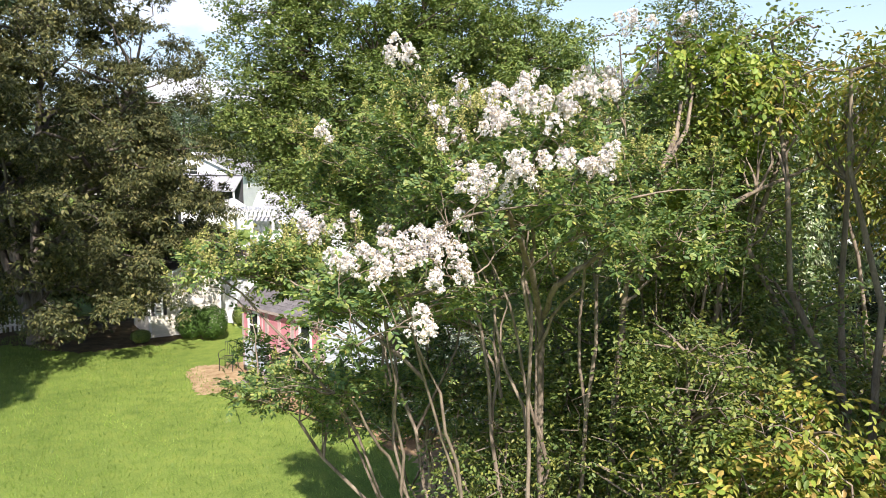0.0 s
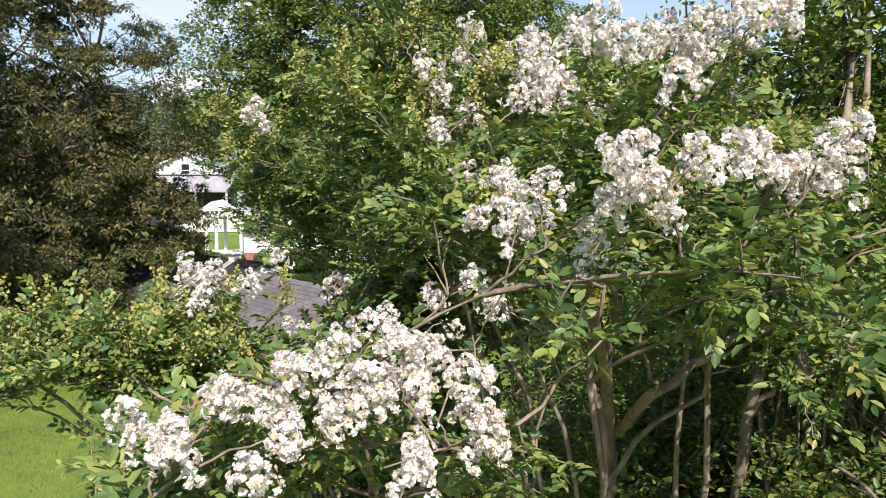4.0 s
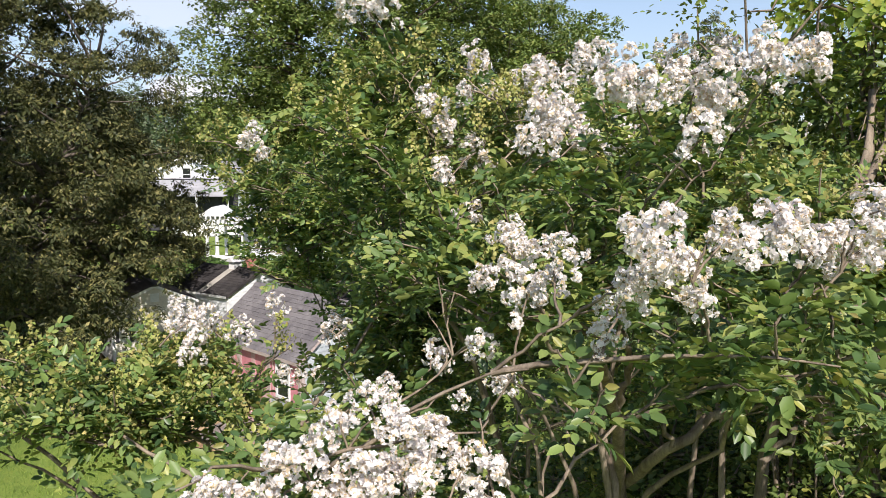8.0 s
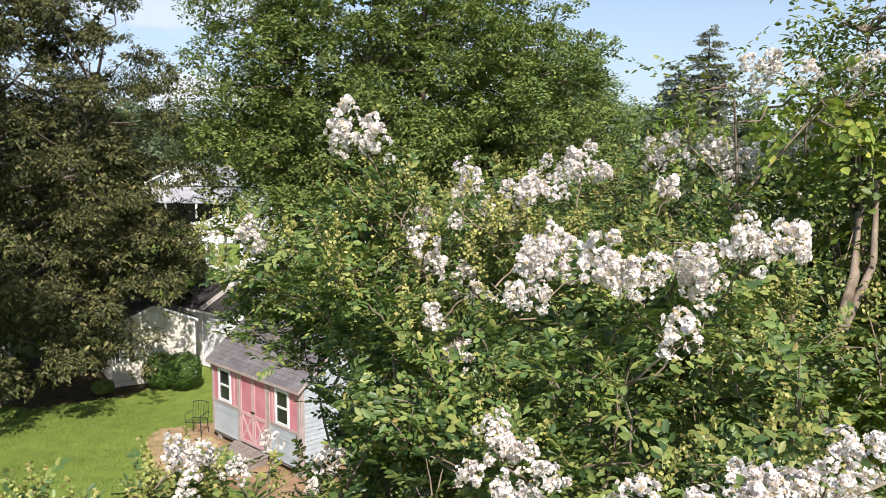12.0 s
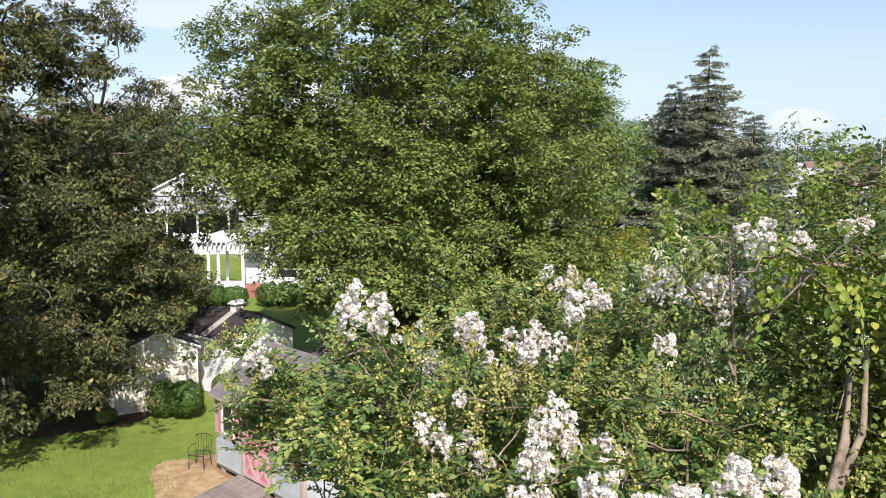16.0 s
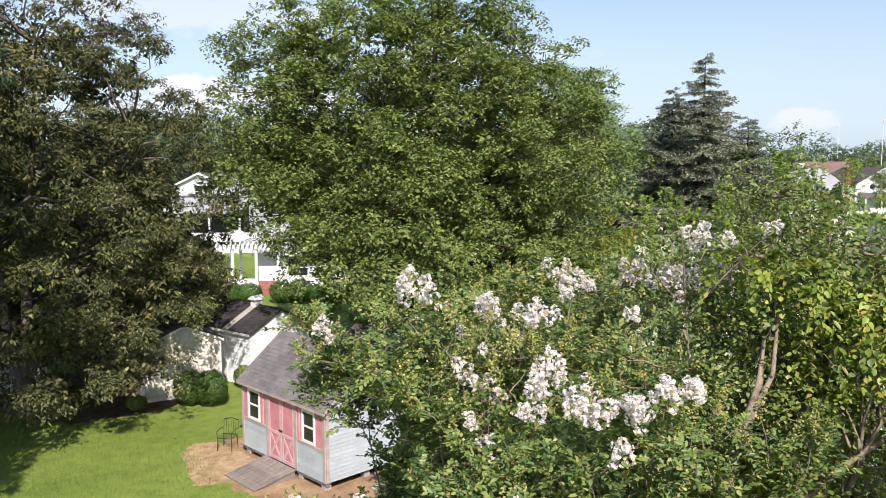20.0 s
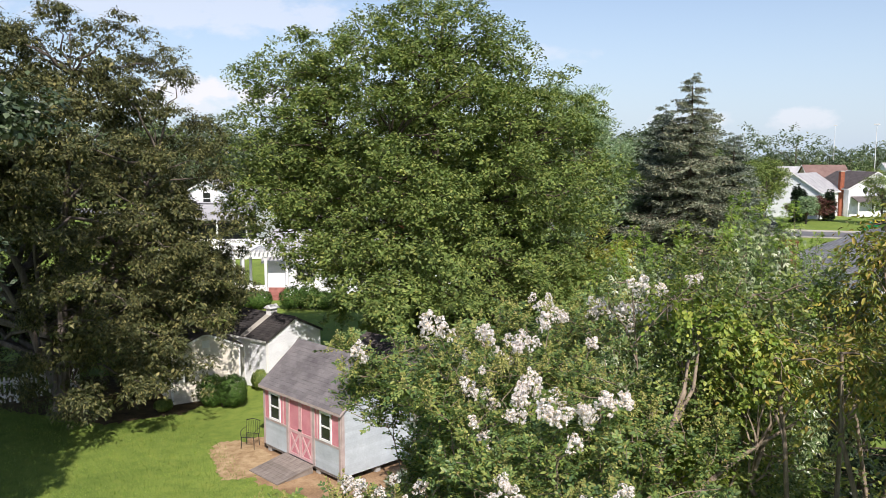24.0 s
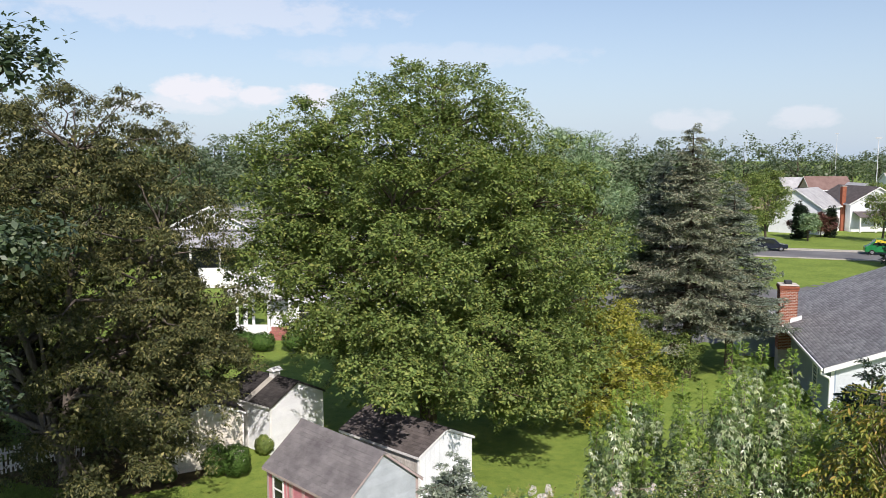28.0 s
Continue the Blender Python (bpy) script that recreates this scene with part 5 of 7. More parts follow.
def porch():
    """White open porch with square posts, a solid low wall and red steps."""
    root = empty("porch", pose(-27.2, 14.9, 0, 0, 0, 46), "white open porch with square posts and red brick steps", "porch")
    for x in (-0.55, 0.1, 1.7, 3.2):
        part("post", box(x, x + 0.18, 0, 0.18, 0.3, 3.05, 0.01), M_WHITE, root)
        part("post", box(x, x + 0.18, 2.2, 2.38, 0.3, 3.05, 0.01), M_WHITE, root)
    part("beam", box(-1.1, 3.6, -0.1, 0.2, 2.95, 3.3), M_WHITE, root)
    part("beam", box(-1.1, 3.6, 2.16, 2.46, 3.05, 3.3), M_WHITE, root)
    for x in np.arange(-1.0, 3.5, 0.3):
        part("rafter", box(x, x + 0.07, -0.45, 2.8, 3.3, 3.5), M_WHITE, root)
    part("gable_trim", prism([(-0.9, 3.5), (0.9, 3.5), (0.0, 4.1)], -0.35, 2.7), M_WHITE, root, "small white peaked cover")
    part("deck", box(-1.1, 3.6, -0.1, 2.6, 0.0, 0.32), M_WHITE, root)
    part("low_wall", box(-0.5, 1.7, -0.08, 0.0, 0.32, 0.95), M_WHITE, root)
    for j in range(3):
        part("step", box(1.9, 3.2, -0.9 + j * 0.28, -0.1, 0.0, 0.16 + j * 0.16), M_REDSTEP, root, "red brick step")
    part("red_panel", box(1.9, 3.2, 0.3, 0.36, 0.32, 0.72), M_REDSTEP, root, "red panel")


pergola_house()
porch()


def white_panel_fence():
    root = empty("panel_fence", pose(-49.5, 23.0, 0, 0, 0, 50), "white solid panel fence behind the lawn", "fence")
    for k in range(6):
        part("panel", box(k * 2.4, k * 2.4 + 2.3, 0, 0.06, 0.08, 2.05), M_WHITE, root)
        part("post", box(k * 2.4 - 0.1, k * 2.4, -0.02, 0.1, 0.0, 2.15, 0.01), M_WHITE, root)


white_panel_fence()


# ---- vehicles ----
def car(name, label, m, body_mat, length, height, van=False, roof_mat=None):
    root = empty(name, m, label, "car")
    L = length / 2
    if van:
        prof = [(-L, 0.35), (-L, 1.05), (-L + 0.55, 1.25), (-L + 1.3, height), (L - 0.1, height), (L, height - 0.3), (L, 0.35)]
        glass = [(-L + 0.75, 1.28), (-L + 1.38, height - 0.18), (-L + 2.3, height - 0.18), (-L + 2.3, 1.28)]
    else:
        prof = [(-L, 0.4), (-L, 0.85), (-L + 1.05, 1.02), (-L + 1.75, height - 0.06), (L - 0.9, height), (L - 0.2, 1.05), (L, 0.95), (L, 0.4)]
        glass = [(-L + 1.4, 1.06), (-L + 1.9, height - 0.14), (L - 1.0, height - 0.14), (L - 0.45, 1.06)]
    bm = prism(prof, -0.9, 0.9)
    bmesh.ops.bevel(bm, geom=bm.edges[:], offset=0.07, segments=2, affect="EDGES")
    part("body", bm, body_mat, root)
    for s in (-1, 1):
        part("side_window", prism(glass, s * 0.895, s * 0.91), M_GLASS, root)
    if van and roof_mat:
        part("roof_band", prism([(-L + 1.1, height - 0.45), (-L + 1.3, height - 0.02), (L - 0.12, height - 0.02), (L - 0.05, height - 0.45)], -0.915, 0.915), roof_mat, root, "yellow band along the roof")
    for x in (-L + 0.85, L - 0.85):
        for s in (-1, 1):
            bm = bmesh.new()
            bmesh.ops.create_cone(bm, cap_ends=True, segments=18, radius1=0.34, radius2=0.34, depth=0.2, matrix=pose(x, s * 0.82, 0.34, 90))
            w = part("wheel", bm, M_TYRE, root)
            bm = bmesh.new()
            bmesh.ops.create_cone(bm, cap_ends=True, segments=14, radius1=0.2, radius2=0.2, depth=0.03, matrix=pose(x, s * 0.925, 0.34, 90))
            part("rim", bm, M_RIM, w)
    for y in (-0.65, 0.65):
        part("headlight", box(-L - 0.02, -L + 0.06, y - 0.16, y + 0.16, 0.66, 0.82, 0.02), M_GLASS, root)
    return root


road_turn = math.degrees(math.atan2(ROAD.y, ROAD.x))
car("estate_car", "dark blue car parked at the kerb", pose(-24.6, 94.5, 0.02, 0, 0, road_turn + 180), M_NAVY, 4.7, 1.72)
car("delivery_van", "green and yellow van parked at the kerb", pose(-11.6, 100.2, 0.02, 0, 0, road_turn), M_GREEN_CAR, 5.2, 2.05, True, M_YELLOW_CAR)


def pole(x, y, h, r=0.16):
    root = empty("light_pole", pose(x, y, 0), "tall pale metal lighting pole far off", "pole", "poles on the skyline")
    tubes("shaft", [([(0, 0, -0.1), (0, 0, h * 0.6), (0, 0, h)], [r, r * 0.8, r * 0.55], 8)], M_GUTTER, root)
    part("head", box(-0.5, 0.5, -0.12, 0.12, h - 0.05, h + 0.2), M_GUTTER, root)


for x, y, h, r in ((-29.0, 149.5, 16.2, 0.09), (-68, 236, 19.6, 0.10), (-108, 262, 20.3, 0.10), (-150, 290, 18.5, 0.09)):
    pole(x, y, h, r)


# ---- trees ----
def off_sheds(P):
    """Keeps the oak's low boughs off the shed roofs (P is taken from the oak's foot)."""
    x, y, z = P[:, 0] - 2.0, P[:, 1] + 9.3, P[:, 2]
    return ~((x > -1.6) & (x < 4.4) & (y > 3.2) & (y < 7.3) & (z < 3.7)) & (z > 0.6)


lobed_tree("pin_oak", "tall broad oak with bright green leaves", (-2.0, 9.3),
           [([(0, 0, -0.15), (0.1, 0.0, 4), (0.3, 0.3, 9), (0.5, 0.6, 15.5)], 0.42), ([(0.05, 0, 2.8), (-1.2, -0.9, 6), (-2.9, -2.9, 10.5), (-3.0, -3.0, 14)], 0.22), ([(0.1, 0, 3.6), (1.5, 1.4, 7), (3.0, 3.2, 10.5)], 0.2), ([(0.1, 0, 4.6), (0.5, -1.6, 7.5), (0.8, -2.4, 10.5)], 0.16)],
           lumps([(0.3, 0.0, 14.7, 2.3, 1.6), (2.3, 0.0, 14.1, 1.3, 1.2), (-4.6, 0.0, 13.2, 1.2, 1.4), (-1.8, 0.2, 13.9, 1.8, 1.8), (2.1, 0.0, 13.0, 2.1, 2.1), (-4.6, 0.0, 11.8, 2.7, 2.3), (0.0, 0.0, 11.9, 4.3, 2.8), (3.9, 0.4, 11.0, 2.9, 2.2), (-4.9, 0.0, 9.0, 3.1, 2.5), (0.2, -1.0, 9.0, 4.8, 2.9), (4.5, 0.0, 8.6, 3.0, 2.8),
                  (-5.7, 0.3, 8.1, 2.3, 1.5), (-6.0, 0.0, 10.0, 1.8, 1.6), (0.4, -2.0, 6.1, 4.0, 2.5), (4.3, 0.0, 5.8, 2.9, 2.4), (-3.0, -0.3, 5.7, 2.0, 1.4), (-3.6, -1.7, 6.2, 1.9, 1.2), (-5.4, -0.8, 7.4, 1.8, 1.1), (-1.6, 0.0, 4.0, 1.9, 1.5), (1.4, -1.2, 3.7, 3.1, 1.6), (4.1, 0.4, 3.6, 2.3, 1.6), (-0.2, 0.6, 2.9, 2.2, 1.4), (2.6, 1.4, 2.7, 2.6, 1.4), (-0.7, -7.0, 5.0, 1.3, 0.5), (0.5, -6.5, 5.3, 1.2, 0.6), (0.0, -5.2, 6.2, 1.6, 0.8), (4.2, -3.4, 3.6, 1.5, 0.8), (5.3, -2.6, 4.5, 1.5, 1.0), (0.0, 2.5, 7.5, 5.0, 4.5)]),
           335, 1.15, 6, 0.6, 16, 8, 0.145, 0.5, M_OAK, 11, M_BARK, 0.25, 0.85, 520, off_sheds, -0.8)
# the great willow-leaved tree: its stems stand bare in their own shade on one side
lobed_tree("bronze_tree", "dense dark tree with bronze-tinged drooping leaves and grey stems", (-9.2, -3.5),
           [([(0, 0, -0.15), (-0.1, -0.1, 1.6), (-0.8, -0.7, 5.0), (-1.7, -1.8, 8.0), (-2.2, -2.2, 12)], 0.26), ([(0.1, 0.1, 0.2), (0.2, 0.1, 3.0), (0.3, 0.3, 7.0), (0.6, 0.8, 13)], 0.28), ([(-0.1, 0, 0.6), (-0.7, -0.9, 4.0), (-1.9, -2.2, 6.2), (-3.6, -3.4, 9.0)], 0.17), ([(0.1, 0.1, 1.2), (0.9, 1.0, 4.5), (2.2, 2.3, 7.5), (3.0, 3.0, 10)], 0.18), ([(0.1, -0.1, 0.9), (-0.2, -0.5, 4.5), (0.2, -0.8, 9.0)], 0.15)],
           lumps([(-3.2, 0.8, 12.2, 3.6, 3.2), (1.2, 0.0, 13.0, 2.9, 2.4), (3.4, 0.2, 11.7, 2.0, 2.0), (0.4, -0.4, 10.2, 3.9, 2.6), (4.1, -0.2, 8.9, 2.3, 2.0), (-4.6, 0.6, 9.6, 3.9, 2.4), (1.8, -3.0, 7.9, 2.5, 1.7), (4.5, -1.2, 7.0, 1.9, 1.5), (4.9, 0.0, 5.6, 1.9, 1.2), (5.4, 0.0, 7.1, 1.3, 1.0), (3.0, -2.9, 5.5, 2.2, 1.4),
                  (2.3, -3.0, 3.6, 1.8, 1.4), (3.9, -2.0, 2.7, 1.5, 1.2), (4.4, -1.2, 4.2, 1.5, 1.2), (1.2, -3.2, 2.6, 1.2, 1.1), (5.3, -1.7, 3.3, 1.2, 0.9), (5.5, -1.0, 4.4, 1.3, 0.8), (4.5, -2.7, 2.5, 1.2, 0.8), (3.1, -3.3, 2.1, 1.5, 1.0), (0.6, 3.6, 6.0, 3.6, 4.2), (-4.6, 4.4, 6.2, 4.0, 4.6), (3.8, 3.2, 4.4, 1.5, 2.2), (-0.4, -4.2, 9.4, 3.0, 1.8), (-3.8, -3.8, 10.2, 3.2, 2.0), (-2.5, 4.6, 2.4, 3.4, 2.4), (1.4, 4.8, 2.4, 3.0, 2.4), (4.2, 5.4, 3.4, 1.7, 3.0), (-6.5, 4.0, 2.6, 3.2, 2.6)]),
           300, 1.1, 6, 0.5, 16, 10, 0.146, 0.36, M_BRONZE, 12, M_STEM_BARK, 0.75, 0.4, 560, lambda P: P[:, 2] > 0.5, deep=0.5)
tree("silver_tree", "tall tree with pale silvery green leaves at the lawn's edge", (0.4, -11.4), 0.3, 2.5,
     [((-1.1, -1.2, 9.6), (3.8, 3.8, 5.6)), ((-1.1, -1.0, 14.2), (3.4, 3.4, 3.4)), ((2.7, 2.8, 10.7), (0.9, 0.9, 0.4)), ((2.6, 2.7, 15.0), (1.0, 1.0, 0.9)), ((1.9, 2.0, 13.0), (0.8, 0.8, 1.4)), ((-2.2, -2.0, 6.0), (3.6, 3.6, 3.6)), ((3.4, -0.6, 7.0), (1.6, 1.6, 2.0)), ((4.0, -1.2, 10.2), (2.0, 2.0, 2.6)), ((-1.4, -1.6, 18.4), (3.0, 3.0, 2.8)), ((0.4, 0.4, 7.4), (2.6, 2.6, 2.6)), ((2.2, -0.8, 13.2), (1.8, 1.8, 2.4))], 620, 17, 8, 0.18, M_LINDEN, 13, clump_r=0.85, fill=260)
conifer("blue_spruce", "tall grey-green spruce with drooping boughs and a brown top", (0.1, 27.9), 14.5, 4.7, M_GREY_SPRUCE, 21, first=3.2, whorls=44, needles=130, leaf=0.16, trunk_r=0.3, jag=0.26, droop=0.3)
conifer("blue_spruce", "tall silvery blue spruce with drooping boughs", (1.5, 30.3), 11.2, 3.5, M_SPRUCE, 22, first=2.8, whorls=38, needles=130, leaf=0.16, trunk_r=0.28, jag=0.22, droop=0.28)
conifer("dark_spruce", "silvery blue-green conifer behind the spruces", (-2.6, 29.4), 13.0, 3.4, M_SPRUCE, 23, first=3.4, whorls=36, needles=100, leaf=0.18, trunk_r=0.25, droop=0.2)
tree("white_pine", "soft pale green pine beside the oak", (-7.2, 27.4), 0.3, 3.0, [((0, 0, 8.0), (4.3, 4.3, 5.2)), ((-0.5, -0.6, 12.0), (2.3, 2.3, 2.8)), ((2.0, 2.0, 6.5), (3.2, 3.2, 3.4))],
     190, 18, 12, 0.27, M_PINE, 24, clump_r=0.85, width=0.16, flat=0.55, droop=-0.1)
tree("golden_shrub", "yellow-green loose shrub at the oak's edge", (1.0, 17.1), 0.09, 0.3, [((0, 0, 3.0), (2.6, 2.6, 2.6)), ((-0.6, -0.8, 1.6), (2.4, 2.4, 1.5)), ((0.2, 0.4, 5.0), (1.7, 1.7, 1.6)), ((1.1, 1.2, 2.2), (2.0, 2.0, 1.9))], 210, 16, 10, 0.14, M_GOLD, 25, clump_r=0.6, category="shrub", fill=40)
tree("golden_shrub", "yellow-green low shrub on the lawn", (-0.6, 25.2), 0.12, 0.4, [((0, 0, 2.0), (1.9, 1.9, 1.9)), ((0.9, 0.9, 1.6), (1.4, 1.4, 1.3))], 90, 14, 10, 0.14, M_OAK, 26, clump_r=0.5, category="shrub")
conifer("small_spruce", "young blue spruce behind the crape myrtle", (8.5, 0.5), 4.7, 2.0, M_SPRUCE, 27, first=0.3, whorls=20, needles=130, leaf=0.13, trunk_r=0.06, droop=0.05)
conifer("yew", "dark evergreen beside the bungalow", (15.6, 10.2), 6.7, 1.9, M_DARK, 28, first=0.3, whorls=26, needles=80, leaf=0.2, trunk_r=0.14, droop=-0.1, power=0.6)
conifer("yew", "dark young evergreen on the lawn", (12.6, 8.2), 4.2, 1.0, M_DARK, 29, first=0.2, whorls=20, needles=60, leaf=0.17, trunk_r=0.1, droop=-0.1, power=0.6)


def boxwood(name, label, x, y, r, h, seed, mat=None, lobes=2, count=5200, leaf=0.07):
    rng = np.random.default_rng(seed)
    root = empty(name, pose(x, y, 0), label, "shrub")
    for _ in range(6):
        tubes("stem", [(bend(rng, (0, 0, -0.02), (rng.normal(0, r * 0.4), rng.normal(0, r * 0.4), h * 0.7), 4), [0.04, 0.03, 0.02, 0.01], 5)], M_BARK, root)
    P, N = [], []
    for k in range(lobes):
        c = np.array([(k - (lobes - 1) / 2) * r * 0.75, (k - (lobes - 1) / 2) * r * 0.55, h * (0.5 + 0.04 * k)])
        d = unit(rng.normal(size=(count, 3)))
        rr = rng.uniform(0.8, 1.02, (count, 1)) + 0.06 * np.sin(d[:, :1] * 7 + d[:, 1:2] * 9)
        P.append(c + d * rr * np.array([r * 0.72, r * 0.72, h * 0.5]))
        N.append(unit(d + rng.normal(size=d.shape) * 0.22))
    P, N = np.concatenate(P), np.concatenate(N)
    keep = P[:, 2] > 0.03
    quads("leafage", leaf_quads(rng, P[keep], N[keep], np.full(keep.sum(), leaf), 0.6), 4, mat or M_BOX, root)


boxwood("boxwood", "clipped round green boxwood beside the cream shed", -5.3, 1.35, 0.88, 1.3, 51)
boxwood("shrub", "small loose shrub at the shed's corner", -6.3, 3.75, 0.6, 0.9, 52, M_OAK, 1)
for j, (x, y, r, h) in enumerate(((-24.4, 12.3, 1.4, 1.3), (-23.2, 13.4, 1.2, 1.2), (-20.8, 15.6, 1.2, 1.5), (-19.4, 17.0, 1.1, 1.2), (-26.3, 10.6, 1.5, 1.4))):
    boxwood("hedge_shrub", "clipped green hedge shrub before the porch", x, y, r, h, 60 + j, M_BOX, 2, 2200, 0.13)
boxwood("iris_clump", "clump of strappy leaves beside the cream shed", -6.4, -0.6, 0.5, 0.5, 57, M_OAK, 1)


# far woods: four trees built once, then set along the skyline
def view_place(px_over, depth):
    """A place seen at that many radians right of the view's axis, from the walk's end."""
    f, r = Vector((-0.7186, 0.6954, 0)), Vector((0.6954, 0.7186, 0))
    p = Vector((23.1, -14.0, 0)) + f * depth + r * depth * px_over
    return p.x, p.y


far_kinds = []
for j, (w, h, mat) in enumerate(((5.5, 15.0, M_FAR), (4.5, 13.0, M_FAR), (6.5, 16.5, M_FAR), (5.0, 14.0, M_OAK))):
    x, y = view_place(-0.24 + 0.02 * j, 112 + 7 * j)
    far_kinds.append(tree("far_tree", "full green tree in the woods beyond the houses", (x, y), 0.3, 2.5, [((0, 0, h * 0.55), (w, w, h * 0.42)), ((w * 0.4, 0, h * 0.48), (w * 0.7, w * 0.7, h * 0.34)), ((-w * 0.3, w * 0.3, h * 0.66), (w * 0.6, w * 0.6, h * 0.32))],
                          80, 11, 8, 0.42, mat, 70 + j, core=4, clump_r=1.5, group="woods on the skyline", limbs_every=3))
rng_far = np.random.default_rng(99)
wood_kinds = []
for j, (w, h) in enumerate(((5.5, 14.5), (4.6, 12.5), (6.4, 16.0))):
    x, y = view_place(-0.6 + 0.03 * j, 260)
    wood_kinds.append(tree("far_tree", "full green tree in the woods beyond the houses", (x, y), 0.3, 2.5, [((0, 0, h * 0.5), (w, w, h * 0.46)), ((w * 0.4, 0, h * 0.45), (w * 0.7, w * 0.7, h * 0.36))],
                           34, 8, 6, 0.70, M_FAR, 80 + j, core=3, clump_r=1.7, group="woods on the skyline", limbs_every=6))
for a in np.arange(-0.7, 0.7, 0.03):
    for dist in (250, 300):
        s = rng_far.uniform(0.95, 1.2)
        x, y = view_place(a + rng_far.uniform(-0.01, 0.01), dist + rng_far.uniform(-25, 25))
        copy_thing(wood_kinds[rng_far.integers(0, 3)], pose(x, y, 0, 0, 0, rng_far.uniform(0, 360)) @ Matrix.Diagonal((s, s, s, 1)))
for a, d, s in ((-0.30, 92, 0.95), (-0.345, 100, 1.05), (-0.39, 98, 1.0), (-0.28, 118, 1.1), (-0.43, 90, 0.9), (-0.20, 100, 0.8), (-0.5, 95, 1.0), (-0.15, 105, 0.9), (-0.08, 100, 0.9), (0.02, 96, 0.9), (0.10, 96, 0.95), (0.17, 90, 0.95), (0.245, 86, 1.0), (0.28, 92, 1.02), (0.315, 100, 0.85)):
    x, y = view_place(a, d)
    copy_thing(far_kinds[int(a * 1000) % 4], pose(x, y, 0, 0, 0, a * 900) @ Matrix.Diagonal((s, s, s, 1)))
for a, d, s in ((0.402, 116, 0.66), (0.55, 120, 0.55), (0.38, 170, 0.7), (0.40, 185, 0.75), (0.545, 150, 0.6)):
    x, y = view_place(a, d)
    copy_thing(far_kinds[3], pose(x, y, 0, 0, 0, a * 700) @ Matrix.Diagonal((s, s, s, 1)))
for a, d, h in ((0.443, 126, 5.6), (0.449, 127, 5.0), (0.484, 128, 4.8), (0.577, 92, 7.5)):
    x, y = view_place(a, d)
    conifer("cypress", "dark narrow evergreen in a front garden", (x, y), h, 0.55 if h < 7 else 2.2, M_DARK, int(h * 10), first=0.2, whorls=14, needles=16, leaf=0.5, trunk_r=0.1, droop=-0.3, power=0.45)
x, y = view_place(0.456, 122)
tree("ornamental_tree", "small round tree on the front lawn", (x, y), 0.1, 1.0, [((0, 0, 2.6), (1.4, 1.4, 1.6))], 40, 8, 8, 0.3, M_PINE, 91, clump_r=0.5)
for a, d in ((0.445, 128), (0.472, 129), (0.478, 128)):
    x, y = view_place(a, d)
    tree("flowering_shrub", "dusky red flowering shrub by the white house", (x, y), 0.08, 0.6, [((0, 0, 1.9), (1.6, 1.6, 1.7))], 30, 8, 12, 0.28, leaf_material("dusky_leaf", [(0.12, 0.05, 0.05), (0.2, 0.08, 0.08), (0.1, 0.1, 0.04)], (1, 1, 1)), int(a * 1000), clump_r=0.6, category="shrub")

LOBES = ((0, 1, 2, 3), (0, 4, 5, 6), (0, 7, 8, 9))


def leaf_lobes(rng, P, T, N, size):
    """Three-lobed leaves at P along T: (n, 10, 3), a kite for each lobe."""
    s = unit(np.cross(T, N))
    N = np.cross(s, T)
    L = (np.asarray(size) * rng.uniform(0.75, 1.2, len(P)))[:, None]
    got = [P]
    for a, k in ((0.0, 1.0), (0.85, 0.75), (-0.85, 0.75)):
        d = T * math.cos(a) + s * math.sin(a)
        w = np.cross(N, d)
        got += [P + d * L * k * 0.45 + w * L * 0.125, P + d * L * k - N * L * (0.12 + 0.1 * abs(a)), P + d * L * k * 0.45 - w * L * 0.125]
    return np.stack(got, 1)


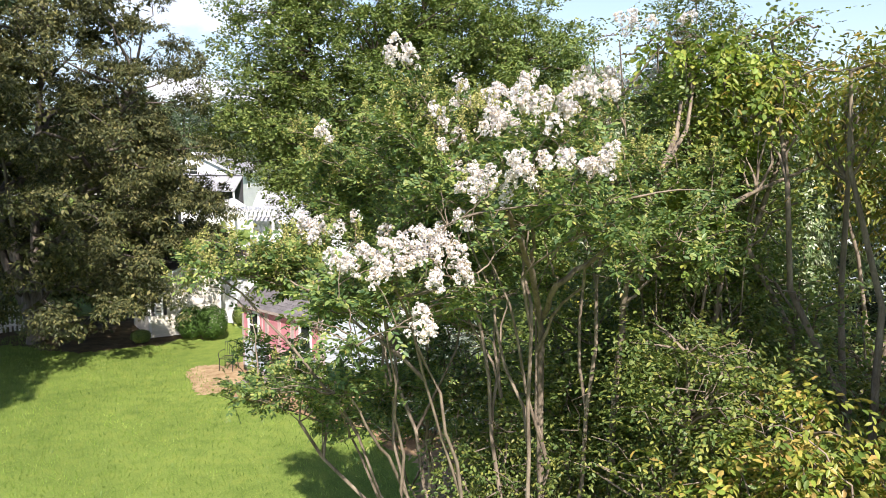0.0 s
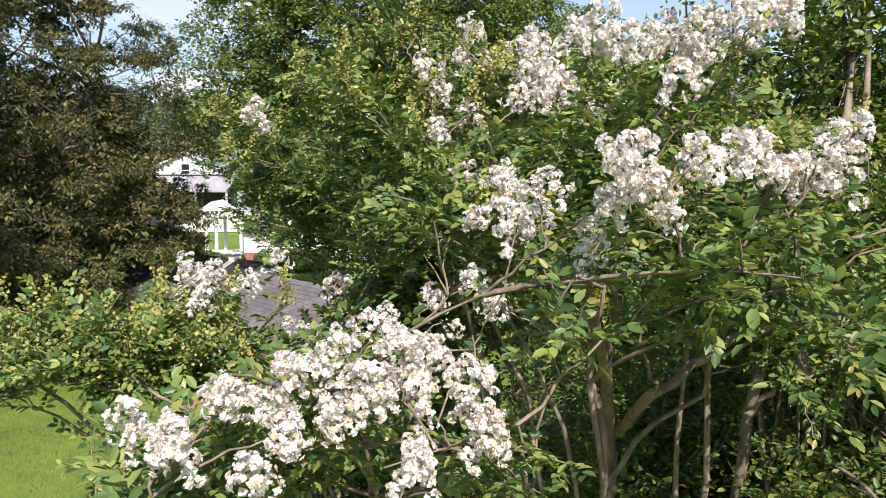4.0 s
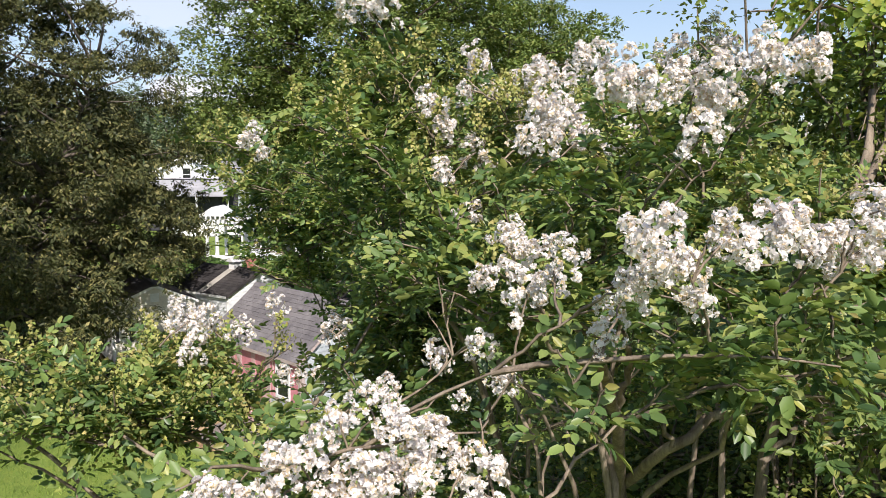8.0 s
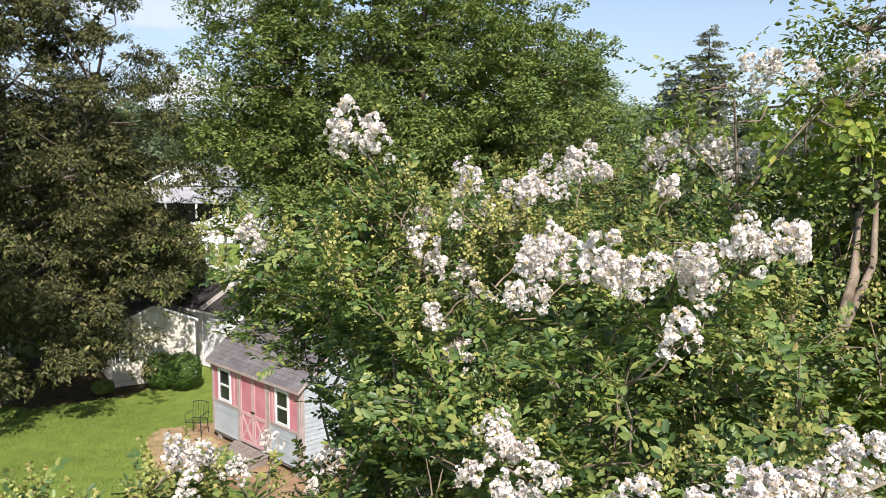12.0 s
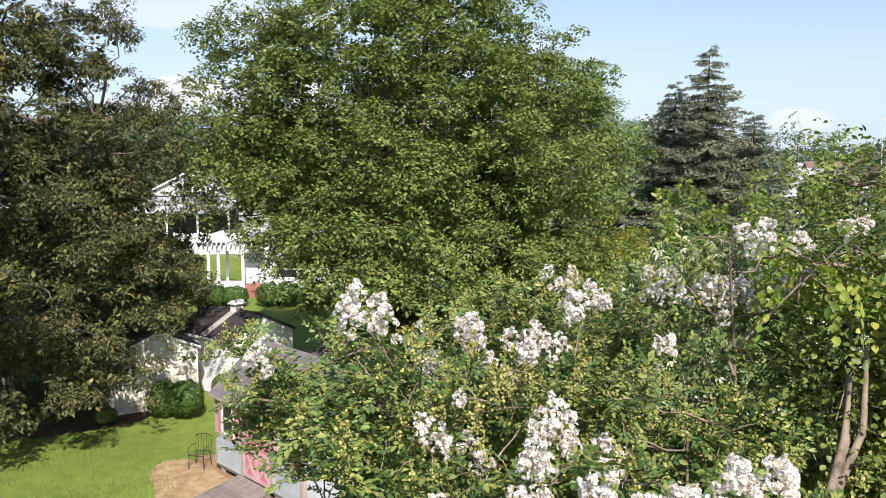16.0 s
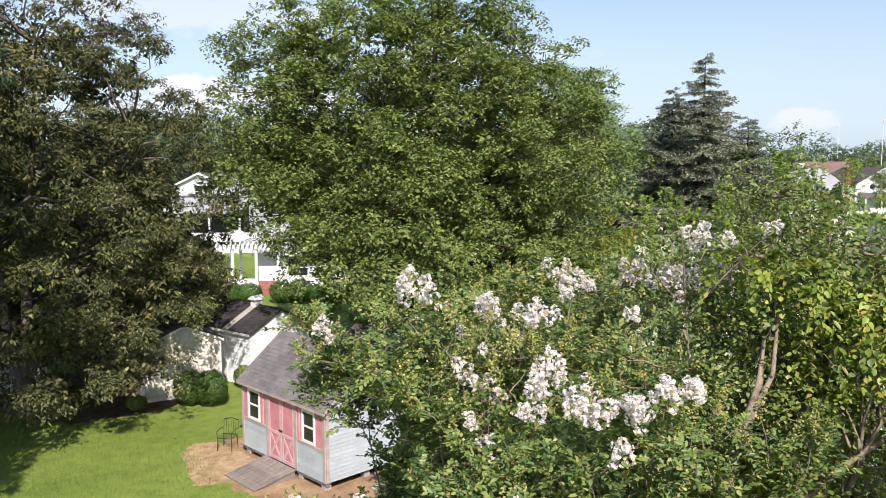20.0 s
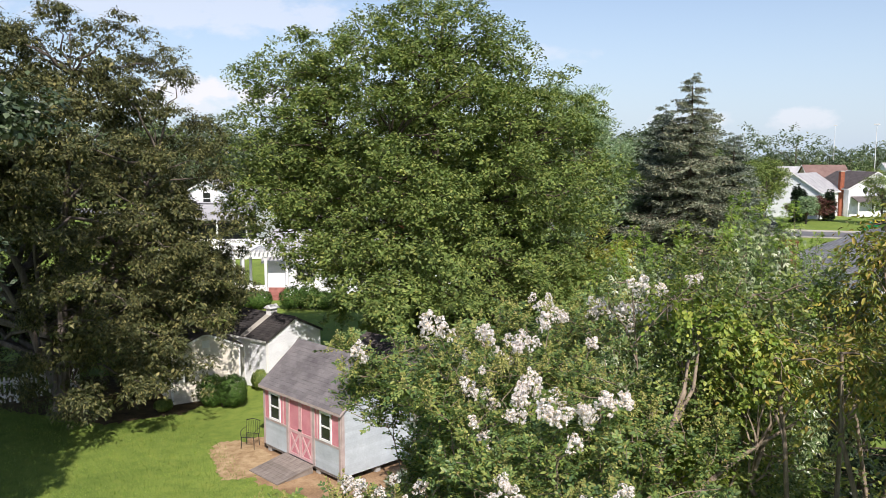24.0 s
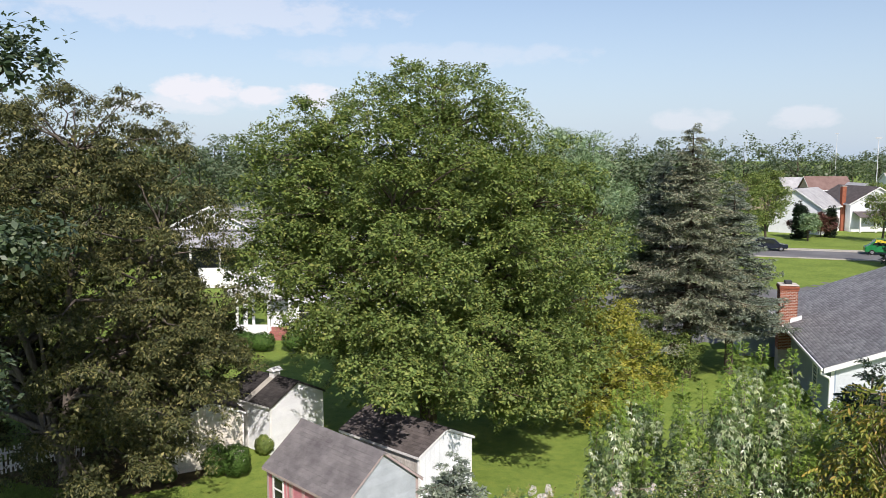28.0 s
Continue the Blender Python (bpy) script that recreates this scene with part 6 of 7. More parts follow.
# maple saplings between the gardens: upright leafy leaders
def shoot_tree(name, label, base, leaders, spread, low, high, more, per, leaf, mat, tip_mat, seed):
    """A coppiced young tree: upright leaders hung with large drooping leaves, yellow-green at the tips, over a leafy body."""
    rng = np.random.default_rng(seed)
    root = empty(name, pose(base[0], base[1], 0), label, "tree")
    stems = []
    for k in range(8):
        a = 2 * np.pi * k / 8 + rng.uniform(-0.3, 0.3)
        top = np.array([math.cos(a) * spread * 0.6, math.sin(a) * spread * 0.6, low])
        stems.append(bend(rng, (rng.normal(0, 0.12), rng.normal(0, 0.12), -0.05), top, 7, 0.0, 0.015))
        tubes("stem", [(stems[-1], np.linspace(0.05, 0.025, 7), 6)], M_CRAPE_BARK, root)
    tops = [np.array(p) - np.array([base[0], base[1], 0]) for p in leaders]
    for e in list(tops):
        for _ in range(2):
            tops.append(e + np.array([rng.normal(0, 0.2), rng.normal(0, 0.2), -rng.uniform(0.1, 0.7)]))
    for k in range(more):
        a, d = rng.uniform(0, 2 * np.pi), spread * rng.uniform(0.05, 1.0) ** 0.55
        tops.append(np.array([math.cos(a) * d, math.sin(a) * d, rng.uniform(low + 0.5, high) - 0.35 * d]))
    lines, A, B = [], [], []
    for e in tops:
        s = min(stems, key=lambda q: np.linalg.norm(q[-1][:2] - e[:2]))[rng.integers(4, 7)]
        line = bend(rng, s, e, 9, 0.0, 0.008)
        pull = np.clip(np.linspace(0, 1, 9) * 2.2, 0, 1)[:, None]
        line[:, :2] = line[:, :2] * (1 - pull) + (e[:2] + rng.normal(0, 0.025, (9, 2))) * pull
        lines.append((line, np.linspace(0.017, 0.004, 9), 4))
        drop = np.sort(rng.uniform(0, 1, per) ** 1.35 * min(3.3, e[2] - 1.5))
        q = np.stack([np.interp(e[2] - drop, line[:, 2], line[:, c]) for c in range(3)], 1)
        az = np.arange(per) * 2.4 + rng.uniform(-0.4, 0.4, per)
        out = np.stack([np.cos(az), np.sin(az), np.zeros(per)], 1)
        q = q + out * (0.02 + rng.uniform(0.3, 1.0, (per, 1)) * np.minimum(0.26, 0.05 + drop * 0.14)[:, None])
        T = unit(out * 0.85 + np.array([0, 0, 1.0]) * (0.25 - np.minimum(drop, 0.8) * 1.5)[:, None] + rng.normal(0, 0.22, (per, 3)))
        N = unit(out * 0.55 + np.array([0, 0, 0.75]) + rng.normal(0, 0.33, (per, 3)))
        V = leaf_lobes(rng, q, T, N, leaf * np.clip(0.62 + drop * 0.4, 0.6, 1.1))
        young = drop < 0.42
        A.append(V[~young])
        B.append(V[young])
    tagged(tubes("branching", lines, M_CRAPE_BARK, root), kind="stuff")
    tagged(quads("leafage", np.concatenate(A), 10, mat, root, LOBES), kind="stuff")
    tagged(quads("young_leafage", np.concatenate(B), 10, tip_mat, root, LOBES), "bright yellow-green shoot tips", kind="stuff")
    return root


LEADERS = [(15.06, -1.33, 8.63), (15.08, -1.91, 8.51), (15.8, -0.84, 8.73), (15.71, 0.17, 8.37), (15.05, -0.53, 8.22), (16.35, 0.4, 9.27), (16.35, 1.23, 9.08),
           (16.95, 1.28, 9.06), (17.44, 1.11, 8.5), (17.15, 0.32, 9.04), (16.57, -0.57, 8.99), (14.68, -1.82, 8.0), (16.1, -1.4, 8.45), (16.7, -0.2, 8.7), (17.55, 0.77, 8.09), (17.71, 1.67, 8.13), (18.0, 1.9, 7.79), (17.86, 0.62, 7.92)]
shoot_tree("silver_maple", "young maple with upright shoots and silvery leaves", (16.0, -0.2), LEADERS, 2.0, 3.6, 8.6, 105, 300, 0.122, M_SILVER, M_SHOOT, 31)


# ---- the thicket beside the crape myrtle ----
def vine_runs(rng, root, base, crown, count, mat=None):
    """Bare woody vines and dead twigs that wind through a thicket."""
    lines = []
    for _ in range(count):
        c, r = crown[rng.integers(0, len(crown))]
        a = np.array(c) + unit(rng.normal(size=3)) * np.array(r) * rng.uniform(0.6, 1.0)
        b = np.array(c) + unit(rng.normal(size=3)) * np.array(r) * rng.uniform(0.7, 1.12)
        w = rng.uniform(0.004, 0.012)
        lines.append((bend(rng, a, b, 8, rng.uniform(-0.12, 0.25), 0.05), np.linspace(w, w * 0.5, 8), 4))
    tagged(tubes("deadwood", lines, mat or M_DEAD, root, "bare tangled twigs"), kind="stuff")


def thicket(name, label, base, crown, clumps, per, leaf, mat, seed, width=0.62, sprigs=9, clump_r=0.32, twigs=30, category="shrub", trunk_r=0.07, inner=0.35, lower=-0.9, fine=False, droop=0.25, deadwood=None):
    rng = np.random.default_rng(seed)
    root = empty(name, pose(base[0], base[1], 0), label, category)
    C = shell(rng, crown, clumps, inner, lower)
    C = C[C[:, 2] > 0.15]
    stems, lines = [], []
    tops = [np.array(c) for c, r in crown]
    for c, r in crown:
        foot = np.array([rng.normal(0, 0.25), rng.normal(0, 0.25), -0.05])
        line = bend(rng, foot, np.array(c) + (0, 0, r[2] * 0.4), 8, 0.0, 0.02)
        stems.append(line)
        lines.append((line, np.linspace(trunk_r, min(0.02, trunk_r * 0.25), 8), 7))
    for ln in lines:
        tubes("stem", [ln], M_CRAPE_BARK, root)
    lines = []
    for c in C[::2]:
        line = min(stems, key=lambda s: np.min(np.linalg.norm(s - c, axis=1)))
        a = line[np.argmin(np.linalg.norm(line - c, axis=1) + (line[:, 2] > c[2]) * 1.0)]
        lines.append((bend(rng, a, c, 5, 0.08, 0.05), np.linspace(0.018, 0.005, 5), 4))
    tagged(tubes("branching", lines, M_CRAPE_BARK, root), kind="stuff")
    vine_runs(rng, root, base, crown, twigs, deadwood)
    R = np.repeat(clump_r * rng.uniform(0.6, 1.4, len(C)), sprigs)
    A = np.repeat(C, sprigs, axis=0) + rng.normal(size=(len(R), 3)) * R[:, None] * 0.35
    D = unit(rng.normal(size=A.shape) * np.array([1, 1, 0.6]) + np.array([0, 0, 0.2]))
    P, T, N = spray_leaves(rng, A, D, R * 1.15, per, droop)
    if fine:
        tagged(quads("leafage", leaf_ovals(rng, P, T, N, np.full(len(P), leaf), width, 0.2), 6, mat, root, OVAL), kind="stuff")
    else:
        tagged(quads("leafage", leaf_kites(rng, P, T, N, np.full(len(P), leaf * 1.1), width * 1.15), 4, mat, root), kind="stuff")
    return root


thicket("vine_tree", "small forked tree smothered in yellow-green vine leaves", (19.0, -4.8),
        [((-0.05, -0.6, 7.5), (0.75, 0.65, 0.9)), ((-0.4, -0.1, 6.2), (1.2, 1.0, 1.2)), ((0.0, 0.0, 4.2), (1.5, 1.3, 2.0)), ((0.3, -0.3, 8.0), (0.6, 0.5, 0.6))],
        340, 8, 0.054, M_VINE, 101, 0.7, twigs=50, category="tree", clump_r=0.32, fine=True)
# the vine tree's leaning limbs, bare below its crown
vine_tree = bpy.data.objects["vine_tree"]
for limb, r in (([(18.95, -6.95, 5.84), (18.82, -6.71, 6.42), (18.8, -6.37, 6.84), (18.78, -6.04, 7.23), (18.73, -5.89, 7.58)], 0.05), ([(18.8, -6.37, 6.84), (18.85, -5.96, 7.29), (18.76, -5.69, 7.76)], 0.03), ([(19.11, -6.75, 6.12), (19.27, -6.09, 6.47), (19.42, -5.62, 6.66), (19.67, -4.89, 6.89)], 0.035)):
    limb = np.array(limb) - np.array([19.0, -4.8, 0.0])
    tubes("limb", [(limb, np.linspace(r, r * 0.45, len(limb)), 8)], M_CRAPE_BARK, vine_tree, "bare tan limb")
thicket("yellow_vine", "bright yellow-green vine trailing over the treetops", (18.9, -5.0),
        [((-0.3, -0.6, 8.1), (0.5, 0.4, 0.3)), ((0.1, -0.5, 7.4), (0.25, 0.25, 0.7)), ((-0.9, 0.2, 7.8), (0.4, 0.4, 0.3)), ((0.5, -0.5, 7.6), (0.25, 0.2, 0.6)), ((-0.2, -0.9, 6.4), (0.5, 0.3, 0.5))],
        62, 8, 0.07, M_BRIGHT_VINE, 121, 0.72, twigs=16, category="vine", clump_r=0.24, fine=True, droop=0.6, sprigs=7, trunk_r=0.02)
thicket("leafy_sapling", "slim sapling with small dark leaves and an arching top", (18.3, -4.7),
        [((-0.45, -1.0, 8.25), (0.45, 0.25, 0.15)), ((0.2, -0.5, 8.55), (0.4, 0.4, 0.4)), ((0.5, 0.0, 7.2), (0.7, 0.7, 0.8)), ((-0.1, 0.0, 5.4), (1.0, 1.0, 1.0))], 190, 9, 0.048, M_THICK, 111, 0.5, twigs=12, category="tree", fine=True, clump_r=0.3, trunk_r=0.03)
thicket("thicket_shrub", "dense dark green broadleaf thicket", (19.2, -6.7), [((0.0, 0.0, 3.6), (1.1, 1.0, 1.7)), ((-0.4, 0.3, 2.0), (1.3, 1.2, 1.8)), ((0.3, 0.4, 4.8), (0.8, 0.8, 0.7)), ((0.3, -0.3, 5.0), (0.9, 0.8, 0.6))], 430, 9, 0.056, M_THICK, 102, 0.5, fine=True)
thicket("yellowing_shrub", "shrub with yellow-green autumn leaves", (20.2, -7.2), [((0.1, 0.0, 3.4), (1.0, 0.8, 1.2)), ((0.3, 0.4, 4.5), (0.8, 0.6, 0.5)), ((-0.1, 0.1, 1.4), (1.1, 1.0, 1.2)), ((1.1, 0.2, 3.9), (0.9, 0.7, 0.9))], 230, 9, 0.085, M_YELLOW, 103, 0.46, fine=True, droop=0.5)
thicket("thicket_shrub", "dark hollow thicket with tangled red-brown vines", (21.3, -5.3), [((0.0, 0.3, 3.6), (1.3, 1.0, 1.6)), ((0.6, -0.1, 2.2), (1.5, 1.2, 1.8)), ((0.9, 0.9, 5.0), (1.2, 0.9, 1.0))], 80, 9, 0.08, M_THICK, 104, 0.6, twigs=230, deadwood=M_RED_VINE)
thicket("vine_shrub", "bright green leafy vine over low shrubs", (18.7, -7.5), [((0.0, 0.0, 1.9), (1.0, 0.8, 1.5)), ((0.9, 0.3, 1.5), (0.9, 0.7, 1.3))], 190, 9, 0.065, M_VINE, 105, 0.7, fine=True)
thicket("bronze_sumac", "tall sapling with drooping bronze and yellow feathered leaves", (20.4, -4.3), [((-0.2, -1.07, 7.7), (0.6, 0.5, 0.3)), ((-0.9, -1.1, 7.65), (0.5, 0.5, 0.3)), ((0.3, -0.6, 7.6), (0.8, 0.7, 0.35)), ((-0.5, -0.3, 7.5), (0.8, 0.7, 0.3)), ((0.5, 0.2, 7.5), (0.8, 0.7, 0.3)), ((0.7, -1.0, 9.2), (0.4, 0.35, 0.6))], 92, 12, 0.085, M_PINNATE, 106, 0.36, twigs=30, sprigs=5, clump_r=0.42, droop=0.8, fine=True, category="tree")
thicket("bronze_sumac", "bushy sapling with drooping yellow-bronze feathered leaves", (18.7, 0.6), [((-0.2, -0.1, 7.2), (0.9, 0.8, 0.7)), ((0.5, 0.3, 6.4), (1.2, 1.1, 0.9)), ((1.3, 0.6, 7.2), (0.9, 0.8, 0.8)), ((0.2, -0.5, 8.4), (0.5, 0.4, 0.7)), ((0.9, -0.2, 9.2), (0.5, 0.5, 0.6)), ((0.9, -0.2, 8.3), (0.6, 0.6, 0.6))], 170, 12, 0.12, M_PINNATE, 112, 0.34, twigs=20, sprigs=5, clump_r=0.5, droop=0.8, fine=True, category="tree")
thicket("thicket_shrub", "dense green thicket between the gardens", (18.0, -2.8), [((0.0, 0.0, 4.0), (1.8, 1.7, 2.6)), ((-0.3, 0.3, 6.0), (1.1, 1.1, 1.2)), ((1.8, 0.2, 3.4), (1.3, 1.2, 1.8))], 400, 9, 0.064, M_THICK, 107, 0.6, clump_r=0.42, sprigs=11)
thicket("vine_shrub", "green leafy shrub at the lawn's edge of the thicket", (22.6, -7.2), [((0.0, 0.0, 2.0), (1.3, 0.9, 1.7)), ((0.3, 0.5, 3.4), (1.1, 0.9, 0.9))], 190, 9, 0.065, M_VINE, 108, 0.6, fine=True)
thicket("thicket_shrub", "leafy undergrowth round the crape myrtle's stems", (18.0, -7.7), [((0.0, 0.0, 2.9), (0.9, 0.7, 1.0)), ((-0.9, 0.5, 2.4), (0.9, 0.8, 1.4)), ((-0.8, 0.9, 3.6), (0.9, 0.8, 0.7))], 150, 9, 0.06, M_THICK, 113, 0.5, fine=True, clump_r=0.3)
thicket("thicket_shrub", "dark leafy undergrowth behind the crape myrtle", (15.3, -3.3), [((0.0, 0.0, 2.8), (1.9, 1.6, 2.6)), ((1.2, -0.8, 3.4), (1.3, 1.2, 2.3)), ((-1.6, 1.2, 2.2), (1.8, 1.6, 2.1)), ((0.2, -0.6, 1.2), (1.8, 1.2, 1.2)), ((0.9, 1.6, 4.6), (1.5, 1.3, 1.6)), ((1.6, -2.1, 2.9), (1.2, 1.0, 1.8)), ((2.6, -0.6, 3.6), (1.3, 1.1, 1.8))], 600, 9, 0.075, M_THICK, 109, 0.6, clump_r=0.42)


# tree added right of the camera's view, to throw shade over the thicket's hollow
thicket("added_shade_tree", "tall leafy tree added out of view to shade the thicket", (23.7, -6.1), [((0.0, 0.0, 8.0), (1.4, 1.3, 2.2)), ((0.3, 0.4, 5.4), (1.5, 1.3, 1.8)), ((-0.3, 0.2, 9.8), (0.9, 0.9, 0.9)), ((-0.2, -1.1, 9.3), (1.3, 1.1, 1.1)), ((0.4, -1.0, 7.6), (1.3, 1.1, 1.5))], 420, 9, 0.11, M_THICK, 131, 0.6, clump_r=0.45, category="tree", trunk_r=0.04)


# ---- the crape myrtle ----
def panicle(seed, length, florets):
    """One blossom head: crinkled florets in knots on a loose, knobbly cone, with tan buds between."""
    rng = np.random.default_rng(seed)
    knots = 9
    u = (np.arange(knots) + rng.uniform(0, 1, knots)) / knots
    az = np.arange(knots) * 2.4 + rng.uniform(-0.5, 0.5, knots)
    rad = length * 0.46 * np.sqrt(np.clip(1.02 - u ** 1.5, 0, 1)) * rng.uniform(0.6, 1.15, knots)
    K = np.stack([np.cos(az) * rad, np.sin(az) * rad, length * 0.95 * (u - 0.12)], 1)
    pick = rng.integers(0, knots, florets)
    d = unit(rng.normal(size=(florets, 3)) + unit(K[pick] - np.array([0, 0, length * 0.2])) * 0.7)
    c = K[pick] + d * length * 0.17 * rng.uniform(0.6, 1.15, (florets, 1))
    petals = 6
    # petals spread like a wheel from each floret's heart
    t1 = unit(np.cross(d, rng.normal(size=(florets, 3))))
    t2 = np.cross(d, t1)
    a = (np.arange(petals) * 2 * np.pi / petals)[None] + rng.uniform(-0.35, 0.35, (florets, petals))
    T = unit(t1[:, None] * np.cos(a)[..., None] + t2[:, None] * np.sin(a)[..., None] + d[:, None] * rng.normal(0.25, 0.35, (florets, petals, 1)))
    N = unit(d[:, None] + rng.normal(0, 0.45, (florets, petals, 3)))
    P = np.repeat(c, petals, axis=0)
    V = leaf_kites(rng, P, T.reshape(-1, 3), N.reshape(-1, 3), np.full(len(P), 0.023), 0.95, 0.5)
    return V


def data_of(name, V, mat):
    ob = quads(name, V, 4, mat)
    me = ob.data
    bpy.data.objects.remove(ob)
    return me


PANICLES = [data_of("blossom", panicle(300 + k, 0.15 + 0.025 * (k % 4), 52 + 9 * (k % 4)), M_PETAL) for k in range(8)]


def bud_spray(seed):
    rng = np.random.default_rng(seed)
    n = 64
    u = rng.uniform(0, 1, n)
    az = rng.uniform(0, 2 * np.pi, n)
    rad = 0.075 * (1.05 - u) * rng.uniform(0.2, 1.1, n)
    c = np.stack([np.cos(az) * rad, np.sin(az) * rad, 0.19 * u], 1)
    return leaf_quads(rng, c, unit(rng.normal(size=(n, 3)) + (0, 0, 0.5)), np.full(n, 0.021), 0.9, 0.4)


SPRAYS = [data_of("bud_spray", bud_spray(340 + k), M_BUD) for k in range(5)]


def clear_of_walk(p, r=0.75):
    """True where p keeps clear of the camera's line past the shrub."""
    a, b = np.array([20.33, -10.87]), np.array([23.3, -14.2])
    s = np.clip(((p[:, :2] - a) @ (b - a)) / ((b - a) @ (b - a)), 0, 1)
    d = np.linalg.norm(p[:, :2] - (a + s[:, None] * (b - a)), axis=1)
    return (d > r) | (p[:, 2] < 5.4)


def crape(name, label, base, stems, masses, tips, leaf, seed, shoots, leaves_per, sprays, heads, low=-0.7):
    """A many-stemmed crape myrtle. stems: fork points; masses: ellipsoids that the twigs fill; tips: places of blossom heads (place, how many, how wide)."""
    rng = np.random.default_rng(seed)
    root = empty(name, pose(base[0], base[1], 0), label, "shrub")
    o = np.array([base[0], base[1], 0.0])
    forks = []
    for j, s in enumerate(stems):
        foot = np.array([rng.normal(0, 0.38), rng.normal(0, 0.38), -0.05])
        line = bend(rng, foot, np.array(s) - o, 11, 0.0, 0.010)
        forks.append(line)
        tubes("stem", [(line, np.linspace(0.036, 0.016, 11) * rng.uniform(0.7, 1.2), 8)], M_CRAPE_BARK, root)
    ends = [np.array(p) - o for p, n, w in tips]
    # shoots stand in tufts, with dark hollows between them
    knots = shell(rng, [(tuple(np.array(c) - o), r) for c, r in masses], shoots // 6, 0.55, low)
    fill = np.repeat(knots, 6, axis=0) + rng.normal(size=(len(knots) * 6, 3)) * np.array([0.12, 0.12, 0.10])
    near_walk = clear_of_walk(fill + o)
    fill = fill[near_walk]
    ends = np.concatenate([np.array(ends).reshape(-1, 3), fill])
    # side branches under the canopy
    for f in forks:
        for s in (7, 9):
            near = fill[(fill[:, 2] > f[s, 2] + 0.5) & (np.linalg.norm(fill[:, :2] - f[s, :2], axis=1) < 1.5)]
            if len(near):
                line = bend(rng, f[s], near[rng.integers(0, len(near))], 8, 0.05, 0.014)
                tubes("branch", [(line, np.linspace(0.02, 0.007, 8), 6)], M_CRAPE_BARK, root)
    lines, LP, LT, LN = [], [], [], []
    wood = np.concatenate([f[4:] for f in forks])
    first = rng.permutation(len(ends))
    for turn_no, k in enumerate(first):
        e = ends[k]
        d = np.linalg.norm(wood - e, axis=1) + np.where(wood[:, 2] > e[2] - 0.08, 0.5, 0.0) + (0.0 if turn_no > 50 else rng.uniform(0, 0.3, len(wood)))
        a = wood[np.argmin(d)]
        w = np.linalg.norm(e - a)
        line = bend(rng, a, e, 7, 0.05, 0.018 if w < 0.9 else 0.009)
        wood = np.concatenate([wood, line[2:6]])
        lines.append((line, np.linspace(0.0035 + 0.0085 * w, 0.0028, 7), 4))
        # leafy sprays along the last part of the shoot
        reach = min(0.42, w)
        count = leaves_per // 11
        s = 1 - rng.uniform(0, 1, count) ** 1.2 * reach / max(w, 0.2)
        q = np.stack([np.interp(s, np.linspace(0, 1, 7), line[:, k]) for k in range(3)], 1)
        out = unit(rng.normal(size=(count, 3)) * (1, 1, 0.5) + unit(e - a) * 0.6 + (0, 0, 0.25))
        P1, T1, N1 = spray_leaves(rng, q, out, rng.uniform(0.13, 0.26, count), 11, 0.15)
        LP.append(P1)
        LT.append(T1)
        LN.append(N1)
    tagged(tubes("twigwork", lines, M_CRAPE_BARK, root), kind="stuff")
    P, T, N = np.concatenate(LP), np.concatenate(LT), np.concatenate(LN)
    k = clear_of_walk(P + o, 0.6)
    # the heads stand out at the shoots' ends: no leaf over them or before them
    outward = np.array([0.70, -0.68, 0.22])
    for p, n, w in tips:
        v = P - (np.array(p) - o)
        along = v @ outward
        off = np.linalg.norm(v - along[:, None] * outward, axis=1)
        k &= ~((along > -0.04) & (along < 0.45) & (off < 0.10 + w * 0.8) & (v[:, 2] > -0.12)) & ~((np.linalg.norm(v[:, :2], axis=1) < 0.13 + w) & (v[:, 2] > -0.03) & (v[:, 2] < 0.4))
    P, T, N = P[k], T[k], N[k]
    young = rng.uniform(0, 1, len(P)) < 0.17
    tagged(quads("leafage", leaf_ovals(rng, P[~young], T[~young], N[~young], np.full((~young).sum(), leaf), 0.52), 6, M_CRAPE, root, OVAL), kind="stuff")
    tagged(quads("young_leafage", leaf_ovals(rng, P[young], T[young], N[young], np.full(young.sum(), leaf * 0.7), 0.5), 6, M_TIP, root, OVAL), "yellow-green young leaves", kind="stuff")
    if heads:
        for p, n, w in tips:
            near = math.hypot(p[0] - 20.3, p[1] + 10.9) < 2.8
            for j in range(max(1, int(n * (0.6 if near else 1.2) + 0.5))):
                q = np.array(p) - o + (rng.normal(size=3) * w * np.array([1, 1, 0.5]) if n > 1 else 0)
                s = rng.uniform(0.5, 0.66 if near else 0.9) * (0.8 if near and w < 0.036 else 1.0)
                shared("blossom", PANICLES[rng.integers(0, 8)], root, pose(q[0], q[1], q[2] - 0.04, rng.normal(0, 22), rng.normal(0, 22), rng.uniform(0, 360)) @ Matrix.Diagonal((s, s, s, 1)))
    # bud sprays crowd on the topmost tufts and on the bough towards the lawn
    low_side = (fill[:, 1] + o[1] < -8.7) & (fill[:, 0] + o[0] < 17.2)
    luck = np.repeat(rng.uniform(0, 1, len(knots)), 6)[near_walk]
    hi = fill[np.argsort(-fill[:, 2] - 2.0 * low_side - 1.5 * luck)][: sprays]
    for q in hi:
        tagged(shared("bud_spray", SPRAYS[rng.integers(0, 5)], root, pose(q[0], q[1], q[2] - 0.02, rng.normal(0, 18), rng.normal(0, 18), rng.uniform(0, 360))), kind="stuff")
    return root


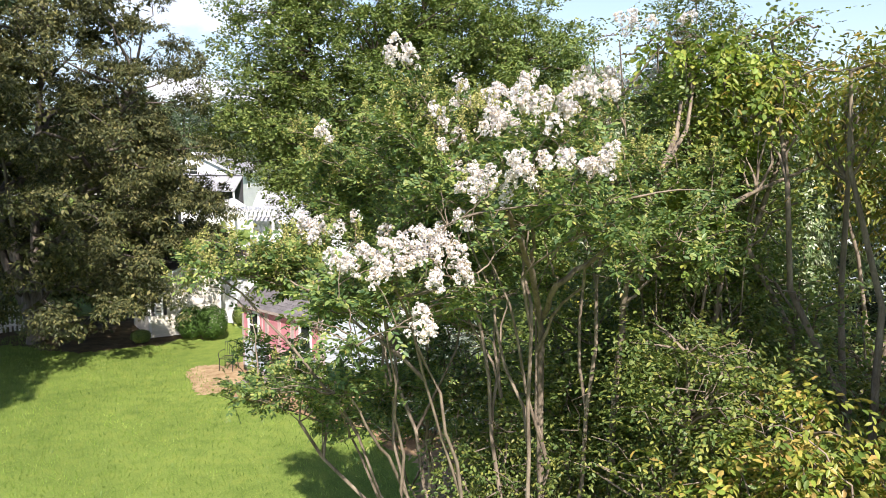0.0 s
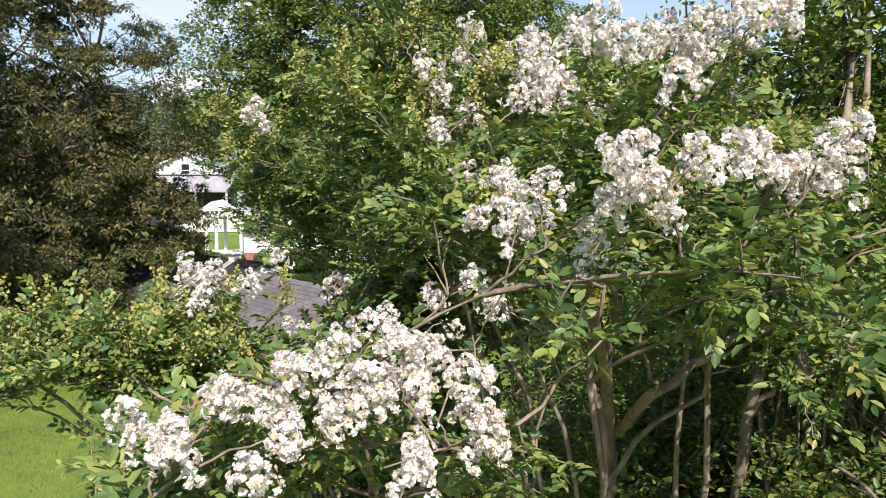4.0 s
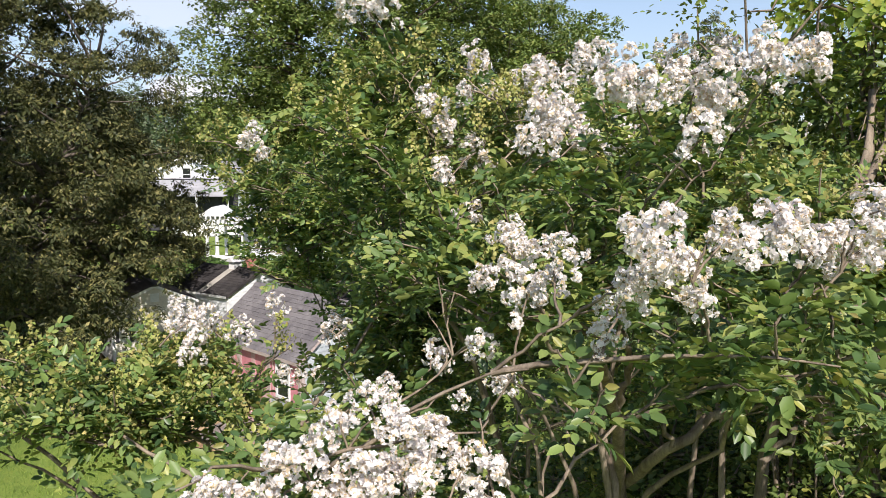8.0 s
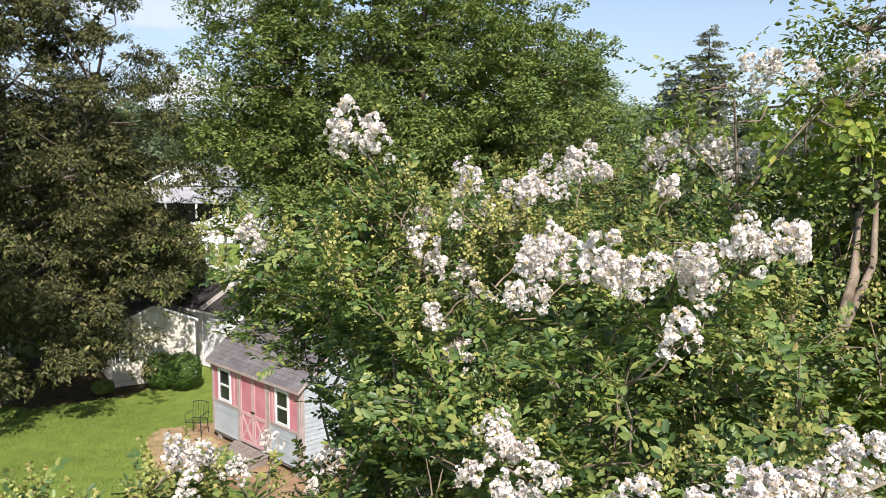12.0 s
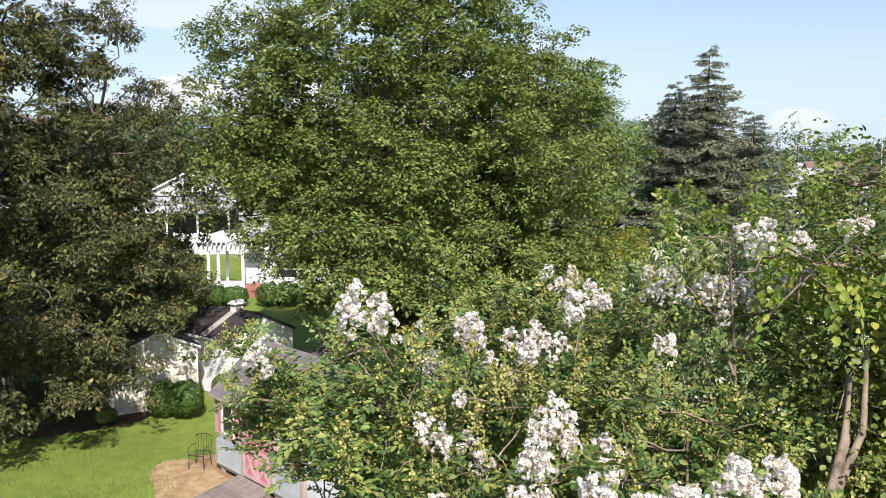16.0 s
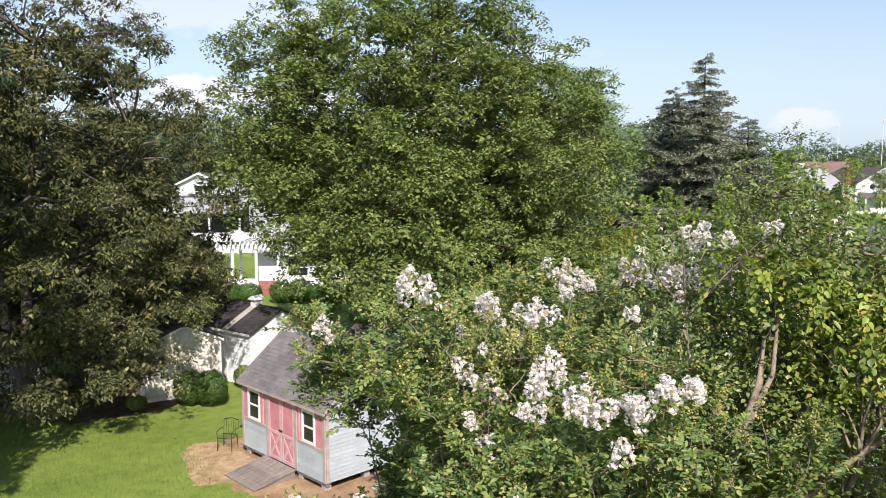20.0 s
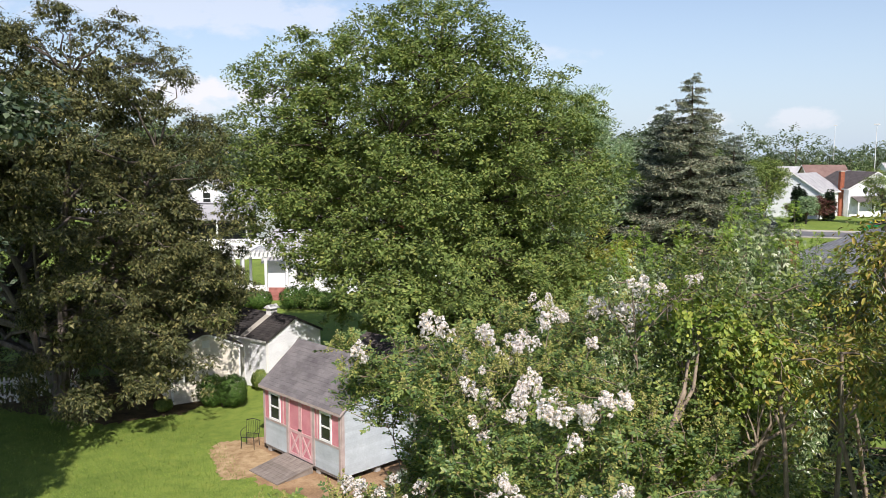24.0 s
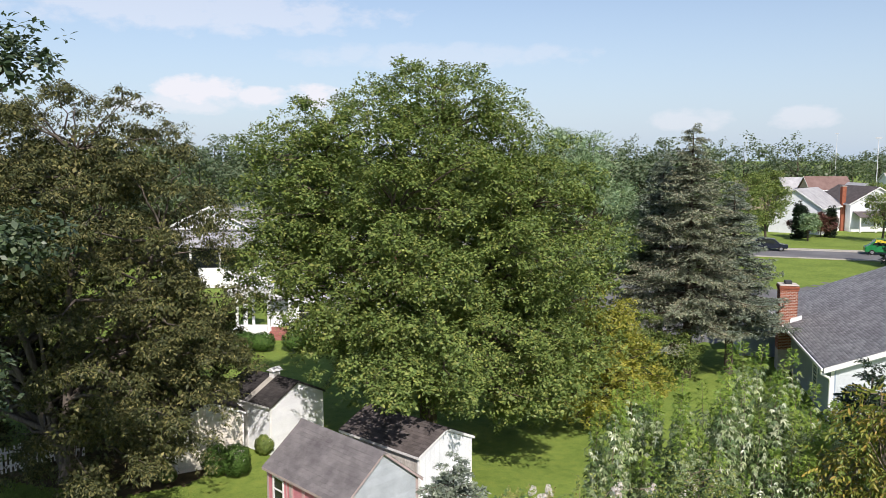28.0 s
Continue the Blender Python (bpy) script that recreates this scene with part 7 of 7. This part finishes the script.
# heads on the low bough towards the lawn
LOW = [((18.58, -10.23, 6.33), 3, 0.05), ((18.65, -10.23, 6.3), 3, 0.05), ((18.57, -10.09, 6.38), 3, 0.05), ((18.68, -10.13, 6.28), 3, 0.05), ((18.6, -9.99, 6.35), 3, 0.04), ((18.56, -9.74, 6.35), 3, 0.05), ((18.57, -9.81, 6.26), 3, 0.05), ((18.68, -9.78, 6.23), 3, 0.05), 
       ((18.48, -9.53, 6.4), 3, 0.06), ((18.54, -9.46, 6.4), 3, 0.06), ((18.62, -9.38, 6.41), 3, 0.06), ((18.44, -9.28, 6.46), 2, 0.02), ((18.37, -9.35, 6.44), 2, 0.03), ((18.79, -9.43, 6.39), 3, 0.05), ((18.88, -9.42, 6.33), 3, 0.05), ((18.93, -9.38, 6.27), 3, 0.05), 
       ((18.98, -9.41, 6.19), 3, 0.04), ((18.95, -9.52, 6.17), 3, 0.05), ((18.88, -9.5, 6.24), 3, 0.05), ((18.81, -9.57, 6.29), 4, 0.06), ((18.65, -9.58, 6.35), 4, 0.06), ((18.71, -9.52, 6.35), 4, 0.06), ((18.64, -9.68, 6.28), 3, 0.06), ((18.95, -9.25, 6.1), 2, 0.02), 
       ((18.49, -9.09, 6.4), 2, 0.03), 
       ((18.68, -9.95, 6.23), 3, 0.07), ((18.93, -10.16, 6.16), 2, 0.06), ((18.92, -9.73, 6.16), 3, 0.06), ((18.89, -9.44, 6.12), 2, 0.05), ((18.99, -9.84, 5.93), 4, 0.07), ((19.07, -9.9, 5.88), 3, 0.06)]
# heads in the middle of the crown
MIDDLE = [((18.5, -8.85, 6.9), 3, 0.04), ((18.48, -8.88, 6.81), 3, 0.045), ((18.58, -8.84, 6.83), 3, 0.04), ((18.82, -8.95, 6.89), 2, 0.035), ((18.71, -8.94, 6.77), 3, 0.04), ((18.82, -8.96, 6.8), 1, 0), ((19.35, -9.19, 6.97), 4, 0.045), ((19.42, -9.12, 6.98), 4, 0.045), 
          ((19.3, -9.18, 6.89), 3, 0.035), ((19.39, -9.16, 6.91), 4, 0.045), ((19.23, -9.18, 6.85), 2, 0.025), ((19.42, -9.14, 6.85), 1, 0), ((19.43, -9.03, 6.99), 2, 0.03), ((19.45, -8.87, 7.0), 3, 0.04), ((19.5, -8.82, 7.01), 3, 0.04), ((19.54, -8.71, 6.93), 4, 0.045), 
          ((19.58, -8.6, 6.97), 3, 0.045), ((19.62, -8.55, 7.04), 4, 0.045), ((19.61, -8.57, 6.95), 2, 0.04), ((19.09, -9.12, 6.77), 2, 0.02), ((19.13, -9.1, 6.69), 2, 0.02), ((18.49, -8.91, 6.54), 2, 0.015), ((18.71, -9.05, 6.49), 3, 0.025), ((18.1, -8.75, 6.41), 2, 0.02), 
          ((16.99, -8.47, 6.3), 1, 0.0), ((17.01, -8.8, 6.4), 2, 0.09), ((16.58, -8.99, 6.36), 3, 0.1), ((16.82, -9.16, 6.25), 1, 0.0), ((17.09, -8.75, 6.13), 1, 0.0), ((16.77, -9.13, 6.4), 2, 0.08)]
# heads on top and at the back
UPPER = [((17.41, -8.11, 7.46), 1, 0.0), ((17.15, -7.13, 7.64), 8, 0.11), ((17.67, -7.45, 7.36), 6, 0.09), ((18.61, -8.26, 7.46), 5, 0.08), ((18.76, -8.0, 7.44), 3, 0.06), ((19.02, -7.8, 7.55), 4, 0.07), ((18.97, -8.33, 7.25), 1, 0.0), ((17.3, -8.02, 7.31), 2, 0.05), ((18.08, -8.06, 7.26), 2, 0.05),
         ((16.95, -8.19, 8.0), 5, 0.1), ((17.35, -7.83, 7.56), 1, 0.0), ((16.85, -7.38, 7.75), 2, 0.08), ((15.97, -5.03, 7.78), 5, 0.11), ((18.0, -8.0, 7.37), 3, 0.07), ((18.88, -8.11, 7.52), 2, 0.05), ((17.64, -8.24, 7.1), 2, 0.06), ((19.17, -5.26, 7.4), 2, 0.06), ((17.57, -5.0, 7.89), 4, 0.12), ((14.91, -7.67, 7.31), 4, 0.1), ((16.39, -8.12, 5.87), 1, 0.0)]

BACK = [((18.29, -6.13, 8.4), 4, 0.09), ((18.7, -5.67, 8.45), 2, 0.06), ((17.67, -5.48, 7.9), 4, 0.1), ((16.85, -5.83, 7.78), 3, 0.08), ((17.2, -5.5, 7.95), 3, 0.09), ((17.1, -6.3, 7.85), 3, 0.09), ((16.2, -6.6, 7.6), 2, 0.07), ((17.9, -6.5, 7.7), 2, 0.06),
        ((15.4, -6.4, 7.35), 3, 0.09), ((16.4, -7.3, 7.45), 2, 0.07), ((18.0, -5.0, 8.0), 3, 0.1), ((16.06, -7.26, 7.15), 3, 0.09), ((18.96, -4.73, 7.28), 2, 0.06), ((16.24, -3.6, 7.5), 3, 0.1), ((16.6, -3.3, 7.5), 2, 0.1), ((17.0, -2.9, 7.45), 2, 0.1), ((17.55, -8.04, 6.88), 1, 0.0), ((18.0, -7.47, 7.29), 3, 0.07), ((17.4, -7.6, 7.2), 2, 0.07)]

# the bare forked limbs that carry the middle heads
BARE_LIMBS = [([(17.75, -6.9, 2.5), (17.88, -7.05, 5.11), (18.21, -7.6, 5.86), (18.62, -8.38, 6.39), (18.95, -8.87, 6.6)], 0.042),
              ([(17.98, -7.19, 5.38), (18.54, -7.68, 5.87), (18.7, -7.36, 6.05), (18.8, -7.07, 6.23), (18.89, -6.83, 6.3)], 0.032),
              ([(18.3, -7.77, 6.02), (18.49, -7.96, 6.31), (18.67, -8.31, 6.52)], 0.018),
              ([(18.37, -7.97, 6.1), (18.45, -8.29, 6.26), (18.49, -8.5, 6.43), (18.52, -8.61, 6.53)], 0.014),
              ([(18.54, -7.68, 5.87), (18.53, -7.81, 6.1), (18.55, -7.9, 6.31)], 0.014),
              ([(18.2, -6.3, 2.5), (18.34, -6.3, 5.1), (18.5, -6.47, 5.69), (18.59, -6.48, 5.96), (18.59, -6.56, 6.32)], 0.045),
              ([(18.43, -6.44, 5.43), (18.62, -6.34, 5.69), (18.78, -6.3, 5.84)], 0.022)]

myrtle = crape("crape_myrtle", "many-stemmed crape myrtle with white blossom heads", (17.7, -7.1),
      [(17.9, -7.2, 5.6), (18.3, -7.9, 5.9), (17.0, -7.3, 5.8), (18.4, -6.7, 6.3), (16.6, -6.4, 6.0), (17.9, -8.9, 5.5), (16.9, -8.4, 5.2), (15.2, -7.0, 5.2), (16.9, -9.0, 4.7), (16.0, -8.8, 4.2)],
      [((17.5, -7.0, 6.65), (1.35, 1.3, 0.85)), ((18.2, -5.0, 6.4), (0.8, 0.7, 0.5)), ((18.4, -9.5, 5.85), (0.85, 0.85, 0.35)), ((18.9, -8.5, 6.5), (0.95, 0.8, 0.35)), ((15.9, -5.9, 6.6), (1.2, 1.3, 0.95)), ((16.4, -9.1, 5.72), (0.9, 0.7, 0.25)), ((16.3, -9.85, 5.9), (0.6, 0.35, 0.3)),
       ((18.4, -6.2, 6.5), (1.0, 1.0, 0.8)), ((15.6, -6.5, 5.8), (0.65, 0.65, 0.6)), ((16.0, -7.3, 5.2), (0.7, 0.7, 0.6)), ((15.0, -7.3, 6.8), (0.5, 0.4, 0.3)), ((14.6, -7.6, 7.1), (0.3, 0.3, 0.2)), ((16.9, -7.9, 7.3), (0.6, 0.6, 0.5)), ((16.95, -8.15, 7.2), (0.4, 0.32, 0.55)), ((17.0, -8.2, 6.7), (0.35, 0.3, 0.5)), ((17.7, -8.2, 6.6), (0.5, 0.4, 0.45)), ((17.2, -7.1, 7.1), (1.1, 1.0, 0.5)), ((18.7, -8.0, 7.05), (0.65, 0.5, 0.35)),
       ((16.0, -5.2, 7.2), (0.9, 0.9, 0.6)), ((18.0, -8.35, 6.5), (0.6, 0.5, 0.4)), ((15.9, -8.7, 4.35), (0.8, 0.7, 0.4)), ((16.8, -9.1, 4.9), (0.7, 0.6, 0.3)), ((15.3, -8.6, 4.5), (0.6, 0.6, 0.4)), ((17.4, -5.4, 7.4), (1.0, 0.8, 0.5)), ((16.5, -9.65, 6.1), (0.45, 0.3, 0.22)), ((16.8, -8.95, 6.1), (0.6, 0.4, 0.22)), ((16.2, -9.3, 6.1), (0.5, 0.35, 0.2)), ((16.75, -9.15, 5.8), (0.5, 0.45, 0.25)), ((17.2, -8.6, 5.85), (0.45, 0.4, 0.22)), ((19.3, -7.2, 6.2), (0.8, 0.7, 0.5)),
       ((15.0, -7.25, 6.8), (0.5, 0.42, 0.28)), ((15.75, -7.2, 6.3), (0.35, 0.4, 0.42)), ((16.1, -7.1, 5.6), (0.5, 0.5, 0.6)), ((14.3, -7.2, 6.75), (0.5, 0.35, 0.25)), ((14.6, -7.2, 6.45), (0.6, 0.45, 0.3)), ((15.0, -6.9, 6.3), (0.6, 0.5, 0.4)), ((14.5, -6.6, 6.5), (0.6, 0.5, 0.4)), ((15.6, -6.9, 5.7), (0.5, 0.5, 0.5)), ((14.7, -6.5, 7.1), (0.45, 0.4, 0.3)), ((15.3, -6.2, 6.2), (1.0, 0.9, 0.8)), ((16.5, -6.5, 5.6), (1.1, 1.0, 0.8))],
      LOW + MIDDLE + UPPER + BACK, 0.055, 201, 2760, 44, 520, True, -0.3)
for way, r in BARE_LIMBS:
    way = np.array(way) - np.array([17.7, -7.1, 0.0])
    u = np.linspace(0, 1, 14)
    way = np.stack([np.interp(u, np.linspace(0, 1, len(way)), way[:, k]) for k in range(3)], 1)
    way[1:-1] = (way[:-2] + 2 * way[1:-1] + way[2:]) / 4 + 0.012 * np.sin(np.outer(np.arange(1, 13), (2.1, 1.7, 2.9)))
    tubes("limb", [(way, np.linspace(r, r * 0.45, 14), 8)], M_CRAPE_BARK, myrtle, "bare tan limb")
crape("crape_myrtle", "leaning crape myrtle in leaf beside the shed", (13.9, -4.6),
      [(13.0, -4.4, 2.9), (12.6, -5.0, 3.2), (13.2, -3.4, 3.6), (14.2, -5.2, 4.2), (12.4, -4.0, 3.6)],
      [((12.9, -4.6, 3.0), (1.5, 1.3, 0.85)), ((13.9, -4.6, 3.7), (1.4, 1.3, 1.0)), ((12.2, -5.0, 2.6), (1.0, 0.9, 0.6))],
      [], 0.065, 202, 520, 55, 30, False)
